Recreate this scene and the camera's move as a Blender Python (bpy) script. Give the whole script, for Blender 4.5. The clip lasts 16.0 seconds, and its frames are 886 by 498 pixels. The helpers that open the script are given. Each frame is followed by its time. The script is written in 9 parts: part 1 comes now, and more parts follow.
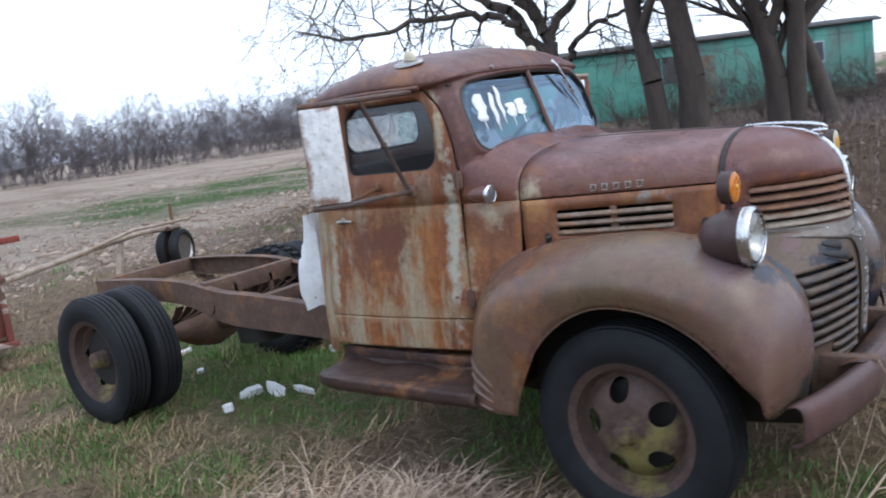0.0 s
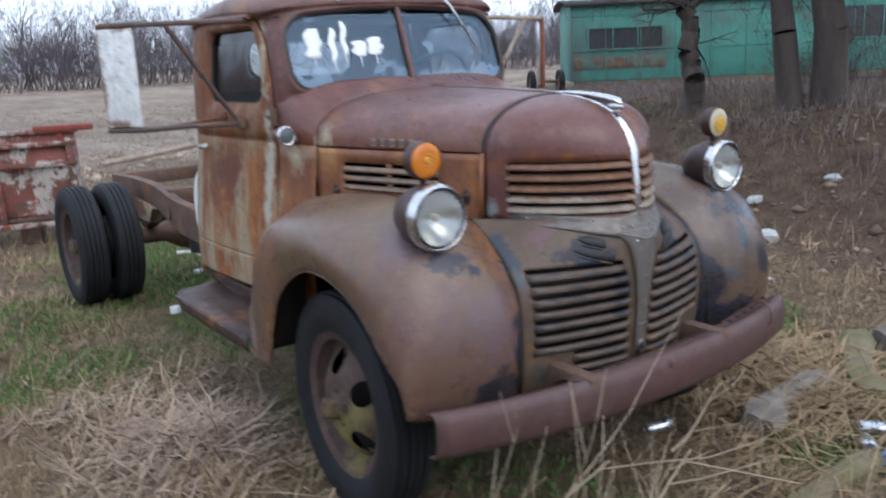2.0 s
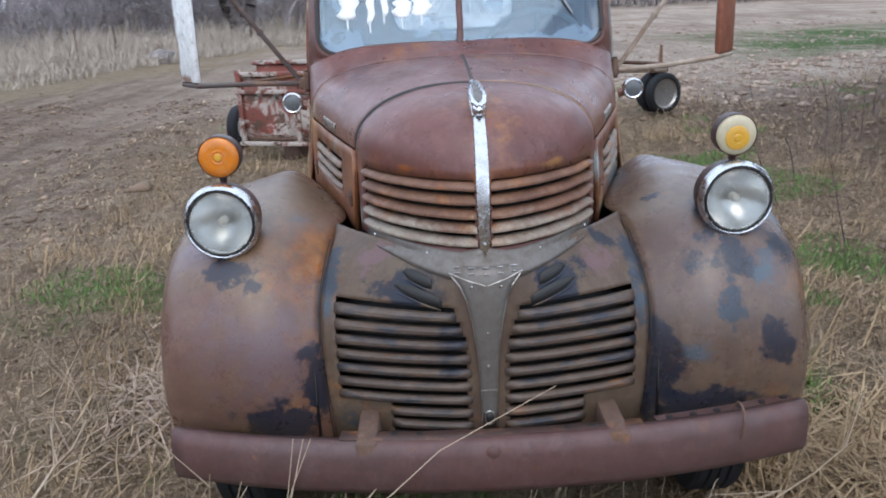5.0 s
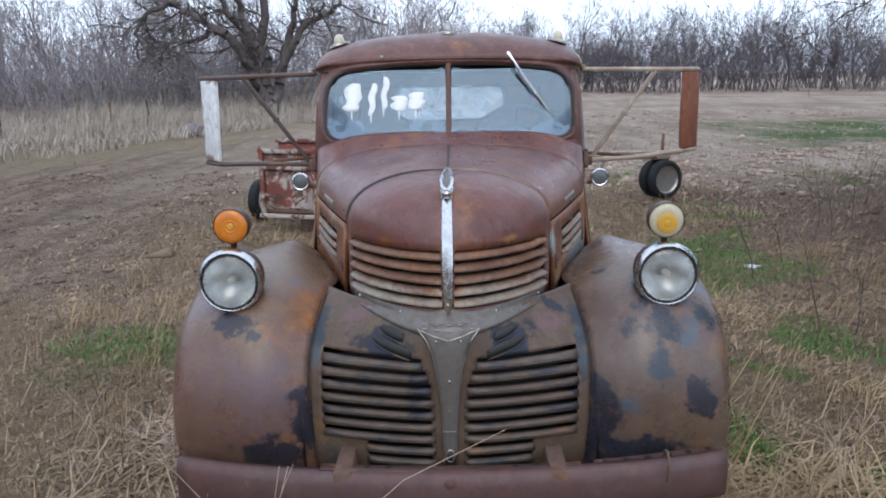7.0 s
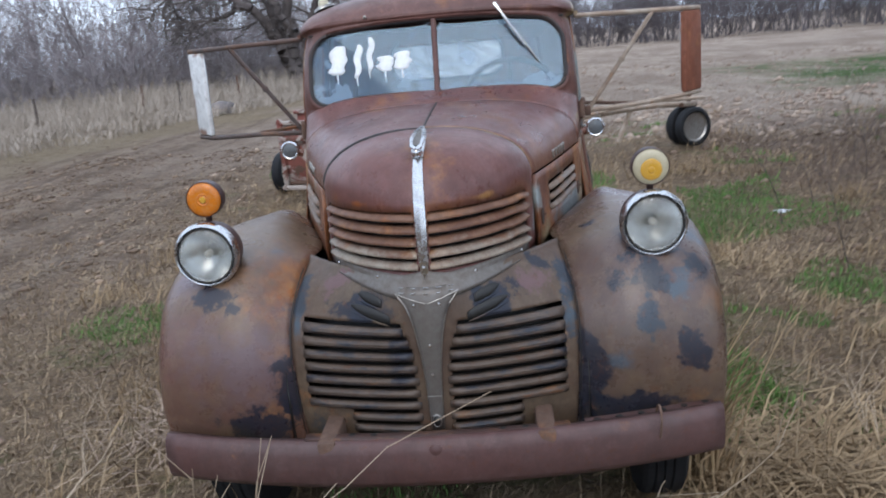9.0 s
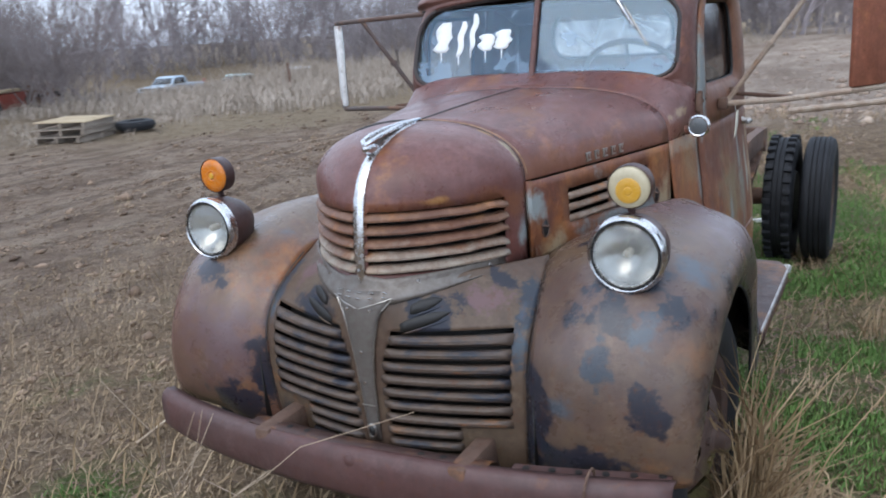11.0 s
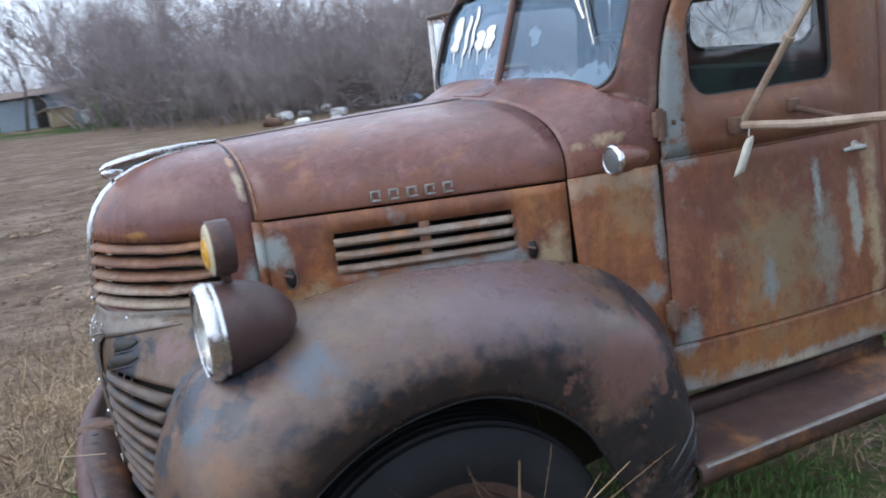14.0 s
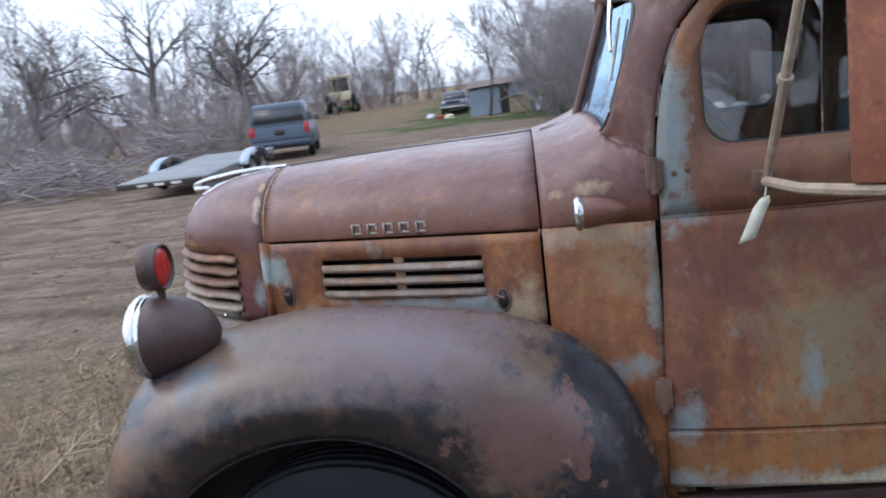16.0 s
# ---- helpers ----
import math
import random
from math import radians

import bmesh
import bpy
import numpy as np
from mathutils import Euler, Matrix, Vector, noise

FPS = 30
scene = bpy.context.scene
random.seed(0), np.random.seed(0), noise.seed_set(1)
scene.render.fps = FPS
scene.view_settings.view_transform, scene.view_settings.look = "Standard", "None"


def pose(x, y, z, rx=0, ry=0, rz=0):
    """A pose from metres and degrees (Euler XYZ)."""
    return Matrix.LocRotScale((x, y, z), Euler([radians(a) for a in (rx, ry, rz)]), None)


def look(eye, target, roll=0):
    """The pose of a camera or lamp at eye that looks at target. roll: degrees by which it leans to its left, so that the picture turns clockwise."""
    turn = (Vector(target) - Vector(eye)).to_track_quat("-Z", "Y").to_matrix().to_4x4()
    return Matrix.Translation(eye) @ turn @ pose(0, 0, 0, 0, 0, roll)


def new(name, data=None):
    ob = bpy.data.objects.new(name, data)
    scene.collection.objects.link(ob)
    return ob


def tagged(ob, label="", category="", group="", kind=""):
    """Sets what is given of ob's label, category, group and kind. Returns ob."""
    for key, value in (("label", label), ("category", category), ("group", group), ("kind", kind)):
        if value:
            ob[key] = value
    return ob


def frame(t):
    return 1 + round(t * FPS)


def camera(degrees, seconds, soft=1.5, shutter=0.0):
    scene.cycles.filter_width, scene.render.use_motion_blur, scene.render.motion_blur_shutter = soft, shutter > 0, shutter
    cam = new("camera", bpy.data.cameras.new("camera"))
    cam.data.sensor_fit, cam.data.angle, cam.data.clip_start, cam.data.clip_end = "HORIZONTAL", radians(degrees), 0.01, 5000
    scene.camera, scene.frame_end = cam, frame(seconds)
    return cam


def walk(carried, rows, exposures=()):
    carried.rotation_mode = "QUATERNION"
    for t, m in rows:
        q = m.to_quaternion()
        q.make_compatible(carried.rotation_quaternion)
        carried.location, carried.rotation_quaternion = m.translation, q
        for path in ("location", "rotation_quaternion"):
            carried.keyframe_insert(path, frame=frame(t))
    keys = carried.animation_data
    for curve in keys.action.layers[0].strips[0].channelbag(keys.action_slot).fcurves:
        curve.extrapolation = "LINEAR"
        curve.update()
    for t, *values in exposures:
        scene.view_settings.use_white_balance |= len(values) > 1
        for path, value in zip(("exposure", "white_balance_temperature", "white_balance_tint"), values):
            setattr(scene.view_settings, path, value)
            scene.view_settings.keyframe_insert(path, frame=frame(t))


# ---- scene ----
cam = camera(55.7, 16.0, soft=1.8, shutter=0.5)
PATH = [
    (0, (-3.74, -1.49, 1.78), (-2.203, -0.252, 1.457), -7.8),
    (0.5, (-3.355, -1.821, 1.742), (-1.912, -0.475, 1.414), -6.0),
    (1, (-3.054, -2.103, 1.771), (-1.724, -0.651, 1.421), -6.4),
    (1.5, (-2.656, -2.436, 1.746), (-1.498, -0.842, 1.405), -4.2),
    (2, (-2.243, -2.638, 1.693), (-1.117, -1.048, 1.243), -2.6),
    (2.5, (-1.844, -2.785, 1.745), (-0.828, -1.145, 1.22), -2.9),
    (3, (-1.366, -2.895, 1.752), (-0.569, -1.143, 1.209), -3.2),
    (5.5, (0.001, -2.821, 1.817), (-0.065, -0.907, 1.241), -1.7),
    (6, (0.044, -3.0, 1.851), (-0.015, -1.059, 1.374), -0.5),
    (6.5, (0.037, -3.185, 1.86), (-0.018, -1.228, 1.452), -1.2),
    (7, (0.033, -3.26, 1.857), (-0.002, -1.301, 1.456), -1.0),
    (7.5, (0.041, -3.271, 1.858), (0.02, -1.31, 1.462), -0.8),
    (8, (0.072, -3.26, 1.849), (0.054, -1.302, 1.441), -1.7),
    (8.5, (0.125, -3.244, 1.841), (0.092, -1.285, 1.438), -1.9),
    (9, (0.246, -3.175, 1.819), (0.105, -1.238, 1.339), -4.9),
    (11.5, (1.587, -2.384, 1.823), (0.536, -0.763, 1.307), -4.2),
    (12, (1.765, -2.082, 1.804), (0.607, -0.531, 1.301), -6.1),
    (12.5, (2.068, -1.77, 1.771), (0.644, -0.43, 1.35), -5.6),
    (13, (2.24, -1.441, 1.718), (0.722, -0.218, 1.271), -5.7),
    (13.5, (2.404, -1.094, 1.752), (0.753, -0.078, 1.259), -6.0),
    (14, (2.548, -0.727, 1.74), (0.78, 0.081, 1.27), -6.3),
    (14.5, (2.637, -0.406, 1.748), (0.779, 0.191, 1.311), -7.1),
    (15, (2.661, -0.067, 1.739), (0.745, 0.29, 1.292), -4.5),
    (15.5, (2.729, 0.271, 1.746), (0.769, 0.291, 1.347), -6.0),
    (16, (2.755, 0.546, 1.734), (0.805, 0.321, 1.355), -7.0),
]
walk(cam, [(t, look(eye, target, roll)) for t, eye, target, roll in PATH],
     exposures=[(0, 0.92), (0.5, 0.74), (1.0, 0.86), (2.0, 0.86), (2.5, 1.14), (3.0, 1.17), (5.3, 1.02), (6.0, 0.98), (6.5, 0.78), (8.5, 0.75), (9.0, 0.78), (11.0, 0.95), (11.5, 0.95), (12.0, 0.80), (12.5, 0.58), (13.0, 0.76), (13.5, 0.92), (14.0, 1.12), (14.5, 1.10), (15.0, 0.96), (15.5, 0.97), (16.0, 1.09)])

# ---- light: a bright overcast winter sky ----
world = bpy.data.worlds.new("overcast_sky")
scene.world = world
world.use_nodes = True
wn, wl = world.node_tree.nodes, world.node_tree.links
wn.clear()
sky = wn.new("ShaderNodeTexSky")
sky.sky_type = "NISHITA"
sky.sun_disc = False
sky.sun_elevation, sky.sun_rotation = radians(50), radians(180)
sky.air_density, sky.dust_density, sky.ozone_density = 1.0, 2.0, 1.0
# a closed cloud deck: most of the light comes from an even pale grey
veil = wn.new("ShaderNodeMix")
veil.data_type = "RGBA"
veil.inputs[0].default_value = 0.82
veil.inputs[7].default_value = (6.5, 7.7, 9.8, 1)
back = wn.new("ShaderNodeBackground")
back.inputs["Strength"].default_value = 0.12
wout = wn.new("ShaderNodeOutputWorld")
wl.new(sky.outputs[0], veil.inputs[6])
wl.new(veil.outputs[2], back.inputs["Color"])
wl.new(back.outputs[0], wout.inputs["Surface"])

sun = new("sun", bpy.data.lights.new("sun", "SUN"))
sun.data.energy, sun.data.angle, sun.data.color = 0.5, radians(40), (1.0, 0.97, 0.93)
sun.matrix_world = look((0, -12, 14), (0, 0, 0))
scene.view_settings.exposure = 0.65

# ---- materials ----
def tree_of(name):
    m = bpy.data.materials.new(name)
    m.use_nodes = True
    n, l = m.node_tree.nodes, m.node_tree.links
    return m, n, l, n["Principled BSDF"]


def coords(n, l, scale=(1, 1, 1), offset=(0, 0, 0)):
    tc, mp = n.new("ShaderNodeTexCoord"), n.new("ShaderNodeMapping")
    l.new(tc.outputs["Object"], mp.inputs["Vector"])
    mp.inputs["Scale"].default_value = scale
    mp.inputs["Location"].default_value = offset
    return mp.outputs[0]


def noise_of(n, l, vec, scale, detail=5, rough=0.6, lo=0.35, hi=0.65, distort=0.0):
    t, r = n.new("ShaderNodeTexNoise"), n.new("ShaderNodeMapRange")
    t.inputs["Scale"].default_value, t.inputs["Detail"].default_value = scale, detail
    t.inputs["Roughness"].default_value, t.inputs["Distortion"].default_value = rough, distort
    l.new(vec, t.inputs["Vector"])
    l.new(t.outputs["Fac"], r.inputs["Value"])
    r.inputs["From Min"].default_value, r.inputs["From Max"].default_value = lo, hi
    return r.outputs[0]


def mixed(n, l, fac, a, b, blend="MIX"):
    m = n.new("ShaderNodeMix")
    m.data_type, m.blend_type = "RGBA", blend
    for v, s in ((fac, m.inputs[0]), (a, m.inputs[6]), (b, m.inputs[7])):
        if hasattr(v, "links"):
            l.new(v, s)
        elif isinstance(v, (int, float)):
            s.default_value = v
        else:
            s.default_value = (*v, 1)
    return m.outputs[2]


def arith(n, l, op, a, b, clamp=False):
    m = n.new("ShaderNodeMath")
    m.operation, m.use_clamp = op, clamp
    for v, s in ((a, m.inputs[0]), (b, m.inputs[1])):
        if hasattr(v, "links"):
            l.new(v, s)
        else:
            s.default_value = v
    return m.outputs[0]


def blot(n, l, vec, wobble, centre, radius, squash=(1, 1, 1), soft=0.5):
    """A ragged stain round a place: 1 inside, 0 outside."""
    mp, ln = n.new("ShaderNodeVectorMath"), n.new("ShaderNodeVectorMath")
    mp.operation, ln.operation = "SUBTRACT", "LENGTH"
    l.new(vec, mp.inputs[0])
    mp.inputs[1].default_value = centre
    sc = n.new("ShaderNodeVectorMath")
    sc.operation = "MULTIPLY"
    l.new(mp.outputs[0], sc.inputs[0])
    sc.inputs[1].default_value = squash
    l.new(sc.outputs[0], ln.inputs[0])
    d = arith(n, l, "ADD", ln.outputs["Value"], arith(n, l, "MULTIPLY", wobble, radius * 1.5))
    r = n.new("ShaderNodeMapRange")
    l.new(d, r.inputs["Value"])
    r.inputs["From Min"].default_value, r.inputs["From Max"].default_value = radius * (1.65 - soft), radius * (1.65 + soft)
    r.inputs["To Min"].default_value, r.inputs["To Max"].default_value = 1, 0
    return r.outputs[0]


def bump_to(n, l, bsdf, height, strength=0.3, distance=0.01):
    b = n.new("ShaderNodeBump")
    b.inputs["Strength"].default_value, b.inputs["Distance"].default_value = strength, distance
    l.new(height, b.inputs["Height"])
    l.new(b.outputs[0], bsdf.inputs["Normal"])


def two_tone(name, a, b, scale=4.0, rough=0.8, metal=0.0, bump=0.2, fine=60.0, stretch=(1, 1, 1), lo=0.35, hi=0.65):
    """Two colours in soft patches with a fine grain."""
    m, n, l, p = tree_of(name)
    v = coords(n, l, stretch)
    big, grain = noise_of(n, l, v, scale, lo=lo, hi=hi), noise_of(n, l, v, fine, 3, lo=0.2, hi=0.8)
    c = mixed(n, l, big, a, b)
    c = mixed(n, l, arith(n, l, "MULTIPLY", grain, 0.35), c, [x * 0.45 for x in a])
    l.new(c, p.inputs["Base Color"])
    p.inputs["Roughness"].default_value, p.inputs["Metallic"].default_value = rough, metal
    bump_to(n, l, p, grain, bump, 0.004)
    return m


MAROON, UMBER, ORANGE, OCHRE = (0.115, 0.046, 0.034), (0.125, 0.078, 0.048), (0.29, 0.088, 0.020), (0.36, 0.185, 0.070)
PALE, CREAM, NAVY, PLUM = (0.27, 0.31, 0.30), (0.44, 0.37, 0.25), (0.011, 0.016, 0.028), (0.140, 0.080, 0.080)


def rusty(name, base, second, orange=0.25, pale=0.1, streak=1.0, blots=(), seed=0.0, gloss=0.5, pale_colour=PALE, dark=0.35, bands=(), coarse=1.0, sheen=0.4):
    """Weathered sheet metal: a rusted ground with a second tone, dark mottling, orange rust, pale old paint,
    ragged bands (z from, z to, colour, amount) and ragged patches (centre, radius, colour, squash, softness)."""
    m, n, l, p = tree_of(name)
    cx, cy, cz = coarse if isinstance(coarse, tuple) else (coarse, coarse, coarse)
    v = coords(n, l, (cx, cy, streak * cz), (seed, seed * 0.7, seed * 0.3))
    raw = coords(n, l)
    big = noise_of(n, l, v, 2.8, 10, 0.68, 0.40, 0.60)
    mid = noise_of(n, l, v, 9.0, 10, 0.74, 0.36, 0.66)
    wob = noise_of(n, l, raw, 13.0, 12, 0.70, 0.32, 0.68)
    grain = noise_of(n, l, raw, 150.0, 4, 0.7, 0.25, 0.75)
    spot = noise_of(n, l, raw, 48.0, 6, 0.7, 0.56, 0.70)
    c = mixed(n, l, big, base, second)
    murk = noise_of(n, l, coords(n, l, (cx, cy, cz), (seed + 9, 4, 2)), 4.5, 11, 0.72, 0.46, 0.66)
    c = mixed(n, l, arith(n, l, "MULTIPLY", murk, dark), c, [x * 0.40 + 0.008 for x in base])
    o = noise_of(n, l, v, 3.6, 11, 0.72, 0.64 - 0.34 * orange, 0.78 - 0.34 * orange)
    c = mixed(n, l, arith(n, l, "MULTIPLY", o, 0.95), c, mixed(n, l, mid, ORANGE, OCHRE))
    # a close mottle of lighter and darker scale
    close = noise_of(n, l, raw, 22.0, 9, 0.74, 0.40, 0.64)
    c = mixed(n, l, arith(n, l, "MULTIPLY", close, 0.42), c, [x * 0.42 for x in base])
    flake = noise_of(n, l, coords(n, l, (1, 1, 1), (seed, 8, 1)), 13.0, 10, 0.76, 0.53, 0.66)
    c = mixed(n, l, arith(n, l, "MULTIPLY", flake, 0.40), c, [min(1, x * 1.55 + 0.01) for x in second])
    # runs of rust down the sheet
    runs = noise_of(n, l, coords(n, l, (1, 1, 0.12), (seed, 1, 3)), 26.0, 6, 0.7, 0.50, 0.68)
    c = mixed(n, l, arith(n, l, "MULTIPLY", runs, 0.30), c, [x * 0.5 for x in base])
    if pale:
        vp = coords(n, l, (cx, cy, streak * cz), (seed + 5, 2, 1))
        w = noise_of(n, l, vp, 4.2, 12, 0.73, 0.64 - 0.25 * pale, 0.76 - 0.25 * pale)
        c = mixed(n, l, arith(n, l, "MULTIPLY", w, 0.9), c, mixed(n, l, grain, pale_colour, [x * 0.8 for x in pale_colour]))
    if bands:
        sep = n.new("ShaderNodeSeparateXYZ")
        l.new(raw, sep.inputs[0])
        zz = arith(n, l, "ADD", sep.outputs["Z"], arith(n, l, "MULTIPLY", arith(n, l, "SUBTRACT", wob, 0.5), 0.07))
        for z0, z1, colour, amount in bands:
            soft = 0.15 * (z1 - z0) + 0.006
            up, down = n.new("ShaderNodeMapRange"), n.new("ShaderNodeMapRange")
            for r, a, b in ((up, z0 - soft, z0 + soft), (down, z1 + soft, z1 - soft)):
                l.new(zz, r.inputs["Value"])
                r.inputs["From Min"].default_value, r.inputs["From Max"].default_value = a, b
            f = arith(n, l, "MULTIPLY", up.outputs[0], down.outputs[0])
            f = arith(n, l, "MULTIPLY", f, arith(n, l, "ADD", arith(n, l, "MULTIPLY", mid, 0.9), 0.25), True)
            c = mixed(n, l, arith(n, l, "MULTIPLY", f, amount), c, colour)
    for centre, radius, colour, squash, *soft in blots:
        b = blot(n, l, raw, wob, centre, radius, squash, (soft[0] * 0.7) if soft else 0.16)
        c = mixed(n, l, arith(n, l, "MULTIPLY", b, 0.92), c, colour)
    c = mixed(n, l, arith(n, l, "MULTIPLY", grain, 0.16), c, [x * 0.4 for x in base])
    c = mixed(n, l, arith(n, l, "MULTIPLY", spot, 0.55), c, [x * 0.35 for x in ORANGE])
    l.new(c, p.inputs["Base Color"])
    p.inputs["Specular IOR Level"].default_value = sheen
    r = n.new("ShaderNodeMapRange")
    l.new(mid, r.inputs["Value"])
    r.inputs["To Min"].default_value, r.inputs["To Max"].default_value = gloss - 0.06, gloss + 0.16
    l.new(r.outputs[0], p.inputs["Roughness"])
    h = arith(n, l, "ADD", arith(n, l, "MULTIPLY", grain, 0.4), arith(n, l, "ADD", mid, close))
    bump_to(n, l, p, h, 0.14, 0.004)
    return m


def shiny(name, colour, rough, metal=1.0, dirt=0.3):
    m, n, l, p = tree_of(name)
    v = coords(n, l)
    g = noise_of(n, l, v, 35.0, 6, 0.7, 0.4, 0.75)
    l.new(mixed(n, l, arith(n, l, "MULTIPLY", g, dirt), colour, (0.12, 0.085, 0.06)), p.inputs["Base Color"])
    r = n.new("ShaderNodeMapRange")
    l.new(g, r.inputs["Value"])
    r.inputs["To Min"].default_value, r.inputs["To Max"].default_value = rough, rough + 0.35
    l.new(r.outputs[0], p.inputs["Roughness"])
    p.inputs["Metallic"].default_value = metal
    return m


def clear_glass(name, tint, rough=0.02, gleam=1.0, sheen=(1, 1, 1), dust=0.0, dust_colour=(0.5, 0.55, 0.58), film=None, milk=0.0):
    """Thin glass. dust: an even thin veil; film: a height below which pale flaking film lies in ragged patches;
    milk: how much of the pane is crazed and scatters the light behind it."""
    m, n, l, p = tree_of(name)
    out = n["Material Output"]
    tr, gl, mx = n.new("ShaderNodeBsdfTransparent"), n.new("ShaderNodeBsdfGlossy"), n.new("ShaderNodeMixShader")
    tr.inputs["Color"].default_value = (*tint, 1)
    gl.inputs["Color"].default_value = (*sheen, 1)
    gl.inputs["Roughness"].default_value = rough
    lw = n.new("ShaderNodeLayerWeight")
    lw.inputs["Blend"].default_value = 0.5
    grazing = arith(n, l, "MULTIPLY", arith(n, l, "POWER", lw.outputs["Facing"], 4.0), 0.85)
    l.new(arith(n, l, "MULTIPLY", arith(n, l, "ADD", grazing, 0.08), gleam, True), mx.inputs[0])
    l.new(tr.outputs[0], mx.inputs[1])
    l.new(gl.outputs[0], mx.inputs[2])
    last = mx.outputs[0]
    v = coords(n, l)
    if dust or film:
        fac = arith(n, l, "MULTIPLY", noise_of(n, l, v, 6.0, 8, 0.65, 0.2, 0.8), 2 * dust, True)
        if film:
            sep = n.new("ShaderNodeSeparateXYZ")
            l.new(v, sep.inputs[0])
            low = n.new("ShaderNodeMapRange")
            l.new(sep.outputs["Z"], low.inputs["Value"])
            low.inputs["From Min"].default_value, low.inputs["From Max"].default_value = film, film - 0.13
            low.inputs["To Min"].default_value, low.inputs["To Max"].default_value = -0.10, 0.13
            lump = n.new("ShaderNodeTexNoise")
            lump.inputs["Scale"].default_value, lump.inputs["Detail"].default_value = 11.0, 5
            l.new(v, lump.inputs["Vector"])
            edge = n.new("ShaderNodeMapRange")
            l.new(arith(n, l, "ADD", lump.outputs["Fac"], low.outputs[0]), edge.inputs["Value"])
            edge.inputs["From Min"].default_value, edge.inputs["From Max"].default_value = 0.525, 0.555
            fac = arith(n, l, "ADD", fac, arith(n, l, "MULTIPLY", edge.outputs[0], 0.32), True)
        p.inputs["Base Color"].default_value = (*dust_colour, 1)
        p.inputs["Roughness"].default_value = 0.7
        m2 = n.new("ShaderNodeMixShader")
        l.new(fac, m2.inputs[0])
        l.new(last, m2.inputs[1])
        l.new(p.outputs[0], m2.inputs[2])
        last = m2.outputs[0]
    if milk:
        glow = n.new("ShaderNodeBsdfTranslucent")
        glow.inputs["Color"].default_value = (0.85, 0.88, 0.88, 1)
        m3 = n.new("ShaderNodeMixShader")
        l.new(arith(n, l, "MULTIPLY", noise_of(n, l, v, 14.0, 8, 0.7, 0.25, 0.7), milk, True), m3.inputs[0])
        l.new(last, m3.inputs[1])
        l.new(glow.outputs[0], m3.inputs[2])
        last = m3.outputs[0]
    l.new(last, out.inputs["Surface"])
    return m


# ---- mesh tools ----
def mesh_of(name, bm, material, smooth=True, angle=35):
    me = bpy.data.meshes.new(name)
    bmesh.ops.recalc_face_normals(bm, faces=bm.faces)
    bm.to_mesh(me)
    bm.free()
    if smooth:
        me.polygons.foreach_set("use_smooth", [True] * len(me.polygons))
        me.set_sharp_from_angle(angle=radians(angle))
    me.materials.append(material)
    return me


def part(name, bm, material, parent, label="", thick=0.0, smooth=True, angle=35):
    ob = new(name, mesh_of(name, bm, material, smooth, angle))
    if parent is not None:
        ob.parent = parent
        ob.matrix_parent_inverse = parent.matrix_world.inverted() if False else Matrix()
    if label:
        tagged(ob, label)
    if thick:
        s = ob.modifiers.new("sheet", "SOLIDIFY")
        s.thickness, s.offset = thick, 0
    return ob


def thing(name, label, category, group="", at=None):
    ob = new(name)
    ob.empty_display_size = 0.2
    if at is not None:
        ob.matrix_world = at
    return tagged(ob, label, category, group)


def fresh():
    return bmesh.new()


def add_box(bm, centre, size, bevel=0.0, turn=None):
    m = Matrix.Translation(centre) @ (turn.to_4x4() if turn else Matrix()) @ Matrix.Diagonal((*size, 1))
    made = bmesh.ops.create_cube(bm, size=1, matrix=m)
    if bevel:
        vs = set(made["verts"])
        es = [e for e in bm.edges if e.verts[0] in vs and e.verts[1] in vs]
        bmesh.ops.bevel(bm, geom=es, offset=bevel, segments=2, affect="EDGES", profile=0.5)
    return bm


def add_grid(bm, rows, close_u=False, close_v=False):
    """Faces over rows of points; close_v joins the ends of every row."""
    vs = [[bm.verts.new(p) for p in row] for row in rows]
    nu, nv = len(rows), len(rows[0])
    for i in range(nu if close_u else nu - 1):
        for j in range(nv if close_v else nv - 1):
            q = (vs[i][j], vs[(i + 1) % nu][j], vs[(i + 1) % nu][(j + 1) % nv], vs[i][(j + 1) % nv])
            if len({v.co.to_tuple(5) for v in q}) >= 3:
                try:
                    bm.faces.new(q)
                except ValueError:
                    pass
    return vs


def add_lathe(bm, profile, origin, axis="x", sign=1, seg=40):
    """Turns (radius, along) pairs round an axis through origin."""
    rows = []
    for r, a in profile:
        ring = []
        for k in range(seg):
            c, s = r * math.cos(2 * math.pi * k / seg), r * math.sin(2 * math.pi * k / seg)
            d = {"x": (sign * a, c, s), "y": (c, sign * a, s), "z": (c, s, sign * a)}[axis]
            ring.append(Vector(origin) + Vector(d))
        rows.append(ring)
    add_grid(bm, rows, close_v=True)
    return bm


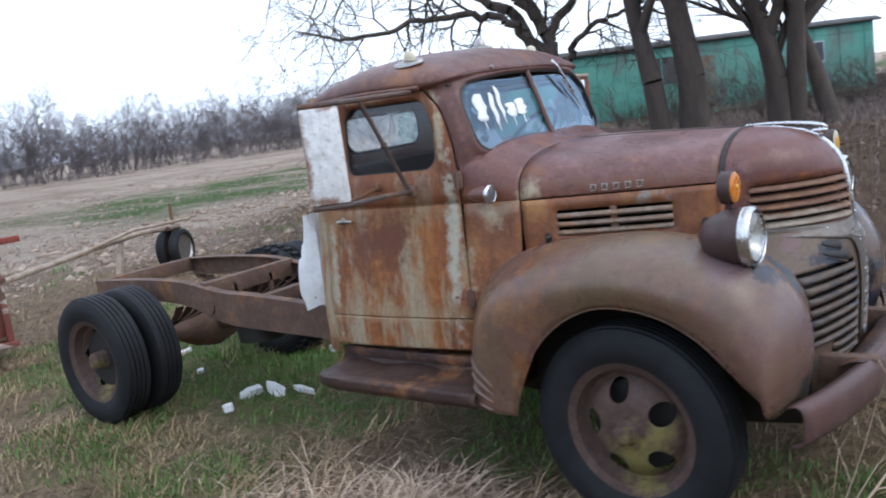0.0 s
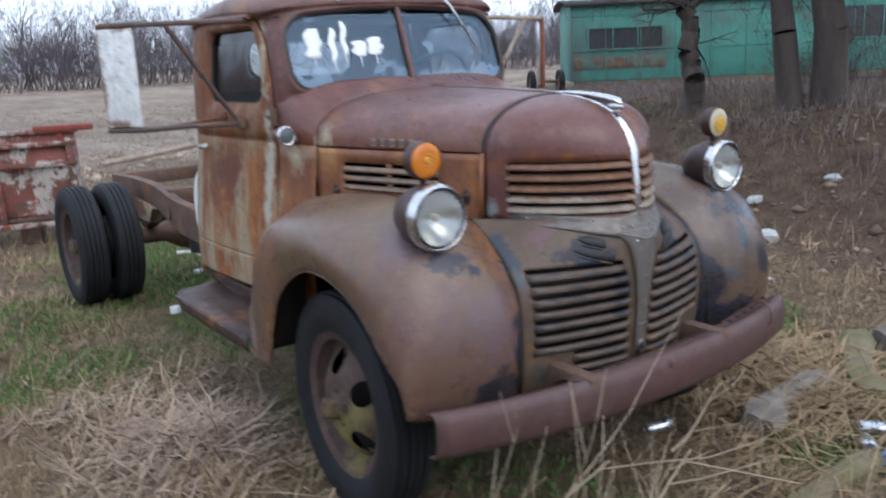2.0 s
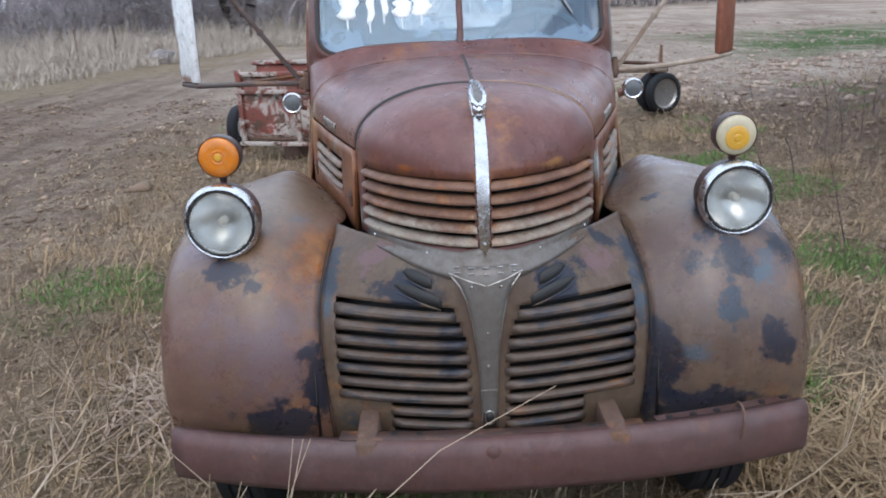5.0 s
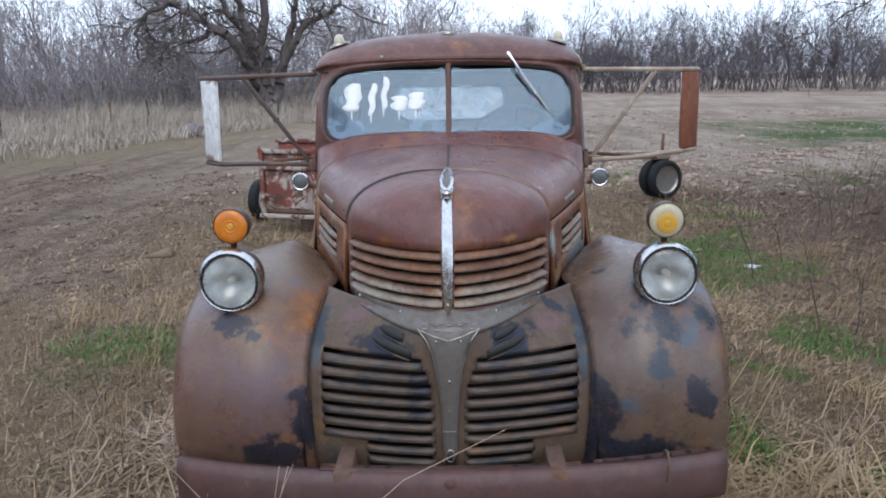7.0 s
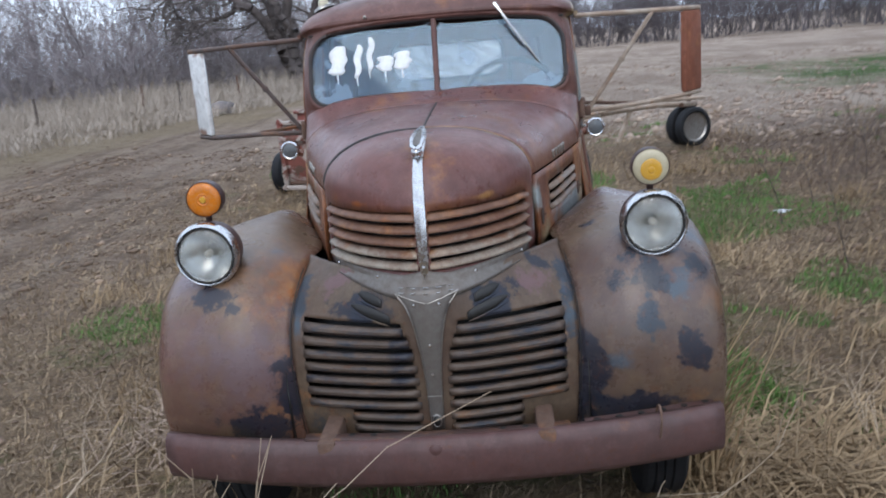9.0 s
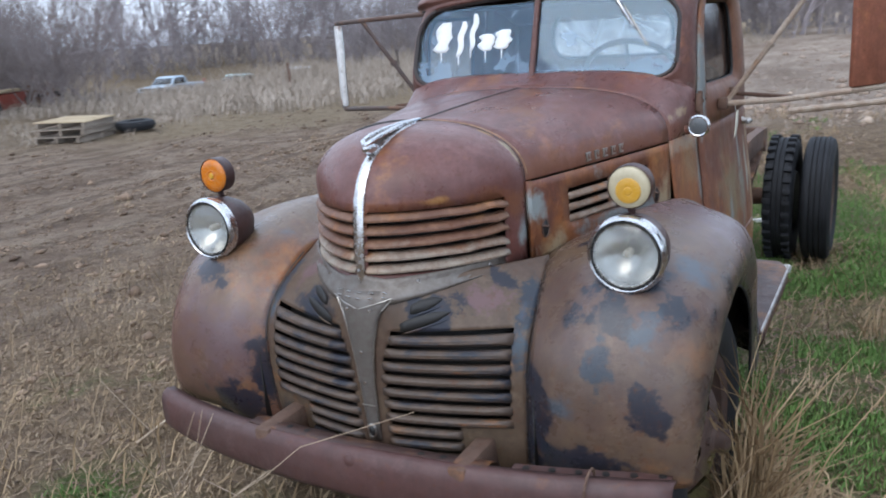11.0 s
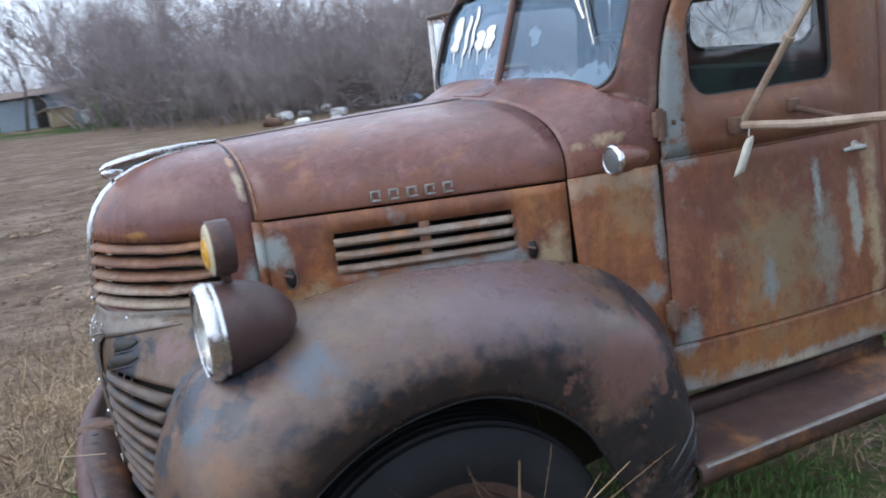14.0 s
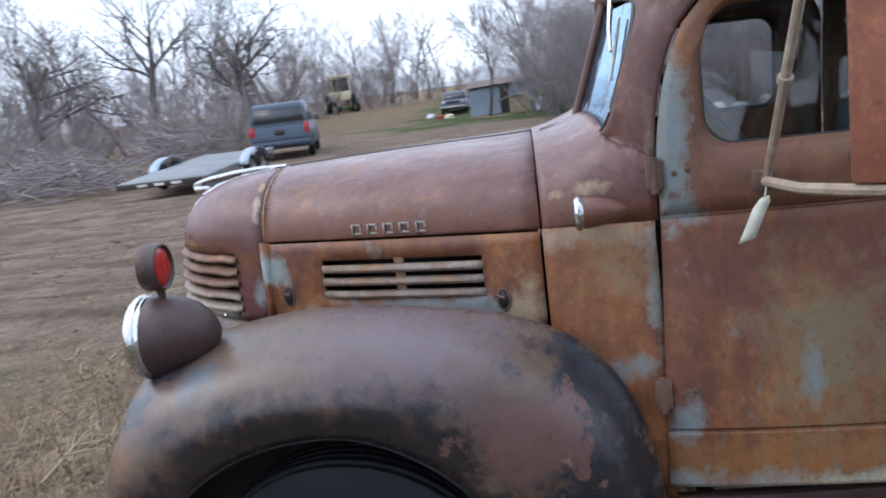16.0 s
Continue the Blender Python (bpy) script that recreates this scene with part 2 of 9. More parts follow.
def add_tube(bm, points, radius, seg=8, ends=True):
    """A round bar along points; radius may be a list."""
    pts = [Vector(p) for p in points]
    rad = radius if isinstance(radius, (list, tuple)) else [radius] * len(pts)
    rows, up = [], Vector((0.12, 0.21, 0.97))
    for i, p in enumerate(pts):
        d = (pts[min(i + 1, len(pts) - 1)] - pts[max(i - 1, 0)]).normalized()
        if abs(d.dot(up)) > 0.95:
            up = Vector((0.97, 0.12, 0.21))
        a = d.cross(up).normalized()
        b = d.cross(a).normalized()
        rows.append([p + rad[i] * (math.cos(2 * math.pi * k / seg) * a + math.sin(2 * math.pi * k / seg) * b) for k in range(seg)])
    vs = add_grid(bm, rows, close_v=True)
    if ends:
        for row in (vs[0], vs[-1]):
            try:
                bm.faces.new(row)
            except ValueError:
                pass
    return bm


def spline(knots, s):
    """A smooth curve through (parameter, value or vector) knots."""
    s = float(s)
    ks = [k for k, _ in knots]
    i = max(0, min(len(ks) - 2, sum(k <= s for k in ks) - 1))
    vals = [Vector(v) if not isinstance(v, (int, float)) else Vector((v, 0, 0)) for _, v in knots]
    t = (s - ks[i]) / (ks[i + 1] - ks[i])

    def slope(j):
        a, b = max(j - 1, 0), min(j + 1, len(ks) - 1)
        return (vals[b] - vals[a]) / (ks[b] - ks[a])
    h = ks[i + 1] - ks[i]
    v = (2 * t**3 - 3 * t**2 + 1) * vals[i] + (t**3 - 2 * t**2 + t) * h * slope(i) + (3 * t**2 - 2 * t**3) * vals[i + 1] + (t**3 - t**2) * h * slope(i + 1)
    return v[0] if isinstance(knots[0][1], (int, float)) else v


def rounded(w0, w1, h0, h1, r, per=8):
    """Points round a rectangle with rounded corners, from its lower left corner on; r may be four radii."""
    rs = r if isinstance(r, (list, tuple)) else [r] * 4
    out = []
    for (cx, cy, a0), q in zip(((w0, h0, 180), (w1, h0, 270), (w1, h1, 0), (w0, h1, 90)), rs):
        x, y = cx + (q if cx == w0 else -q), cy + (q if cy == h0 else -q)
        for k in range(per + 1):
            a = radians(a0 + 90 * k / per)
            out.append((x + q * math.cos(a), y + q * math.sin(a)))
    return out


def lerp(a, b, t):
    t = float(t)
    return a + (b - a) * t

# ---- the truck's materials ----
N1 = (1, 1, 1)
BLUEGREY, PINK, TAN, BLACKISH = (0.205, 0.235, 0.235), (0.150, 0.078, 0.067), (0.36, 0.27, 0.16), (0.012, 0.014, 0.018)
worn_lip = rusty("worn_lip", (0.42, 0.30, 0.18), (0.34, 0.19, 0.10), orange=0.35, pale=0.3, seed=22.0, gloss=0.6, dark=0.2, pale_colour=CREAM, coarse=4.0)
hood_rust = rusty("hood_rust", (0.160, 0.062, 0.048), (0.195, 0.100, 0.092), orange=0.24, pale=0.0, seed=1.0, gloss=0.30, dark=0.75, coarse=(1.3, 0.7, 1.3),
                  bands=[(1.33, 1.41, (0.19, 0.075, 0.035), 0.75)],
                  blots=[((0.61, 0.70, 1.435), 0.026, TAN, (1, 0.6, 1.3), 0.5), ((0.61, 0.60, 1.43), 0.014, TAN, (1, 0.8, 1.2), 0.5), ((-0.58, 0.52, 1.38), 0.04, CREAM, (1, 1, 1), 0.7)])
nose_rust = rusty("nose_rust", (0.155, 0.058, 0.045), (0.175, 0.085, 0.078), orange=0.22, pale=0.0, seed=2.0, gloss=0.30, dark=0.5,
                  bands=[(1.26, 1.33, (0.22, 0.085, 0.032), 0.8)],
                  blots=[((0.355, -0.27, 1.19), 0.05, PALE, N1, 0.5), ((-0.36, -0.27, 1.14), 0.04, PALE, N1, 0.6), ((0.31, -0.282, 1.44), 0.022, CREAM, (0.55, 1.6, 0.40), 0.45), ((0.24, -0.280, 1.49), 0.014, (0.40, 0.24, 0.12), (0.4, 1.6, 0.6), 0.5), ((0.20, -0.55, 1.335), 0.014, OCHRE, (0.25, 0.5, 1.6), 0.8), ((-0.22, -0.55, 1.335), 0.014, ORANGE, (0.25, 0.5, 1.6), 0.8)])
louvre_worn = rusty("louvre_worn", (0.215, 0.140, 0.090), (0.225, 0.190, 0.165), orange=0.35, pale=0.18, seed=8.0, pale_colour=(0.40, 0.37, 0.31), dark=0.25, coarse=1.6)
slat_rust = rusty("slat_rust", (0.145, 0.063, 0.040), (0.215, 0.115, 0.068), orange=0.35, pale=0.15, seed=3.0, pale_colour=(0.50, 0.45, 0.34), dark=0.3, coarse=1.6,
                  bands=[(1.08, 1.19, (0.40, 0.38, 0.31), 0.7)], blots=[((0.56, 0.2, 1.11), 0.10, (0.42, 0.45, 0.42), (0.5, 0.25, 1.6), 0.6)])
side_rust = rusty("side_rust", (0.150, 0.054, 0.034), (0.24, 0.092, 0.038), orange=0.45, pale=0.10, streak=0.8, seed=4.0, gloss=0.42,
                  blots=[((0.53, 0.25, 1.125), 0.05, BLUEGREY, (0.4, 0.14, 1.2), 0.5), ((0.37, -0.24, 1.25), 0.05, PALE, N1, 0.6), ((0.60, 0.50, 1.12), 0.05, TAN, (0.5, 1, 0.5), 0.7),
                         ((-0.6, 0.5, 1.3), 0.05, OCHRE, N1, 0.7), ((-0.5, 0.2, 1.06), 0.04, OCHRE, (0.5, 0.2, 1), 0.7), ((0.42, -0.15, 1.1), 0.05, TAN, N1, 0.8)])
door_right = rusty("door_rust_right", (0.205, 0.072, 0.038), (0.37, 0.145, 0.048), orange=0.62, pale=0.62, streak=0.22, seed=6.0, gloss=0.6, sheen=0.25, pale_colour=(0.40, 0.35, 0.24), dark=0.5, coarse=1.5,
                   bands=[(1.36, 1.95, (0.15, 0.058, 0.040), 0.85), (1.26, 1.34, (0.30, 0.20, 0.10), 0.5), (0.79, 0.87, TAN, 0.5)],
                   blots=[((-0.68, 0.90, 1.12), 0.035, (0.44, 0.42, 0.34), (0.3, 1.0, 0.11), 0.5), ((-0.72, 1.66, 1.0), 0.035, (0.42, 0.37, 0.27), (0.3, 1.2, 0.14), 0.6), ((-0.66, 0.93, 1.70), 0.03, CREAM, (0.3, 1.4, 0.2), 0.6),
                          ((-0.70, 1.25, 1.2), 0.09, (0.14, 0.055, 0.036), (0.3, 0.7, 0.7), 0.7), ((-0.71, 1.45, 1.15), 0.09, (0.15, 0.06, 0.038), (0.3, 0.9, 0.6), 0.7)])
door_left = rusty("door_rust_left", (0.170, 0.066, 0.042), (0.25, 0.108, 0.052), orange=0.42, pale=0.16, streak=0.5, seed=6.5, gloss=0.5, sheen=0.3, dark=0.5, pale_colour=(0.25, 0.255, 0.23),
                  bands=[(1.36, 1.95, (0.165, 0.092, 0.064), 0.75), (1.14, 1.32, (0.15, 0.066, 0.050), 0.5), (0.66, 0.78, (0.30, 0.15, 0.05), 0.65), (0.64, 0.69, PALE, 0.8)],
                  blots=[((0.72, 1.22, 1.0), 0.12, (0.19, 0.145, 0.085), (0.3, 0.9, 0.6), 0.8), ((0.72, 1.40, 1.16), 0.022, PALE, (0.3, 1.3, 0.22), 0.6), ((0.72, 1.55, 1.08), 0.026, (0.30, 0.31, 0.26), (0.3, 1.2, 0.2), 0.6), ((0.67, 0.885, 1.62), 0.05, (0.23, 0.245, 0.225), (0.3, 1.1, 0.2), 0.6), ((0.70, 1.25, 0.66), 0.03, (0.40, 0.36, 0.26), (0.3, 0.2, 1.2), 0.6), ((0.72, 1.18, 0.92), 0.035, BLUEGREY, (0.3, 1.4, 0.4), 0.7), ((0.72, 1.42, 1.0), 0.05, (0.20, 0.195, 0.16), (0.3, 1.2, 0.35), 0.8),
                         ((0.66, 0.89, 1.56), 0.04, BLUEGREY, (0.3, 1.0, 0.25), 0.6), ((0.68, 0.90, 1.37), 0.04, BLUEGREY, (0.3, 0.7, 1.0), 0.6), ((0.70, 0.88, 0.84), 0.035, BLUEGREY, (0.3, 1.0, 0.6), 0.6), ((0.68, 1.64, 1.0), 0.04, TAN, (0.3, 1.2, 0.14), 0.7)])
cab_rust = rusty("cab_rust", (0.130, 0.056, 0.045), (0.165, 0.078, 0.062), orange=0.22, pale=0.05, seed=7.0, gloss=0.40, dark=0.5,
                 blots=[((-0.64, 0.95, 1.75), 0.045, CREAM, (0.4, 1.6, 0.4), 0.6), ((0.66, 0.85, 1.5), 0.03, (0.22, 0.15, 0.11), (0.3, 1.5, 0.3), 0.8), ((-0.62, 1.1, 1.96), 0.06, (0.25, 0.11, 0.05), (0.6, 0.6, 1.2), 0.8), ((0.64, 1.0, 1.9), 0.05, TAN, (0.5, 0.7, 1), 0.7)])
cowl_rust = rusty("cowl_rust", (0.17, 0.062, 0.034), (0.29, 0.11, 0.04), orange=0.55, pale=0.15, streak=0.6, seed=8.0, gloss=0.45,
                  bands=[(1.29, 1.345, (0.27, 0.25, 0.19), 0.55)],
                  blots=[((0.64, 0.83, 1.15), 0.026, PALE, (0.5, 1.2, 0.16), 0.6), ((0.64, 0.62, 1.00), 0.05, (0.20, 0.22, 0.20), N1, 0.8), ((0.64, 0.75, 1.22), 0.05, (0.26, 0.16, 0.085), (0.5, 0.7, 0.9), 0.8), ((0.64, 0.75, 0.98), 0.04, BLUEGREY, (0.5, 0.7, 1.2), 0.6), ((-0.62, 0.70, 1.28), 0.05, CREAM, N1, 0.8), ((-0.64, 0.82, 1.0), 0.03, CREAM, (0.5, 1.2, 0.2), 0.7)])
FEND_BLOTS = [((0.5, -0.55, 0.72), 0.09, NAVY, (1.3, 0.5, 0.6)), ((0.62, -0.62, 0.60), 0.10, NAVY, (0.6, 0.5, 1.3)),
              ((0.84, -0.62, 0.80), 0.05, NAVY, (1, 0.6, 0.8)), ((0.70, -0.52, 1.02), 0.085, (0.016, 0.024, 0.036), (0.8, 0.8, 1.2)),
              ((0.87, -0.45, 1.02), 0.06, (0.016, 0.024, 0.036), N1), ((0.56, -0.25, 1.13), 0.035, NAVY, N1), ((0.95, -0.40, 0.80), 0.06, NAVY, N1),
              ((0.70, -0.60, 0.93), 0.05, (0.028, 0.042, 0.058), (1.3, 0.6, 0.6)), ((0.80, 0.20, 1.16), 0.14, (0.130, 0.092, 0.100), (0.5, 0.6, 0.7), 0.8), ((0.88, -0.30, 1.08), 0.05, (0.085, 0.105, 0.125), (0.8, 0.8, 0.7), 0.6), ((0.80, -0.52, 0.98), 0.035, (0.075, 0.10, 0.12), (0.8, 0.6, 0.6), 0.5), ((0.60, -0.60, 0.80), 0.03, (0.07, 0.09, 0.11), (0.9, 0.5, 0.7), 0.5), ((0.90, -0.50, 0.92), 0.04, (0.20, 0.10, 0.05), (0.6, 0.8, 0.8), 0.7),
              ((0.80, 0.62, 0.98), 0.12, (0.012, 0.018, 0.028), (0.7, 0.9, 0.8), 0.4), ((0.97, 0.62, 0.75), 0.18, (0.012, 0.018, 0.028), (0.5, 0.9, 0.5), 0.4),
              ((0.95, -0.44, 0.78), 0.098, BLACKISH, (0.5, 0.9, 0.8), 0.6), ((0.96, -0.28, 0.92), 0.098, BLACKISH, (0.5, 0.7, 1.0), 0.6), ((0.96, -0.08, 0.985), 0.098, BLACKISH, (0.5, 0.55, 1.2), 0.6), ((0.96, 0.12, 0.975), 0.098, BLACKISH, (0.5, 0.6, 1.1), 0.6), ((0.955, 0.29, 0.87), 0.098, BLACKISH, (0.5, 0.9, 0.8), 0.5), ((0.94, 0.42, 0.68), 0.10, BLACKISH, (0.5, 0.9, 0.7), 0.5),
              ((0.92, 0.64, 0.60), 0.17, BLACKISH, (0.5, 0.8, 0.7), 0.4),
              ((0.74, -0.40, 1.11), 0.085, (0.020, 0.030, 0.044), (0.8, 0.8, 0.8), 0.3),
              ((0.88, 0.74, 0.96), 0.12, BLACKISH, (0.6, 1.0, 0.7), 0.4), ((0.93, 0.78, 0.78), 0.14, BLACKISH, (0.6, 0.9, 0.6), 0.4),
              ((0.93, 0.50, 0.90), 0.115, PINK, (0.5, 0.75, 1.0), 0.12), ((0.97, 0.56, 0.86), 0.028, TAN, (0.6, 1, 0.7), 0.2)]
fend_left = rusty("fender_rust_left", (0.128, 0.080, 0.070), (0.140, 0.094, 0.058), orange=0.16, pale=0.0, seed=9.0, blots=FEND_BLOTS, gloss=0.26, sheen=0.5, dark=0.5, coarse=0.7)
fend_right = rusty("fender_rust_right", (0.168, 0.084, 0.066), (0.150, 0.100, 0.055), orange=0.34, pale=0.0, seed=10.0, gloss=0.27, sheen=0.5, dark=0.5, coarse=0.7,
                   blots=[((-0.62, -0.62, 0.82), 0.11, (0.135, 0.088, 0.092), (0.7, 0.5, 0.8), 0.8), ((-0.82, -0.42, 1.08), 0.07, (0.145, 0.095, 0.105), (0.8, 0.7, 0.8), 0.8), ((-0.48, -0.5, 0.88), 0.035, (0.05, 0.072, 0.092), (1.6, 0.5, 0.3), 0.5), ((-0.56, -0.30, 1.12), 0.03, (0.08, 0.10, 0.12), N1, 0.6), ((-0.70, -0.60, 0.92), 0.010, (0.05, 0.05, 0.045), (1.6, 0.5, 0.2), 0.5), ((-0.49, -0.55, 0.72), 0.075, NAVY, (1.4, 0.5, 0.5)), ((-0.60, -0.60, 0.61), 0.09, NAVY, (0.7, 0.5, 1.1)),
                          ((-0.74, -0.52, 1.05), 0.06, NAVY, (0.75, 0.8, 1.5)), ((-0.66, -0.56, 1.0), 0.03, NAVY, N1)])
grille_rust = rusty("grille_rust", (0.105, 0.066, 0.046), (0.125, 0.088, 0.056), orange=0.12, pale=0.0, seed=11.0, gloss=0.46,
                    blots=[((-0.45, -0.45, 0.98), 0.06, (0.028, 0.042, 0.058), (1.5, 0.6, 0.5)), ((0.45, -0.45, 0.93), 0.07, (0.022, 0.034, 0.05), (1.6, 0.6, 0.4)),
                           ((-0.25, -0.6, 1.0), 0.06, NAVY, (0.7, 0.6, 1)), ((0.2, -0.6, 1.03), 0.05, NAVY, (0.6, 0.6, 1.2)), ((0.36, -0.45, 1.08), 0.04, NAVY, N1),
                           ((-0.12, -0.66, 0.75), 0.08, NAVY, (1.6, 0.6, 0.5)), ((-0.3, -0.5, 1.06), 0.05, PLUM, (0.6, 1, 1)), ((0.33, -0.5, 1.03), 0.05, PLUM, (0.6, 1, 1)), ((-0.20, -0.62, 0.99), 0.06, (0.014, 0.02, 0.034), (0.8, 0.6, 0.8), 0.35), ((0.20, -0.62, 1.0), 0.05, (0.014, 0.02, 0.034), (0.8, 0.6, 0.8), 0.35), ((-0.455, -0.54, 0.93), 0.016, (0.05, 0.075, 0.095), (1, 0.5, 0.4), 0.5), ((0.455, -0.54, 0.90), 0.016, (0.05, 0.075, 0.095), (1, 0.5, 0.25), 0.5), ((0.44, -0.5, 1.02), 0.014, (0.05, 0.07, 0.10), (1, 0.5, 0.4), 0.5), ((-0.40, -0.54, 0.60), 0.04, (0.03, 0.045, 0.06), (1, 0.5, 0.8), 0.5)])
bar_rust = rusty("grille_bar_rust", (0.118, 0.084, 0.062), (0.090, 0.064, 0.050), orange=0.12, pale=0.52, pale_colour=(0.020, 0.030, 0.046), seed=12.0, coarse=(1.6, 1.6, 5.0), dark=0.4, blots=[((0.41, -0.55, 0.80), 0.03, NAVY, (0.6, 0.5, 0.4)), ((-0.10, -0.66, 0.86), 0.03, NAVY, (0.8, 0.5, 0.3), 0.4)])
bumper_rust = rusty("bumper_rust", (0.105, 0.05, 0.045), (0.10, 0.06, 0.055), orange=0.12, pale=0.0, seed=13.0, gloss=0.5)
frame_rust = rusty("frame_rust", (0.115, 0.066, 0.048), (0.165, 0.10, 0.07), orange=0.3, pale=0.0, seed=14.0, gloss=0.75)
board_rust = rusty("board_rust", (0.052, 0.029, 0.025), (0.072, 0.038, 0.030), orange=0.35, pale=0.05, seed=15.0, gloss=0.5)
wheel_rust = rusty("wheel_rust", (0.075, 0.045, 0.037), (0.10, 0.06, 0.045), orange=0.05, pale=0.0, seed=16.0, gloss=0.7,
                   blots=[((0.08, 0.03, -0.13), 0.10, (0.20, 0.17, 0.05), (0.3, 1.0, 0.9), 0.7), ((0.08, 0.14, 0.02), 0.05, (0.18, 0.15, 0.05), (0.3, 1, 0.8), 0.7)])
lamp_rust = rusty("lamp_rust", (0.050, 0.028, 0.026), (0.075, 0.042, 0.038), orange=0.15, pale=0.0, seed=17.0, gloss=0.42)
mirror_white = rusty("mirror_white", (0.72, 0.72, 0.70), (0.80, 0.80, 0.78), orange=-0.15, pale=0.0, seed=18.0, gloss=0.5, dark=0.0, blots=[((-1.283, 1.165, 1.65), 0.022, (0.22, 0.10, 0.05), (1, 1, 0.07), 0.5), ((-1.2, 1.05, 1.86), 0.03, (0.22, 0.10, 0.05), (0.6, 0.6, 1.3), 0.5), ((-1.24, 1.1, 1.46), 0.025, (0.22, 0.10, 0.05), (0.5, 0.5, 1.2), 0.5)])
mirror_red = rusty("mirror_red", (0.23, 0.075, 0.04), (0.28, 0.10, 0.055), orange=0.35, pale=0.0, seed=19.0, gloss=0.6)
arm_paint = rusty("arm_paint", (0.46, 0.38, 0.30), (0.30, 0.21, 0.15), orange=0.25, pale=0.0, seed=20.0, gloss=0.6, dark=0.3, coarse=3.0)
arm_dark = rusty("arm_dark", (0.10, 0.085, 0.08), (0.13, 0.07, 0.05), orange=0.25, pale=0.0, seed=21.0, gloss=0.6)
chrome = shiny("chrome", (0.66, 0.66, 0.66), 0.14, 1.0, 0.4)
dull_chrome = shiny("dull_chrome", (0.42, 0.40, 0.37), 0.34, 1.0, 0.55)
reflector, rn, rl, rp = tree_of("reflector")
rp.inputs["Base Color"].default_value = (0.66, 0.66, 0.65, 1)
rp.inputs["Metallic"].default_value, rp.inputs["Roughness"].default_value = 1.0, 0.24
rubber = two_tone("rubber", (0.009, 0.0095, 0.011), (0.018, 0.019, 0.022), 5.0, 0.72, bump=0.25)
rubber.node_tree.nodes["Principled BSDF"].inputs["Specular IOR Level"].default_value = 0.3
# Rubber black, also painted on gaps, holes and backings in place of shade.
black = two_tone("black_rubber_and_shade", (0.012, 0.012, 0.012), (0.02, 0.018, 0.016), 9.0, 0.6)
dark_trim = two_tone("dark_trim", (0.022, 0.017, 0.015), (0.04, 0.025, 0.02), 9.0, 0.55)
inside = two_tone("cab_inside", (0.03, 0.028, 0.027), (0.055, 0.045, 0.04), 6.0, 0.85)
seat_cloth = two_tone("seat_cloth", (0.035, 0.033, 0.033), (0.06, 0.05, 0.045), 8.0, 0.9)
amber = shiny("amber_lens", (0.60, 0.175, 0.010), 0.16, 0.0, 0.4)
amber_pale = shiny("amber_core", (0.56, 0.30, 0.035), 0.2, 0.0, 0.2)
red_lens = shiny("red_lens", (0.45, 0.02, 0.02), 0.18, 0.0, 0.2)
white_lens = shiny("white_lens", (0.58, 0.55, 0.48), 0.25, 0.0, 0.35)
cream_lens = shiny("cream_lens", (0.55, 0.50, 0.36), 0.3, 0.0, 0.3)
# Blue in the sheen and dust colours imitates sky reflected in the windscreen.
screen_glass = clear_glass("windscreen_glass", (0.72, 0.82, 0.90), 0.02, gleam=1.15, sheen=(0.62, 0.82, 1.0), dust=0.06, dust_colour=(0.30, 0.42, 0.54), film=1.70)
door_glass = clear_glass("door_glass", (0.84, 0.87, 0.88), 0.03, gleam=0.7)
lamp_glass = clear_glass("headlamp_glass", (0.86, 0.87, 0.85), 0.10, gleam=0.8, dust=0.22, dust_colour=(0.40, 0.41, 0.39))
crack_glass = clear_glass("cracked_glass", (0.85, 0.88, 0.88), 0.06, milk=0.65)
chalk = two_tone("white_brush_paint", (0.80, 0.82, 0.82), (0.88, 0.88, 0.88), 20.0, 0.6, bump=0.1)
tag_card = two_tone("tag_card", (0.55, 0.52, 0.42), (0.62, 0.6, 0.52), 20.0, 0.7)
pewter = shiny("worn_pewter_plate", (0.175, 0.158, 0.142), 0.46, 0.6, 0.55)
cowl_glass = shiny("dark_lamp_glass", (0.10, 0.11, 0.115), 0.12, 0.0, 0.3)
faded_lens = shiny("faded_amber_lens", (0.48, 0.42, 0.28), 0.25, 0.0, 0.3)

# ---- the old truck: front axle at y = 0, its nose towards -y, ground at z = 0 ----
truck = thing("old_truck", "rusted brown cab and bare chassis truck standing in rough grass", "truck")
BELT = 1.343
HOOD_X = [(-0.27, 0.360), (0.0, 0.447), (0.3, 0.535), (0.56, 0.606), (0.72, 0.632), (0.845, 0.648), (0.86, 0.649)]
RIDGE = [(-0.27, 1.530), (0.0, 1.541), (0.3, 1.550), (0.56, 1.556), (0.64, 1.574), (0.74, 1.606), (0.85, 1.628)]


def hood_point(y, a, side):
    """A point of the hood or the cowl's top at station y; a runs from 0 at the belt line to 1 at the ridge."""
    xb, zr = spline(HOOD_X, y), spline(RIDGE, y)
    e = 2 / (lerp(2.25, 2.9, min(1, max(0, (y + 0.27) / 0.95))) + 3.2 * max(0, (y - 0.60) / 0.25) ** 1.5)
    g = a * math.pi / 2
    return Vector((side * xb * math.cos(g) ** e, y, BELT + (zr - BELT) * math.sin(g) ** e))


def cowl_edge(a):
    """How far back the cowl's top reaches."""
    return spline([(0, 0.850), (0.10, 0.848), (0.22, 0.800), (0.40, 0.750), (0.7, 0.738), (1.0, 0.735)], a)


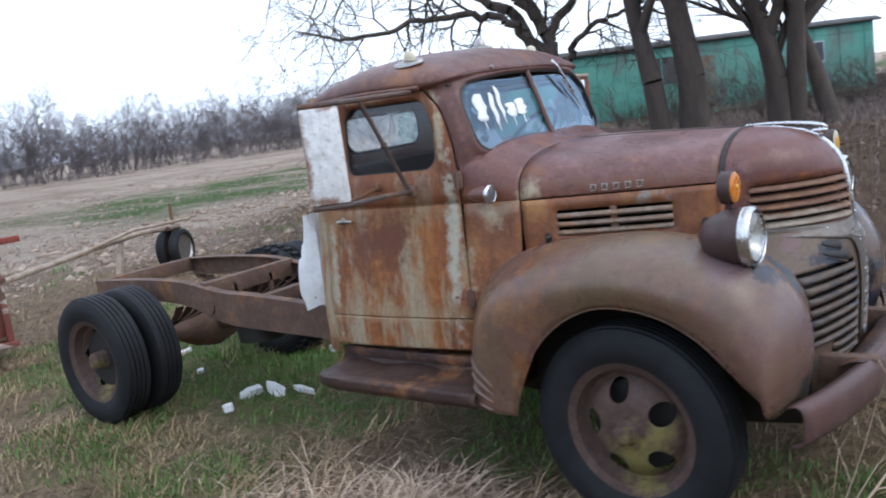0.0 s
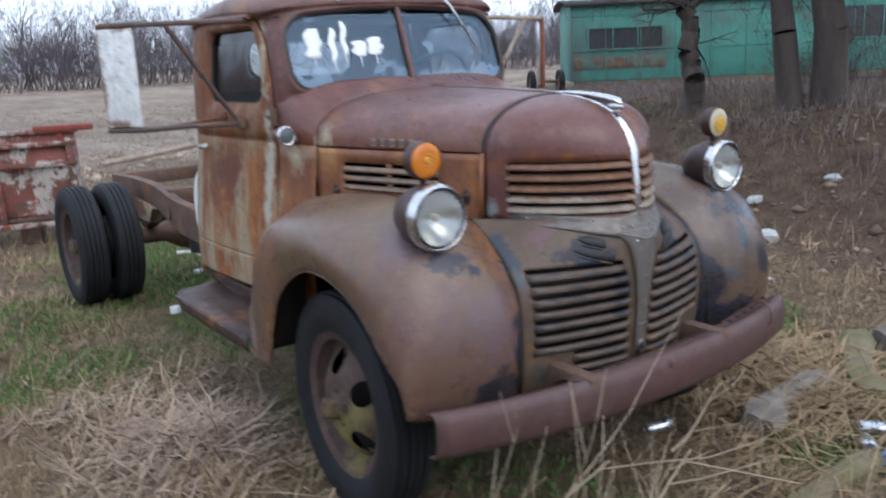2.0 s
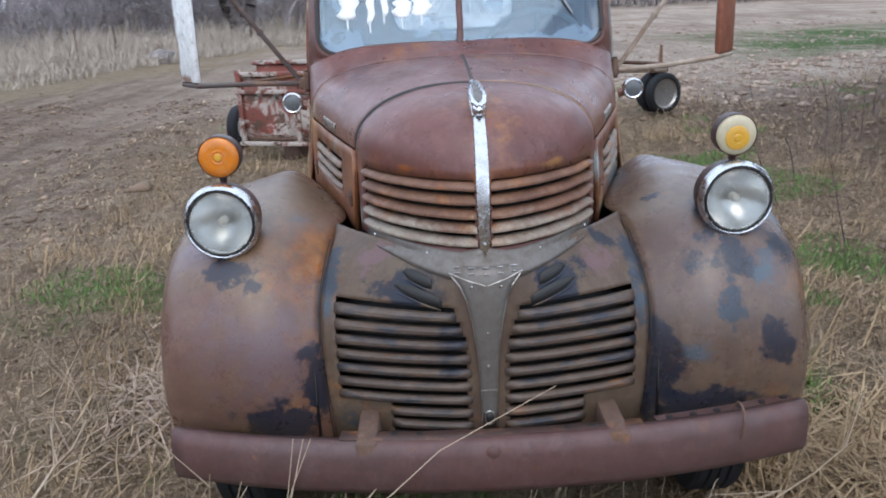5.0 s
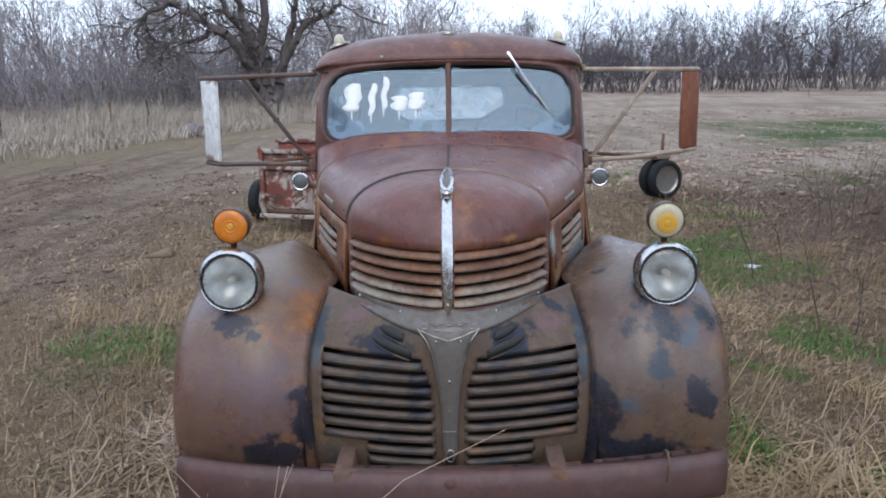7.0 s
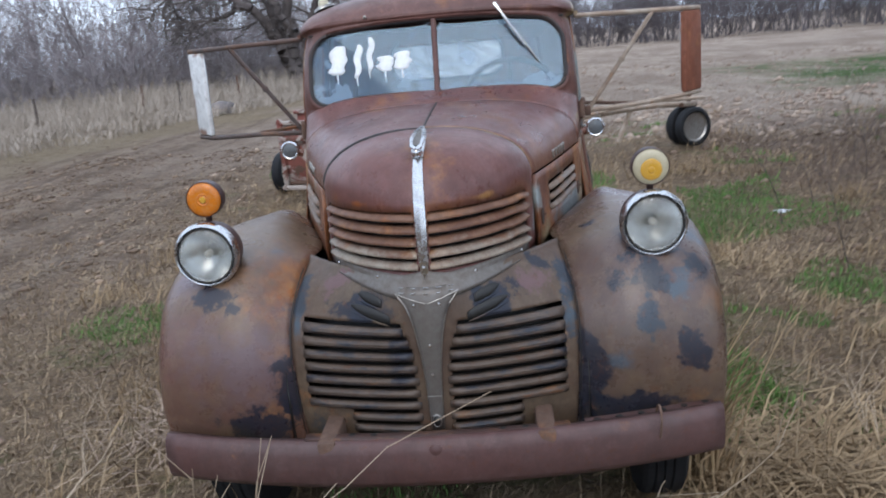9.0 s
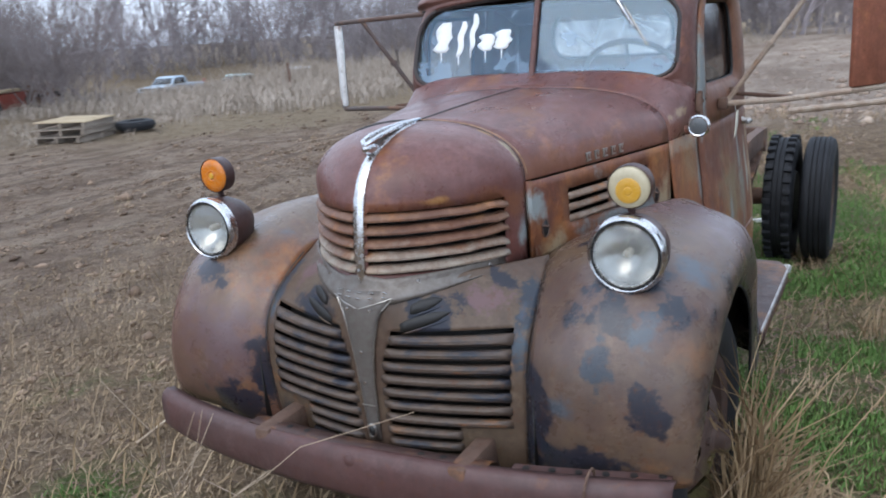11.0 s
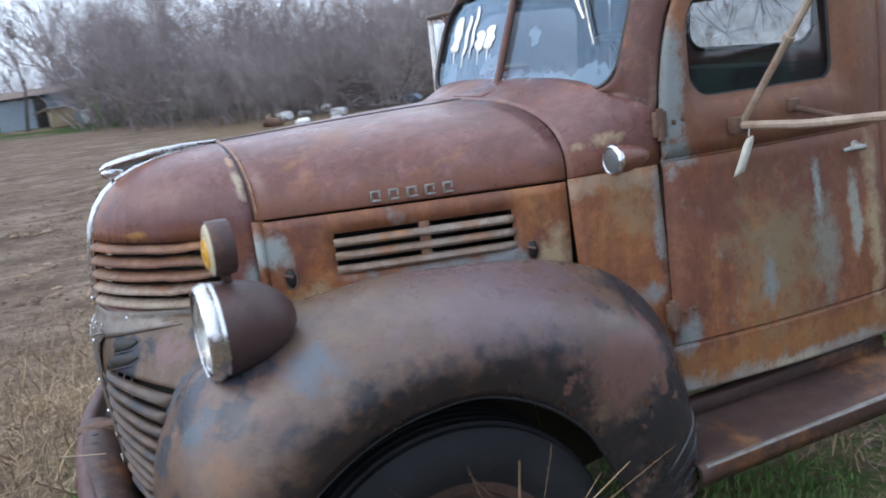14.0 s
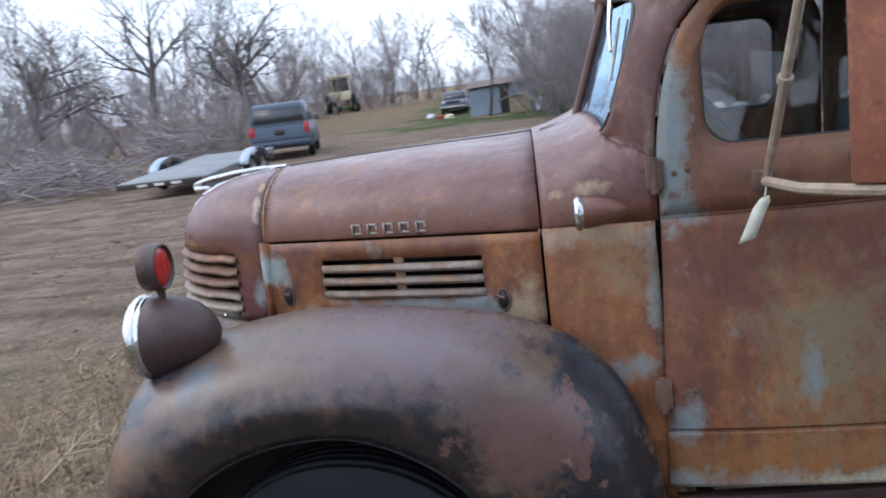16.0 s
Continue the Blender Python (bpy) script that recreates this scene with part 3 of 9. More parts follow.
def arc_steps(k):
    """Uneven steps from 0 to 1, closer at both ends."""
    return [0.5 - 0.5 * math.cos(math.pi * i / k) for i in range(k + 1)]


for side in (1, -1):
    bm = fresh()
    add_grid(bm, [[hood_point(y, a, side) + Vector((side * -0.004 if a > 0.99 else 0, 0, 0)) for a in arc_steps(18)] for y in np.linspace(-0.262, 0.556, 16)])
    part("hood_half", bm, hood_rust, truck, thick=0.006)
bm = fresh()
add_tube(bm, [(0, y, spline(RIDGE, y) + 0.001) for y in np.linspace(-0.25, 0.56, 9)], 0.006, 8)
part("hood_hinge", bm, dark_trim, truck, "dark rusted piano hinge")
bm = fresh()
rows = []
for y in np.linspace(0.562, 0.850, 14):
    rows.append([hood_point(min(y, cowl_edge(s)), s, 1) for s in arc_steps(22)] + [hood_point(min(y, cowl_edge(s)), s, -1) for s in reversed(arc_steps(22)[:-1])])
add_grid(bm, rows)
part("cowl_top", bm, hood_rust, truck, thick=0.006)
# Black tube paints the shade of the gap between hood and nose.
bm = fresh()
seam = [hood_point(-0.265, a, 1) for a in arc_steps(20)] + [hood_point(-0.265, a, -1) for a in reversed(arc_steps(20)[:-1])]
add_tube(bm, [q + Vector((0, 0, 0.0005)) for q in seam], [0.0036] * 20 + [lerp(0.004, 0.0105, min(1, k / 7)) * (1 if k < 17 else 0.75) for k in range(21)], 8)
part("hood_gap_shade", bm, black, truck, "black tube standing for the shaded gap at the hood's front edge")
bm = fresh()
add_tube(bm, [hood_point(-0.2555, a, 1) + Vector((0.002, 0, 0.0026)) for a in arc_steps(24)[3:]], [0.0014 + 0.0014 * abs(math.sin(k * 0.9)) for k in range(22)], 6)
part("hood_lip", bm, worn_lip, truck, "pale worn front edge of the hood")
bm = fresh()
add_box(bm, (0, 0.635, 1.573), (0.20, 0.10, 0.008), 0.003, Matrix.Rotation(0.2, 3, "X"))
part("cowl_vent", bm, hood_rust, truck)


# the nose: a pointed shell with a rounded crown
PROW = [(1.085, -0.660), (1.16, -0.664), (1.26, -0.655), (1.358, -0.637), (1.422, -0.600), (1.473, -0.541), (1.508, -0.457), (1.522, -0.378), (1.530, -0.272)]


def nose_width(z):
    return 0.362 if z <= BELT else 0.362 * max(0.0, 1 - ((z - BELT) / (1.5305 - BELT)) ** 2.25) ** (1 / 2.25)


def nose_point(z, a, side, out=0.0):
    """a runs from 0 at the hood's seam to 1 at the prow."""
    w, yp, g, e = nose_width(z), spline(PROW, z), a * math.pi / 2, 2 / lerp(1.58, 1.95, min(1, max(0, (z - 1.3) / 0.2)))
    p = Vector((side * w * math.cos(g) ** e, -0.268 + (yp + 0.268) * math.sin(g) ** e, z))
    return p + out * Vector((side * math.cos(g), -math.sin(g), 0)) if out else p


SLOTS = [1.128, 1.166, 1.204, 1.242, 1.280, 1.314]
A0, A1 = 0.22, 0.93
nose_parts = {}
for side in (1, -1):
    bm = fresh()
    top = [nose_point(z, a, side) for z in (1.1,) for a in (0, 1)]
    crown = [SLOTS[-1] + (1.5295 - SLOTS[-1]) * s for s in [1 - (1 - k / 18) ** 2.2 for k in range(19)]]
    cols = [0, 0.06, 0.12, 0.18, A0] + [lerp(A0, A1, k / 16) for k in range(1, 17)] + [0.95, 0.97, 0.985, 1.0]
    add_grid(bm, [[nose_point(z, a, side) for a in cols] for z in crown])
    low = [1.088] + SLOTS
    add_grid(bm, [[nose_point(z, a, side) for a in cols if a <= A0 + 1e-6] for z in low])
    add_grid(bm, [[nose_point(z, a, side) for a in cols if a >= A1 - 1e-6] for z in low])
    add_grid(bm, [[nose_point(z, a, side) for a in cols if A0 - 1e-6 <= a <= A1 + 1e-6] for z in (1.088, 1.108, SLOTS[0])])
    bmesh.ops.remove_doubles(bm, verts=bm.verts, dist=0.0004)
    nose = part("nose_shell", bm, nose_rust, truck, thick=0.006, angle=50)
    nose_parts[side] = nose
    for z in SLOTS[:-1]:
        bm = fresh()
        prof = [(-0.012, -0.004), (-0.002, 0.001), (0.007, 0.006), (0.012, 0.011), (0.012, 0.015), (0.005, 0.017), (-0.008, 0.016)]
        rows = []
        for k in range(21):
            a = lerp(A0 - 0.01, A1 + 0.01, k / 20)
            dip = (0.0036 * math.sin(63 * z + k * 0.95) + 0.002 * math.sin(31 * z + k * 2.1)) * (max(0.12, 1 - k / 12) if side > 0 and z > 1.15 else 0.12)
            rows.append([nose_point(z + 0.026 - dz * 1.2 + dip, a, side, o) for o, dz in prof])
        add_grid(bm, rows)
        part("slat", bm, slat_rust, nose, thick=0.003)
# Black backing sheet stands for the shade behind the nose slats.
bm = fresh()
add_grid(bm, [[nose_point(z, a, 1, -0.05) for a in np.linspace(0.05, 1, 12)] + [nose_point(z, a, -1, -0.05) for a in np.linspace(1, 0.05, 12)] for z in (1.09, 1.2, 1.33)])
part("radiator_shade", bm, black, truck, "black sheet in the radiator's place for the shade behind the slats", thick=0.004)
# Engine bulk in black, putting shade behind the open louvres.
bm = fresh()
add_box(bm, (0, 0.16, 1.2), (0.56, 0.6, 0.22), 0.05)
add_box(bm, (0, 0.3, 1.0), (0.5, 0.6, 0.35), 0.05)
part("engine_block", bm, black, truck, "engine boxes blackened for the shade behind the louvres")


# the hood's side panels with three louvre slots each
def side_point(y, z, side, out=0.0):
    xb = spline(HOOD_X, y)
    bow = 0.010 * math.sin(math.pi * (BELT - z) / 0.26)
    return Vector((side * (xb + 0.004 + 0.03 * (BELT - z) + bow * 0.3 + out), y, z))


LY0, LY1 = -0.075, 0.395
LZ = [1.172, 1.209, 1.246, 1.283]
for side in (1, -1):
    ys = list(np.linspace(-0.262, LY0, 6)) + list(np.linspace(LY0, LY1, 12))[1:] + list(np.linspace(LY1, 0.552, 6))[1:]
    zs = [1.07, 1.10, 1.14] + LZ + [1.31, BELT - 0.006]
    bm = fresh()
    vs = add_grid(bm, [[side_point(y, z, side) for z in zs] for y in ys])
    gone = [f for f in bm.faces if LY0 < f.calc_center_median().y < LY1 and LZ[0] < f.calc_center_median().z < LZ[-1]]
    bmesh.ops.delete(bm, geom=gone, context="FACES")
    panel = part("hood_side", bm, side_rust, truck, thick=0.005)
    for z in LZ[:-1]:
        bm = fresh()
        prof = [(-0.004, 0.010), (0.004, 0.009), (0.012, 0.004), (0.014, -0.001), (0.010, -0.006), (0.000, -0.009)]
        rows = []
        for k in range(19):
            y = lerp(LY0 - 0.004, LY1 + 0.004, k / 18)
            end = 1 - 0.7 * (abs(2 * k / 18 - 1) ** 8)
            rows.append([side_point(y, z + 0.010 + dz * 1.15, side, o * end) for o, dz in prof])
        add_grid(bm, rows)
        part("louvre", bm, louvre_worn, panel, thick=0.003)
    bm = fresh()
    mid = side_point(0.16, 1.2, side, -0.004)
    add_box(bm, (mid.x, mid.y, 1.228), (0.008, 0.03, 0.115), 0.002, Matrix.Rotation(side * -0.29, 3, "Z"))
    part("louvre_strut", bm, slat_rust, panel)
    for y, z in ((-0.197, 1.178), (0.443, 1.161)):
        c = side_point(y, z, side, 0.001)
        t = Matrix.Rotation(side * -0.29, 3, "Z")
        # uncut slot: a black oval stands for the shade inside it
        bm = fresh()
        ring = [c + t @ Vector((side * 0.003, 0.017 * math.cos(g), 0.029 * math.sin(g))) for g in np.linspace(0, 2 * math.pi, 17)[:-1]]
        bm.faces.new([bm.verts.new(p) for p in ring])
        part("latch_hole_shade", bm, black, panel, "black patch standing for the shade in a missing hood latch's slot", thick=0.002)
        bm = fresh()
        add_tube(bm, [*ring, ring[0]], 0.003, 6, False)
        add_tube(bm, [c + t @ Vector((side * 0.004, -0.02, 0.012)), c + t @ Vector((side * 0.012, 0.006, 0.006))], 0.004, 6)
        part("hood_latch", bm, frame_rust, panel)
    # five raised plates in place of the maker's name
    for k in range(5):
        y = lerp(0.045, 0.235, k / 4)
        xb = hood_point(y, 0.05, side)
        bm = fresh()
        for dy, dz, sy, sz in ((0, 0.012, 0.030, 0.006), (0, -0.012, 0.030, 0.006), (-0.012, 0, 0.007, 0.03), (0.012, 0, 0.007, 0.03)):
            add_box(bm, (xb.x + side * 0.004, y + dy, 1.368 + dz), (0.006, sy, sz), 0.0015, Matrix.Rotation(side * -0.29, 3, "Z"))
        part("name_plate", bm, dull_chrome, panel, "small dull metal plate")
# front edge strip of the side panels, standing a little off the nose
for side in (1, -1):
    bm = fresh()
    add_grid(bm, [[side_point(-0.262, z, side, o) + Vector((0, d, 0)) for o, d in ((-0.01, 0.0), (0.006, -0.012), (0.012, 0.0), (0.002, 0.02))] for z in (1.08, 1.2, BELT)])
    part("panel_edge", bm, side_rust, truck, thick=0.003)

# chrome spear, ornament and badge
bm = fresh()
zs = [1.075, 1.12, 1.16, 1.2, 1.25, 1.3, 1.35, 1.4, 1.44, 1.475, 1.505, 1.52]
rows = []
for z in zs:
    y, wd = spline(PROW, z), 0.014 + 0.006 * math.sin((z - 1.1) * 7)
    rows.append([(-wd, y + 0.006, z), (-wd * 0.8, y - 0.008, z + 0.002), (0, y - 0.014, z + 0.004), (wd * 0.8, y - 0.008, z + 0.002), (wd, y + 0.006, z)])
add_grid(bm, rows)
spear = part("chrome_spear", bm, chrome, truck, "pitted chrome strip down the nose", thick=0.003)
bm = fresh()
for side in (1, -1):
    add_tube(bm, [(side * 0.003, -0.262, 1.537), (side * 0.010, -0.36, 1.537), (side * 0.016, -0.45, 1.531), (side * 0.018, -0.53, 1.521), (side * 0.014, -0.575, 1.511), (0, -0.590, 1.500)], [0.005, 0.006, 0.007, 0.007, 0.007, 0.007], 8)
    add_tube(bm, [(side * 0.010, -0.30, 1.529), (side * 0.015, -0.40, 1.520), (side * 0.014, -0.50, 1.498), (side * 0.010, -0.56, 1.470)], [0.005, 0.008, 0.009, 0.008], 8)
ornament = part("ornament", bm, chrome, truck, "streamlined chrome hood ornament")
bm = fresh()
rows = []
for y, zt, zb, w in ((-0.28, 1.536, 1.529, 0.004), (-0.36, 1.536, 1.522, 0.008), (-0.45, 1.530, 1.508, 0.011), (-0.53, 1.519, 1.482, 0.012), (-0.565, 1.511, 1.468, 0.008)):
    rows.append([(-w, y, zt), (-w, y, zb), (w, y, zb), (w, y, zt)])
add_grid(bm, rows, close_v=True)
part("ornament_web", bm, pewter, ornament, "dull recessed web")
bm = fresh()
add_lathe(bm, [(0.0, -0.030), (0.010, -0.026), (0.017, -0.014), (0.019, 0.0), (0.016, 0.02), (0.008, 0.05), (0, 0.06)], (0, -0.565, 1.490), "y", 1, 16)
part("ornament_boss", bm, chrome, ornament)

SEAM = [(0.46, 0.455), (0.49, 0.457), (0.7, 0.470), (0.92, 0.474), (1.02, 0.465), (1.10, 0.445), (1.15, 0.425)]
Y_OUT = [(0.46, -0.53), (0.6, -0.566), (0.8, -0.578), (0.92, -0.552), (1.0, -0.478), (1.06, -0.38), (1.10, -0.30), (1.15, -0.25)]
Y_MID = [(0.46, -0.655), (0.66, -0.672), (0.9, -0.690), (1.05, -0.686), (1.10, -0.664), (1.15, -0.655)]


def face_point(x, z, out=0.0):
    """The lower front between the fenders."""
    s, yo, ym = min(1.0, abs(x) / spline(SEAM, z)), spline(Y_OUT, z), spline(Y_MID, z)
    return Vector((x, ym + (yo - ym) * s ** 1.65 - out, z))


def bar_span(z):
    """Where the grille bars begin and end at a height."""
    inner = 0.052 + 0.075 * max(0.0, (z - 0.80) / 0.22) ** 1.8
    outer = 0.425 if z < 0.965 else lerp(0.25, 0.19, (z - 0.965) / 0.1)
    if z < 0.66:
        outer = 0.275
    return inner, outer


BARS = [0.570, 0.612, 0.654, 0.697, 0.740, 0.783, 0.826, 0.869, 0.912, 0.953, 0.992, 1.035]
for side in (1, -1):
    bm = fresh()
    us = np.linspace(0, 1, 33)
    zs = [0.47, 0.50, 0.53] + sum([[z - 0.014, z + 0.014] for z in BARS], []) + [1.07, 1.09, 1.105, 1.115]
    vs = add_grid(bm, [[face_point(side * u * spline(SEAM, z), z) for u in us] for z in zs])
    gone = []
    for f in bm.faces:
        c = f.calc_center_median()
        for z in BARS:
            i, o = bar_span(z)
            if abs(c.z - z) < 0.012 and i < abs(c.x) < o and z < 0.965:
                gone.append(f)
    bmesh.ops.delete(bm, geom=gone, context="FACES")
    face = part("grille_panel", bm, grille_rust, truck, thick=0.005, angle=50)
    for z in BARS:
        i, o = bar_span(z)
        if z > 0.965:
            # the short upper slots slant up and outwards beside the badge's stem
            i, o, rise = i + 0.012, o + 0.02, 0.30
            # not cut through: a black strip paints the slot's shade
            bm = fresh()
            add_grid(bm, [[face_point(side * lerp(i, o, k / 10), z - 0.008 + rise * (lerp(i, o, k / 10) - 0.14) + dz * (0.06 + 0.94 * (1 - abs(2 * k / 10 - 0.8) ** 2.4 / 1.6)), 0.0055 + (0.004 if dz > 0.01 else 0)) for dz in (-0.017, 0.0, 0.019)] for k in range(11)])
            part("slot_shade_strip", bm, black, face, "black strip standing for a slanted slot's shade", thick=0.002)
            bm = fresh()
            add_tube(bm, [face_point(side * lerp(i + 0.004, o, k / 8), z - 0.027 + rise * (lerp(i, o, k / 8) - 0.14), 0.002) for k in range(9)], [0.001, 0.003, 0.0045, 0.005, 0.005, 0.0045, 0.004, 0.003, 0.001], 8)
            part("slot_lip", bm, grille_rust, face)
            continue
        bm = fresh()
        rows = []
        for k in range(15):
            x = lerp(i - 0.006, o + 0.008, k / 14)
            end = 1 - 0.8 * abs(2 * k / 14 - 1) ** 10
            rows.append([face_point(side * x, z + dz, d * end) for d, dz in ((-0.002, 0.0), (0.010, -0.003), (0.017, -0.010), (0.016, -0.018), (0.008, -0.025), (-0.002, -0.030))])
        add_grid(bm, rows)
        part("grille_bar", bm, bar_rust, face, thick=0.003)
# Black sheet in place of the deep shade behind the grille bars.
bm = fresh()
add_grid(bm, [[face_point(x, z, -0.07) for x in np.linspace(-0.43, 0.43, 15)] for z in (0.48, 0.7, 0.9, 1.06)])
part("grille_shade_sheet", bm, black, truck, "black sheet standing for the shade behind the grille bars", thick=0.004)

# the badge plate: a band under the nose that runs down to a point
bm = fresh()
BAND = [(-0.345, 1.180), (-0.27, 1.150), (-0.2, 1.122), (-0.14, 1.108), (-0.08, 1.104), (0, 1.104), (0.08, 1.104), (0.14, 1.108), (0.2, 1.122), (0.27, 1.150), (0.345, 1.180)]


def low_edge(x):
    """The badge plate's lower edge."""
    x = abs(x)
    if x <= 0.115:
        return lerp(1.052, 1.048, x / 0.115)
    return 1.112 + 0.026 * (x / 0.35) ** 1.3 - lerp(0.066, 0.030, (x - 0.115) / 0.235)


def on_front(x, z, out):
    """The nearer of nose shell and lower panel."""
    s = abs(x) / 0.362
    yn = -0.268 + (spline(PROW, max(1.086, z)) + 0.268) * max(0.0, 1 - min(1, s) ** 1.58) ** (1 / 1.58)
    return Vector((x, min(yn, face_point(x, min(z, 1.1)).y if z < 1.1 else 9) - out, z))


rows = []
for k in range(41):
    x = lerp(-0.335, 0.335, k / 40)
    hi, lo = 1.114 + 0.026 * (abs(x) / 0.35) ** 1.3 + 0.02 * max(0, 1 - abs(x) / 0.07), low_edge(x)
    rows.append([on_front(x, lerp(lo, hi, j / 5), 0.008 + 0.006 * math.sin(math.pi * j / 5)) for j in range(6)])
add_grid(bm, rows)
STEM = [(1.085, 0.115), (1.06, 0.098), (1.03, 0.072), (0.99, 0.055), (0.93, 0.042), (0.86, 0.032), (0.79, 0.026), (0.72, 0.023), (0.65, 0.021), (0.60, 0.020)]
rows = [[face_point(lerp(-w, w, j / 8), z, 0.016 - 0.006 * abs(2 * j / 8 - 1) ** 2) for j in range(9)] for z, w in STEM]
add_grid(bm, rows)
badge = part("badge_plate", bm, pewter, truck, "dull worn chrome band with a pointed stem", thick=0.004)
bm = fresh()
for side in (1, -1):
    add_tube(bm, [face_point(side * 0.003, 1.036, 0.0215), face_point(side * 0.05, 1.050, 0.0215), face_point(side * 0.10, 1.066, 0.020)], 0.0019, 6)
    add_tube(bm, [face_point(side * w * 0.985, z, 0.011) for z, w in STEM[1:]], 0.0026, 6)
part("badge_chevron", bm, dull_chrome, badge, "bright chevron line")
for k in range(5):
    x = lerp(-0.078, 0.078, k / 4)
    bm = fresh()
    add_box(bm, face_point(x, 1.082, 0.020), (0.016, 0.004, 0.004), 0.001)
    add_box(bm, face_point(x, 1.066 + 0.03 * abs(x), 0.020), (0.016, 0.004, 0.004), 0.001)
    part("badge_letter", bm, chrome, badge, "small bright bar")
for x, z in ((0.157, 1.106), (-0.157, 1.106), (0.0, 1.145), (0.04, 1.032), (-0.04, 1.032), (0.31, 1.118), (-0.31, 1.118), (0.0, 0.90), (0.0, 0.80)):
    bm = fresh()
    p = on_front(x, z, 0.018) if z > 1.09 else face_point(x, z, 0.019)
    add_lathe(bm, [(0, -0.004), (0.005, -0.003), (0.006, 0.002)], p, "y", 1, 10)
    part("rivet", bm, chrome, badge)
# Black oval on the stem in place of the crank hole's shade.
bm = fresh()
ring = [face_point(0.012 * math.cos(g), 0.635 + 0.020 * math.sin(g), 0.0225) for g in np.linspace(0, 2 * math.pi, 15)[:-1]]
bm.faces.new([bm.verts.new(p) for p in ring])
part("crank_hole_shade", bm, black, badge, "black patch standing for the shade in the starting crank's hole", thick=0.002)
bm = fresh()
add_tube(bm, [*[face_point(0.013 * math.cos(g), 0.635 + 0.021 * math.sin(g), 0.0215) for g in np.linspace(0, 2 * math.pi, 19)]], 0.003, 6, False)
part("crank_ring", bm, dull_chrome, badge)
bm = fresh()
add_box(bm, face_point(0, 0.722, 0.0185), (0.046, 0.004, 0.004), 0.001)
part("stem_joint", bm, dull_chrome, badge)

# fenders
CREST = [(0, (0.70, -0.585, 0.55)), (0.06, (0.72, -0.625, 0.66)), (0.12, (0.73, -0.640, 0.78)), (0.2, (0.74, -0.605, 0.93)), (0.28, (0.74, -0.505, 1.075)), (0.36, (0.73, -0.315, 1.150)),
         (0.45, (0.72, -0.10, 1.188)), (0.55, (0.73, 0.133, 1.182)), (0.66, (0.75, 0.406, 1.135)), (0.76, (0.77, 0.60, 1.045)), (0.85, (0.80, 0.715, 0.90)), (0.93, (0.82, 0.765, 0.70)), (1, (0.82, 0.775, 0.465))]
ARCH = [(0, (0.88, -0.545, 0.60)), (0.06, (0.915, -0.525, 0.645)), (0.12, (0.93, -0.49, 0.69)), (0.2, (0.945, -0.43, 0.765)), (0.28, (0.945, -0.34, 0.85)), (0.36, (0.945, -0.22, 0.918)), (0.45, (0.945, -0.08, 0.953)),
        (0.55, (0.945, 0.07, 0.950)), (0.66, (0.945, 0.22, 0.885)), (0.76, (0.945, 0.335, 0.785)), (0.85, (0.94, 0.41, 0.665)), (0.88, (0.935, 0.46, 0.56)), (1, (0.93, 0.495, 0.455))]
INNER = [(0, (0.456, -0.548, 0.49)), (0.06, (0.466, -0.573, 0.66)), (0.12, (0.474, -0.576, 0.83)), (0.2, (0.470, -0.505, 0.97)), (0.28, (0.446, -0.325, 1.092)), (0.36, (0.425, -0.17, 1.105)),
         (0.45, (0.46, -0.02, 1.110)), (0.55, (0.525, 0.18, 1.108)), (0.66, (0.600, 0.44, 1.095)), (0.76, (0.640, 0.60, 1.03)), (0.85, (0.665, 0.70, 0.90)), (0.93, (0.690, 0.75, 0.70)), (1, (0.70, 0.765, 0.47))]


def fender_point(s, v, side):
    i, c, a = spline(INNER, s), spline(CREST, s), spline(ARCH, s)
    wide = 0.940 + 0.035 * math.sin(math.pi * min(1, s * 1.15))
    sh, ou = c.lerp(a, 0.22), c.lerp(a, 0.62)
    sh.x, ou.x = lerp(c.x, wide, 0.72), wide
    mid = i.lerp(c, 0.55)
    mid += (c - Vector((c.x, 0.05, 0.55))) * 0.05
    p = spline([(0, i), (0.22, mid), (0.42, c), (0.64, sh), (0.84, ou), (1, a)], v)
    return Vector((side * p.x, p.y, p.z))


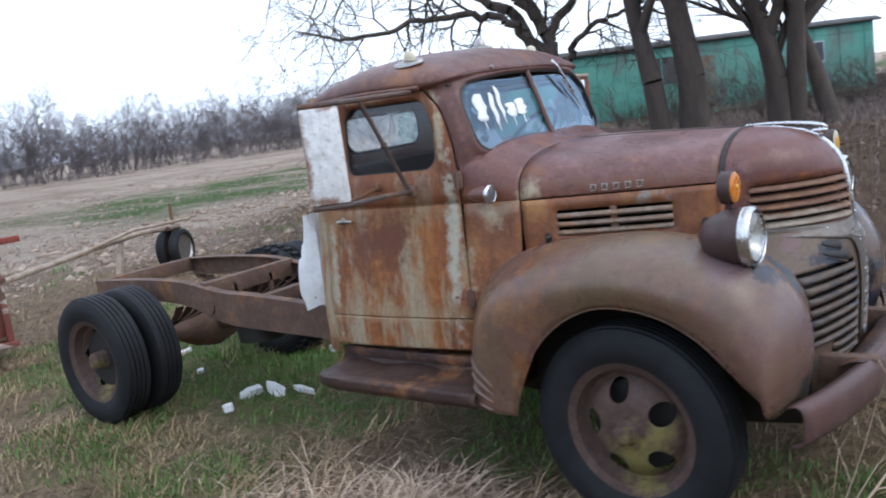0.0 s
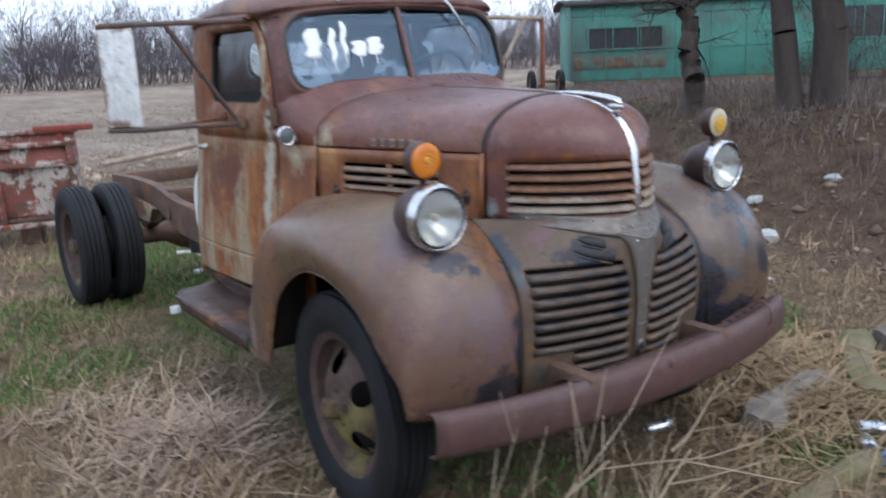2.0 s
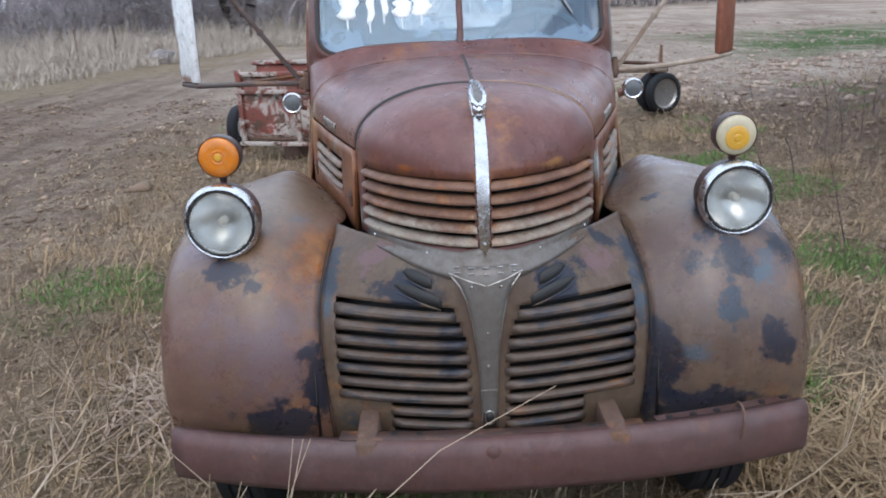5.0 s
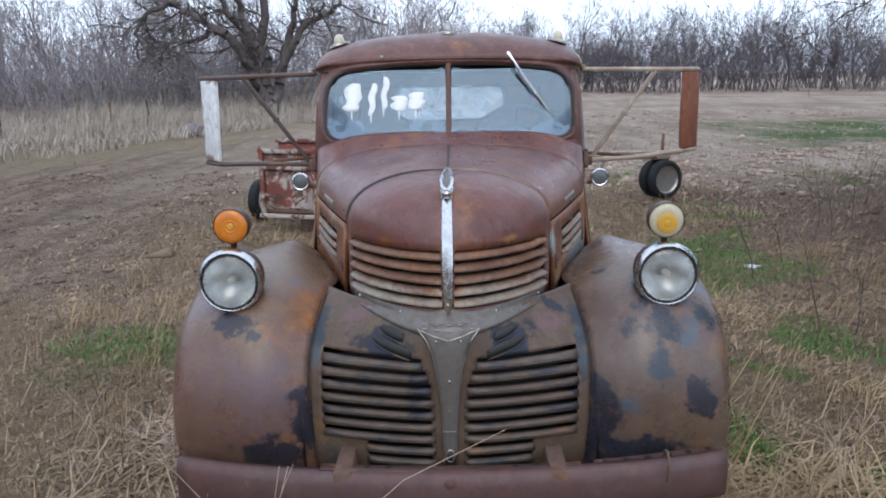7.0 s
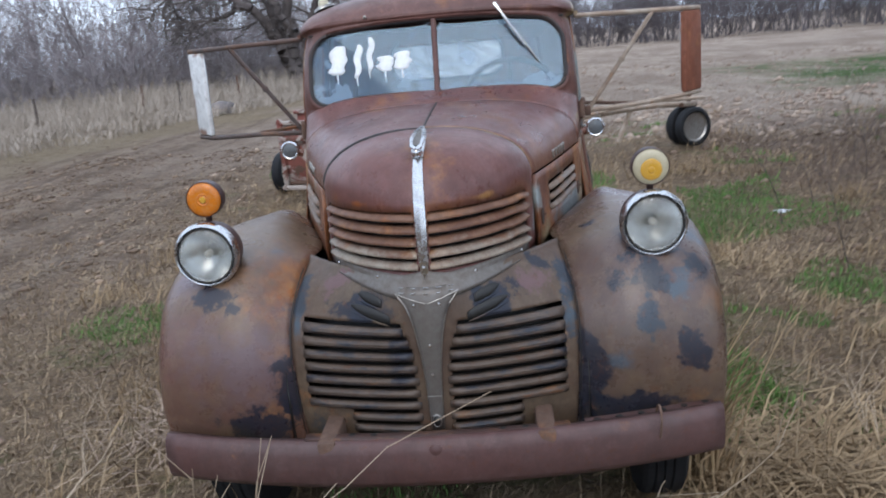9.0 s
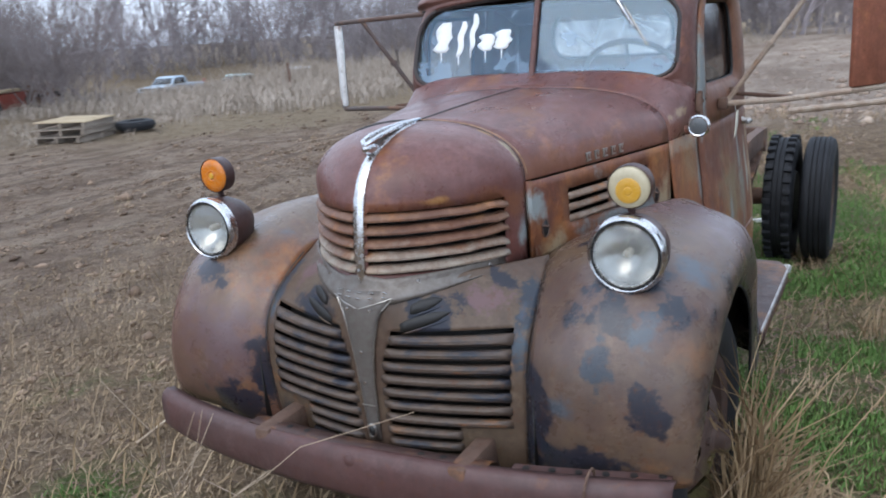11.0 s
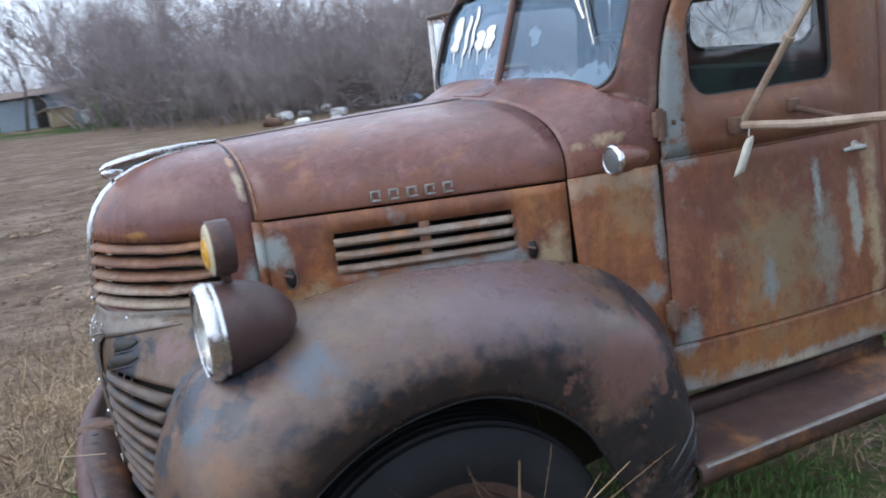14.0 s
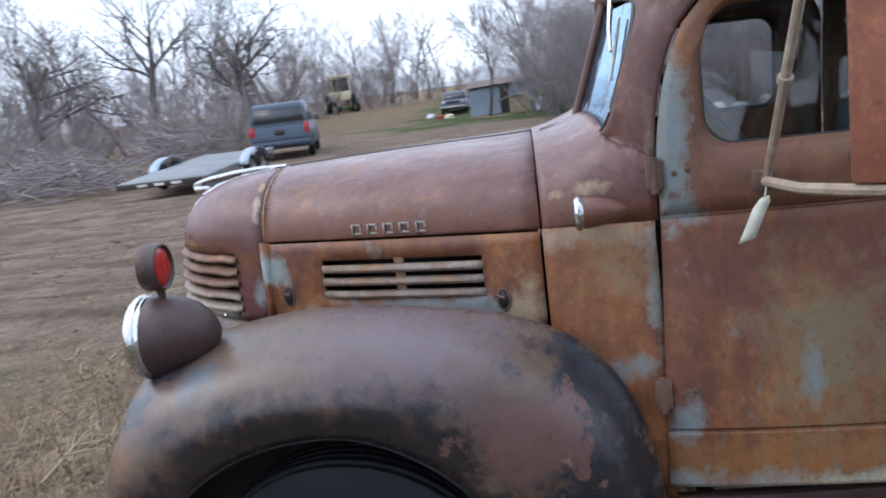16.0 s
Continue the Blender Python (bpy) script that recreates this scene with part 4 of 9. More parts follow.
for side in (1, -1):
    bm = fresh()
    rows = [[fender_point(s, v, side) for v in np.linspace(0, 1, 25)] for s in np.linspace(0, 1, 61)]
    add_grid(bm, rows)
    fender = part("front_fender", bm, fend_left if side > 0 else fend_right, truck, thick=0.006, angle=60)
    bm = fresh()
    add_tube(bm, [fender_point(s, 1.0, side) for s in np.linspace(0, 1, 61)], 0.005, 6)
    part("rolled_edge", bm, rubber if side > 0 else fend_right, fender)
    bm = fresh()
    add_tube(bm, [fender_point(s, 0.012, side) for s in np.linspace(0, 0.27, 21)], 0.004, 6)
    part("seam_welt", bm, black, fender, "black seam strip")
    for k in range(4):
        bm = fresh()
        z = 0.535 + 0.045 * k
        s = 0.988 - 0.020 * k
        add_tube(bm, [fender_point(s + 0.006 * j / 6, lerp(0.50, 0.84, j / 6), side) for j in range(7)], [0.004, 0.009, 0.011, 0.012, 0.011, 0.009, 0.004], 6)
        part("pressed_rib", bm, fend_left if side > 0 else fend_right, fender)
    # Liner and apron are coloured black to stand for the wheel house's shade.
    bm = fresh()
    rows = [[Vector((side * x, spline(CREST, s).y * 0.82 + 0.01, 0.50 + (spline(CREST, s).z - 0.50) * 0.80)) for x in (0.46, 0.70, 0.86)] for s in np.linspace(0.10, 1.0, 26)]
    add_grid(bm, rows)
    part("inner_fender", bm, black, fender, "underside blackened for the wheel house's shade", thick=0.004)
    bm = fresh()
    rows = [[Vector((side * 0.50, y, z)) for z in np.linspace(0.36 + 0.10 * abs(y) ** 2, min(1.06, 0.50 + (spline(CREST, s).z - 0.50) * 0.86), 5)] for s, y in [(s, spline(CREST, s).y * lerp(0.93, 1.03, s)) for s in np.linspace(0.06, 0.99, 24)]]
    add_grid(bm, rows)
    part("splash_apron", bm, black, fender, "inner apron blackened for the wheel house's shade", thick=0.004)

# headlamps, direction lamps and cowl lamps
for side in (1, -1):
    o = Vector((side * 0.742, -0.482 if side > 0 else -0.500, 1.190))
    bm = fresh()
    add_lathe(bm, [(0.103, 0.012), (0.106, 0.03), (0.104, 0.06), (0.096, 0.10), (0.080, 0.14), (0.055, 0.172), (0.025, 0.192), (0, 0.198)], o, "y", 1, 36)
    add_grid(bm, [[o + Vector((r * math.cos(g), 0.09 + 1.3 * r * math.sin(g), dz)) for g in np.linspace(0, 2 * math.pi, 17)] for r, dz in ((0.085, -0.13), (0.06, -0.105), (0.05, -0.085), (0.05, -0.06))])
    bucket = part("headlamp", bm, lamp_rust, truck, "round headlamp with a rusty bucket")
    bm = fresh()
    add_lathe(bm, [(0.087, -0.006), (0.089, -0.012), (0.092, -0.012), (0.0935, -0.008), (0.095, -0.012), (0.100, -0.017), (0.106, -0.010), (0.111, 0.002), (0.110, 0.010), (0.106, 0.014), (0.108, 0.022), (0.104, 0.026)], o, "y", 1, 44)
    part("bezel", bm, chrome, bucket, "chrome bezel")
    bm = fresh()
    add_tube(bm, [o + Vector((0.0925 * math.cos(g), -0.0125, 0.0925 * math.sin(g))) for g in np.linspace(0, 2 * math.pi, 41)], 0.0028, 6, False)
    part("gasket", bm, black, bucket, "dark ring inside the bezel")
    bm = fresh()
    add_lathe(bm, [(0.090 * k / 10, 0.056 - 0.064 * (k / 10) ** 2) for k in range(10, -1, -1)], o, "y", 1, 40)
    part("reflector", bm, reflector, bucket, "bright reflector bowl")
    bm = fresh()
    add_lathe(bm, [(0.012, 0.04), (0.013, 0.012), (0.008, 0.004), (0.0, 0.002)], o, "y", 1, 14)
    part("bulb", bm, white_lens, bucket)
    bm = fresh()
    add_lathe(bm, [(0.0, -0.024), (0.03, -0.0225), (0.06, -0.018), (0.085, -0.009), (0.091, -0.004)], o, "y", 1, 36)
    lens = part("lens", bm, lamp_glass, bucket)
    lens.visible_shadow = False
    a = Vector((side * 0.742, -0.430, 1.370))
    turn = Matrix.Rotation(side * 0.12, 3, "Z")
    bm = fresh()
    add_lathe(bm, [(0.0575, -0.016), (0.0595, -0.021), (0.0608, -0.019), (0.061, -0.006), (0.061, 0.008), (0.060, 0.026), (0.056, 0.029), (0.049, 0.020)], a, "y", 1, 30)
    add_tube(bm, [a + Vector((0, 0.005, -0.055)), a + Vector((0, 0.01, -0.085)), a + Vector((0, 0.03, -0.11))], [0.012, 0.009, 0.012], 8)
    signal = part("direction_lamp", bm, lamp_rust, truck, "round double-faced direction lamp on a short stem")
    bm = fresh()
    add_lathe(bm, [(0.0, -0.029), (0.010, -0.0285), (0.014, -0.0265), (0.019, -0.0285), (0.024, -0.0268), (0.029, -0.0278), (0.042, -0.0265), (0.053, -0.0225), (0.0585, -0.017)], a, "y", 1, 28)
    part("front_lens", bm, amber if side < 0 else faded_lens, signal, "orange lens" if side < 0 else "faded cream lens")
    bm = fresh()
    add_lathe(bm, [(0.0, -0.035), (0.009, -0.0345), (0.012, -0.032), (0.022, -0.0335), (0.034, -0.030), (0.036, -0.025)] if side > 0 else [(0.0, -0.0325), (0.009, -0.032), (0.011, -0.028)], a - Vector((0, 0, 0.008 if side > 0 else 0)), "y", 1, 20)
    part("lens_core", bm, amber_pale, signal, "orange bulb cover")
    bm = fresh()
    add_lathe(bm, [(0.050, 0.020), (0.044, 0.024), (0.03, 0.0275), (0.0, 0.029)], a, "y", 1, 28)
    part("rear_lens", bm, red_lens, signal, "red lens")
    c = Vector((side * 0.700, 0.650, 1.388))
    bm = fresh()
    add_lathe(bm, [(0.038, 0.004), (0.039, 0.02), (0.036, 0.05), (0.026, 0.09), (0.013, 0.115), (0, 0.122)], c, "y", 1, 24)
    add_tube(bm, [c + Vector((-side * 0.01, 0.03, -0.01)), c + Vector((-side * 0.055, 0.035, -0.02))], 0.018, 10)
    cowl_lamp = part("cowl_lamp", bm, hood_rust, truck, "small bullet-shaped cowl lamp")
    bm = fresh()
    add_lathe(bm, [(0.033, -0.006), (0.037, -0.008), (0.043, -0.002), (0.043, 0.006), (0.039, 0.012)], c, "y", 1, 24)
    part("bezel", bm, chrome, cowl_lamp)
    bm = fresh()
    add_lathe(bm, [(0, -0.011), (0.014, -0.0105), (0.026, -0.0085), (0.034, -0.005)], c, "y", 1, 20)
    part("lens", bm, cowl_glass, cowl_lamp, "dark clouded glass")

# ---- cab ----
SIDE_X = [(0.84, 0.650), (1.0, 0.672), (1.2, 0.690), (1.45, 0.700), (1.65, 0.698), (1.76, 0.685), (1.80, 0.660), (1.835, 0.615), (1.85, 0.55)]


def skin_x(y, z):
    """Half width of the cab's skin."""
    x = spline(SIDE_X, y)
    if z < BELT:
        return x + 0.055 * math.sin(min(1.0, (BELT - z) / 0.62) * math.pi / 2) ** 1.3
    return x - 0.045 * ((z - BELT) / 0.56) ** 2.2


def front_edge(z):
    """The door's front edge at a height."""
    return spline([(0.60, 0.815), (1.0, 0.83), (BELT, 0.848), (1.52, 0.850), (1.68, 0.878), (1.80, 0.925), (1.87, 0.985), (1.91, 1.06)], z)


def skin(y, z, side, out=0.0):
    return Vector((side * (skin_x(y, z) + out), y, z))


REAR_EDGE = 1.70
def filled(pts, k=8):
    """Adds steps along the four straight sides of a rounded rectangle of 36 points."""
    out = []
    for i, p in enumerate(pts):
        out.append(p)
        if i % 9 == 8:
            q = pts[(i + 1) % 36]
            out += [(lerp(p[0], q[0], j / k), lerp(p[1], q[1], j / k)) for j in range(1, k)]
    return out


WIN = filled(rounded(0.972, 1.515, 1.512, 1.848, [0.075, 0.05, 0.07, 0.11], 8))
for side in (1, -1):
    # lower cowl side between hood and door
    bm = fresh()
    add_grid(bm, [[skin(max(0.84, y), z, side) + Vector((side * (spline(HOOD_X, min(y, 0.845)) - 0.648 if y < 0.845 else 0), min(0, y - 0.84), 0)) for z in np.linspace(0.62, BELT, 12)] for y in np.linspace(0.560, 0.840, 10)])
    part("cowl_side", bm, cowl_rust, truck, thick=0.006)
    # door, lower panel with a pressed line, and the framed upper part
    bm = fresh()
    zs = [0.655, 0.665, 0.70, 0.76, 0.795, 0.805, 0.815, 0.86, 0.95, 1.05, 1.15, 1.25, 1.31, 1.336, 1.346, 1.356]
    add_grid(bm, [[skin(lerp(front_edge(z) + 0.006, REAR_EDGE - 0.004, u), z, side, 0.004 + (-0.010 if abs(z - 0.805) < 0.002 else 0) + (-0.006 if abs(z - 1.346) < 0.002 else 0)) for z in zs] for u in np.linspace(0, 1, 16)])
    outer = filled(rounded(0.0, 1.0, 1.356, 1.905, [0.001, 0.001, 0.10, 0.03], 8))
    outer = [(lerp(front_edge(z) + 0.006, REAR_EDGE - 0.004, (y if 0 <= y <= 1 else max(0, min(1, y)))), z) for y, z in outer]
    rings = []
    for k in range(6):
        t = k / 5
        dip = [0.004, 0.004, 0.005, 0.004, -0.006, -0.022][k]
        rings.append([skin(lerp(a[0], b[0], t ** 0.8), lerp(a[1], b[1], t ** 0.8), side, dip) for a, b in zip(outer, WIN)])
    add_grid(bm, rings, close_v=True)
    door = part("door", bm, door_left if side > 0 else door_right, truck, "rust-streaked cab door with old grey paint", thick=0.012, angle=40)
    bm = fresh()
    add_tube(bm, [skin(y, z, side, -0.024) for y, z in WIN + WIN[:1]], 0.008, 6, False)
    part("window_seal", bm, black, door, "black rubber channel")
    bm = fresh()
    add_grid(bm, [[skin(y, z, side, -0.035 - 0.0) for y in np.linspace(0.955, 1.53, 6)] for z in np.linspace(1.50, 1.86, 5)])
    pane = part("window_glass", bm, door_glass, door)
    pane.visible_shadow = False
    for z in (1.458, 0.905):
        bm = fresh()
        e = front_edge(z)
        add_box(bm, skin(e - 0.002, z, side, 0.012), (0.022, 0.042, 0.075), 0.006)
        add_tube(bm, [skin(e - 0.004, z - 0.045, side, 0.018), skin(e - 0.004, z + 0.045, side, 0.018)], 0.010, 8)
        add_lathe(bm, [(0, 0.010), (0.007, 0.008), (0.008, 0)], skin(e + 0.045, z, side, 0.006), "x", side, 8)
        add_lathe(bm, [(0, 0.010), (0.007, 0.008), (0.008, 0)], skin(e + 0.075, z + 0.006, side, 0.006), "x", side, 8)
        part("hinge", bm, frame_rust, door, "rusted strap hinge")
    bm = fresh()
    h = skin(1.575, 1.292, side, 0.02)
    add_lathe(bm, [(0, 0.03), (0.012, 0.028), (0.014, 0.0), (0.02, -0.012)], h, "x", side, 12)
    add_tube(bm, [h + Vector((side * 0.026, 0.0, 0)), h + Vector((side * 0.032, -0.04, 0.004)), h + Vector((side * 0.028, -0.10, 0.002))], [0.009, 0.010, 0.007], 8)
    part("door_handle", bm, dull_chrome, door, "dull metal lever handle")
    # rear quarter
    bm = fresh()
    add_grid(bm, [[skin(y, z, side) for z in list(np.linspace(0.60, BELT, 10)) + list(np.linspace(BELT, 1.93, 10))[1:]] for y in (REAR_EDGE + 0.002, 1.73, 1.76, 1.785, 1.80, 1.82, 1.835, 1.845, 1.85)])
    part("rear_quarter", bm, door_left if side > 0 else door_right, truck, thick=0.008)
    bm = fresh()
    add_box(bm, (side * 0.70, 1.26, 0.598), (0.05, 0.92, 0.05), 0.012)
    part("door_sill", bm, board_rust, truck)

# back of the cab with its window
RW = rounded(-0.325, 0.325, 1.605, 1.845, [0.085, 0.085, 0.105, 0.105], 6)
bm = fresh()
RB = rounded(-0.56, 0.56, 1.40, 1.93, 0.001, 6)
add_grid(bm, [[Vector((lerp(a[0], b[0], t), 1.85 + (0.012 if 0.3 < t < 0.9 else 0), lerp(a[1], b[1], t))) for a, b in zip(RB, RW)] for t in (0, 0.35, 0.75, 0.9, 1.0)], close_v=True)
add_grid(bm, [[Vector((x, 1.85, z)) for x in np.linspace(-0.56, 0.56, 7)] for z in (0.60, 0.9, 1.2, 1.40)])
back_wall = part("cab_back", bm, cab_rust, truck, thick=0.01)
bm = fresh()
add_tube(bm, [(x, 1.845, z) for x, z in RW + RW[:1]], 0.010, 6, False)
part("window_seal", bm, black, back_wall)
bm = fresh()
bm.faces.new([bm.verts.new((x, 1.848, z)) for x, z in RW])
pane = part("rear_glass", bm, crack_glass, back_wall, "cracked clouded pane")
pane.visible_shadow = False
rng = random.Random(4)
bm = fresh()
for k in range(44):
    g, x0, z0 = rng.uniform(0, 2 * math.pi), 0.08 if k % 2 else -0.1, 1.80 if k % 2 else 1.66
    pts, length = [Vector((x0, 1.842, z0))], rng.uniform(0.06, 0.24)
    for j in range(4):
        g += rng.uniform(-0.25, 0.25)
        p = pts[-1] + length / 4 * Vector((math.cos(g), 0, math.sin(g)))
        if abs(p.x) < 0.31 and 1.615 < p.z < 1.835:
            pts.append(p)
    if len(pts) > 2:
        add_tube(bm, pts, 0.0016, 4)
part("glass_cracks", bm, chalk, back_wall, "white crack lines in the pane")

# roof
CROWN = [(0.815, 1.945), (0.835, 1.972), (0.87, 2.005), (0.95, 2.045), (1.1, 2.072), (1.3, 2.082), (1.5, 2.066), (1.65, 2.025), (1.76, 1.965), (1.82, 1.90), (1.85, 1.80)]
GUTTER = [(0.815, 1.925), (0.87, 1.905), (1.0, 1.898), (1.3, 1.905), (1.6, 1.90), (1.76, 1.88), (1.82, 1.85), (1.85, 1.79)]
ROOF_W = [(0.815, 0.56), (0.835, 0.60), (0.87, 0.632), (0.95, 0.655), (1.1, 0.668), (1.3, 0.674), (1.6, 0.668), (1.76, 0.645), (1.82, 0.60), (1.85, 0.54)]
bm = fresh()
rows = []
for y in [0.815, 0.825, 0.84, 0.86, 0.89, 0.93, 0.99, 1.06, 1.15, 1.27, 1.4, 1.5, 1.6, 1.68, 1.74, 1.78, 1.81, 1.83, 1.845, 1.85]:
    w, zc, zg = spline(ROOF_W, y), spline(CROWN, y), spline(GUTTER, y)
    row = []
    for k in range(33):
        g = math.pi * k / 32
        x = -w * math.cos(g)
        row.append(Vector((x, y + 0.05 * (abs(x) / 0.67) ** 2 * max(0, 1 - (y - 0.815) / 0.3), zg + (zc - zg) * max(0, math.sin(g)) ** (2 / 2.7))))
    rows.append(row)
add_grid(bm, rows)
roof = part("roof", bm, cab_rust, truck, "rusted rounded cab roof", thick=0.008, angle=50)
for side in (1, -1):
    bm = fresh()
    add_tube(bm, [Vector((side * (spline(ROOF_W, y) + 0.008), y, spline(GUTTER, y))) for y in np.linspace(1.0, 1.74, 14)], 0.011, 6)
    part("rain_gutter", bm, cab_rust, roof)

# windscreen: two flat panes that meet in a shallow vee
def glass_y(x, z):
    """The plane of the glass."""
    return 0.724 + 0.075 * abs(x) + (z - 1.605) * 0.345


OPEN = rounded(-0.592, 0.592, 1.582, 1.922, [0.085, 0.085, 0.11, 0.11], 10)
# the sill dips towards the sides
OPEN = [(x, z - 0.018 * (abs(x) / 0.59) ** 2 if z < 1.75 else z - 0.045 * (abs(x) / 0.59) ** 2.4) for x, z in OPEN]
dense = []
for (x0, z0), (x1, z1) in zip(OPEN, OPEN[1:] + OPEN[:1]):
    k = max(1, int(math.hypot(x1 - x0, z1 - z0) / 0.02))
    dense += [(lerp(x0, x1, j / k), lerp(z0, z1, j / k)) for j in range(k)]

# the frame's outer edge follows the cowl, the door fronts and the roof; its inner edge the glass
def along(pts, k):
    """k + 1 even steps along a line of points."""
    pts = [Vector(p) for p in pts]
    run = [0.0]
    for a, b in zip(pts, pts[1:]):
        run.append(run[-1] + (b - a).length)
    out = []
    for i in range(k + 1):
        d = run[-1] * i / k
        j = max(0, min(len(pts) - 2, sum(r < d for r in run) - 1))
        out.append(pts[j].lerp(pts[j + 1], (d - run[j]) / max(1e-9, run[j + 1] - run[j])))
    return out


def on_glass(x, z):
    return Vector((x, glass_y(x, z), z))


S0 = 0.11
corner = hood_point(cowl_edge(S0), S0, 1)
sill_in = [on_glass(x, 1.582 - 0.018 * (x / 0.59) ** 2) for x in np.linspace(0, 0.50, 8)] + [on_glass(x, z) for x, z in OPEN[11:17]]
post_in = [on_glass(x, z) for x, z in OPEN[16:28]]
head_in = [on_glass(x, z) for x, z in OPEN[27:33]] + [on_glass(x, 1.922 - 0.045 * (x / 0.59) ** 2.4) for x in np.linspace(0.47, 0, 8)]
sill_out = [hood_point(cowl_edge(a), a, 1) for a in np.linspace(1.0, S0, 40)]
post_out = [corner] + [skin(front_edge(z), z, 1) for z in np.linspace(corner.z + 0.01, 1.885, 24)]
head_out = [post_out[-1]] + [Vector((spline(ROOF_W, y), y + 0.05 * (spline(ROOF_W, y) / 0.67) ** 2 * max(0, 1 - (y - 0.815) / 0.3), spline(GUTTER, y) + 0.004)) for y in np.linspace(0.97, 0.82, 10)]
for k in range(21):
    g = math.pi / 2 * k / 20
    x = 0.56 * math.cos(g)
    head_out.append(Vector((x, 0.815 + 0.05 * (x / 0.67) ** 2, 1.925 + 0.020 * math.sin(g) ** (2 / 2.7))))
half_in = along(sill_in, 26)[:-1] + along(post_in, 20)[:-1] + along(head_in, 26)
half_out = along(sill_out, 26)[:-1] + along(post_out, 20)[:-1] + along(head_out, 26)


def mirrored(half):
    return half + [Vector((-p.x, p.y, p.z)) for p in reversed(half[1:-1])]


bm = fresh()
rows = []
ring_out, ring_in = mirrored(half_out), mirrored(half_in)
for k in range(11):
    t = k / 10
    row = []
    for a, b in zip(ring_out, ring_in):
        p = a.lerp(b, t)
        f = math.sin(math.pi * t)
        # a rounded moulding stands up just outside the glass
        p.y -= 0.012 * f + 0.014 * math.exp(-((t - 0.86) / 0.10) ** 2) + 0.008 * t ** 3
        p.x += math.copysign(0.010 * f * min(1, abs(p.x) / 0.5) ** 3, p.x)
        p.z += 0.010 * f if p.z > 1.85 else 0
        row.append(p)
    rows.append(row)
add_grid(bm, rows, close_v=True)
part("windscreen_frame", bm, cab_rust, truck, thick=0.006, angle=60)
bm = fresh()
add_tube(bm, [p + Vector((0, -0.010, 0)) for p in ring_in + ring_in[:1]], 0.010, 6, False)
part("windscreen_seal", bm, dark_trim, truck, "dark rubber seal")
bm = fresh()
add_tube(bm, [(0, glass_y(0, z) - 0.012, z) for z in np.linspace(1.585, 1.922, 5)], 0.013, 8)
part("centre_post", bm, cab_rust, truck)
for side in (1, -1):
    half = [(x, z) for x, z in dense if x * side >= -1e-6]
    half.sort(key=lambda q: math.atan2(q[1] - 1.752, q[0] - side * 0.3))
    bm = fresh()
    pts = [(0.0, 1.583), (0.0, 1.920)] + half if side > 0 else half + [(0.0, 1.583), (0.0, 1.920)]
    pts = sorted(set((round(x, 4), round(z, 4)) for x, z in pts), key=lambda q: math.atan2(q[1] - 1.752, q[0] - side * 0.3))
    bm.faces.new([bm.verts.new((x, glass_y(x, z), z)) for x, z in pts])
    pane = part("windscreen_pane", bm, screen_glass, truck, "dusty windscreen glass")
    pane.visible_shadow = False
    if side < 0:
        # brushed white strokes where a word was painted
        bm = fresh()
        rng = random.Random(2)
        for x, z0, z1, w in ((-0.465, 1.705, 1.835, 0.050), (-0.372, 1.685, 1.835, 0.020), (-0.312, 1.71, 1.865, 0.019), (-0.238, 1.705, 1.775, 0.046), (-0.158, 1.71, 1.79, 0.046)):
            rows = []
            for j in range(9):
                z = lerp(z0, z1, j / 8)
                ww = 1.55 * w * (0.8 + 0.35 * rng.random()) * (0.55 if j in (0, 8) else 1)
                xx = x + 0.006 * math.sin(j * 1.3 + x * 20) + (z - z0) * 0.10
                rows.append([Vector((q, glass_y(q, z) - 0.003, z)) for q in (xx - ww / 2, xx - ww / 6, xx + ww / 6, xx + ww / 2)])
            add_grid(bm, rows)
            add_tube(bm, [(x, glass_y(x, z0) - 0.003, z0), (x + 0.002, glass_y(x, z0 - 0.03) - 0.003, z0 - 0.03 - 0.02 * rng.random())], [0.004, 0.002], 4)
        part("paint_stroke", bm, chalk, pane, "thick white brush-painted bars", thick=0.001)
bm = fresh()
q0, q1 = (0.285, 1.965), (0.462, 1.695)
pts = [Vector((lerp(q0[0], q1[0], f), glass_y(lerp(q0[0], q1[0], f), lerp(q0[1], q1[1], f)) - d, lerp(q0[1], q1[1], f))) for f, d in ((0, 0.03), (0.12, 0.045), (0.5, 0.035), (0.72, 0.022))]
add_tube(bm, pts, [0.012, 0.008, 0.007, 0.005], 8)
wiper = part("wiper", bm, chrome, truck, "bright metal windscreen wiper hanging from the header")
bm = fresh()
add_tube(bm, [Vector((lerp(q0[0], q1[0], f) + 0.008, glass_y(lerp(q0[0], q1[0], f), lerp(q0[1], q1[1], f)) - 0.012, lerp(q0[1], q1[1], f))) for f in (0.40, 0.6, 0.8, 1.0)], [0.003, 0.005, 0.005, 0.003], 6)
part("wiper_blade", bm, dull_chrome, wiper)
bm = fresh()
add_lathe(bm, [(0, 0.012), (0.007, 0.010), (0.009, 0)], (-0.315, 0.822, 1.955), "y", -1, 10)
part("wiper_stud", bm, dull_chrome, truck)

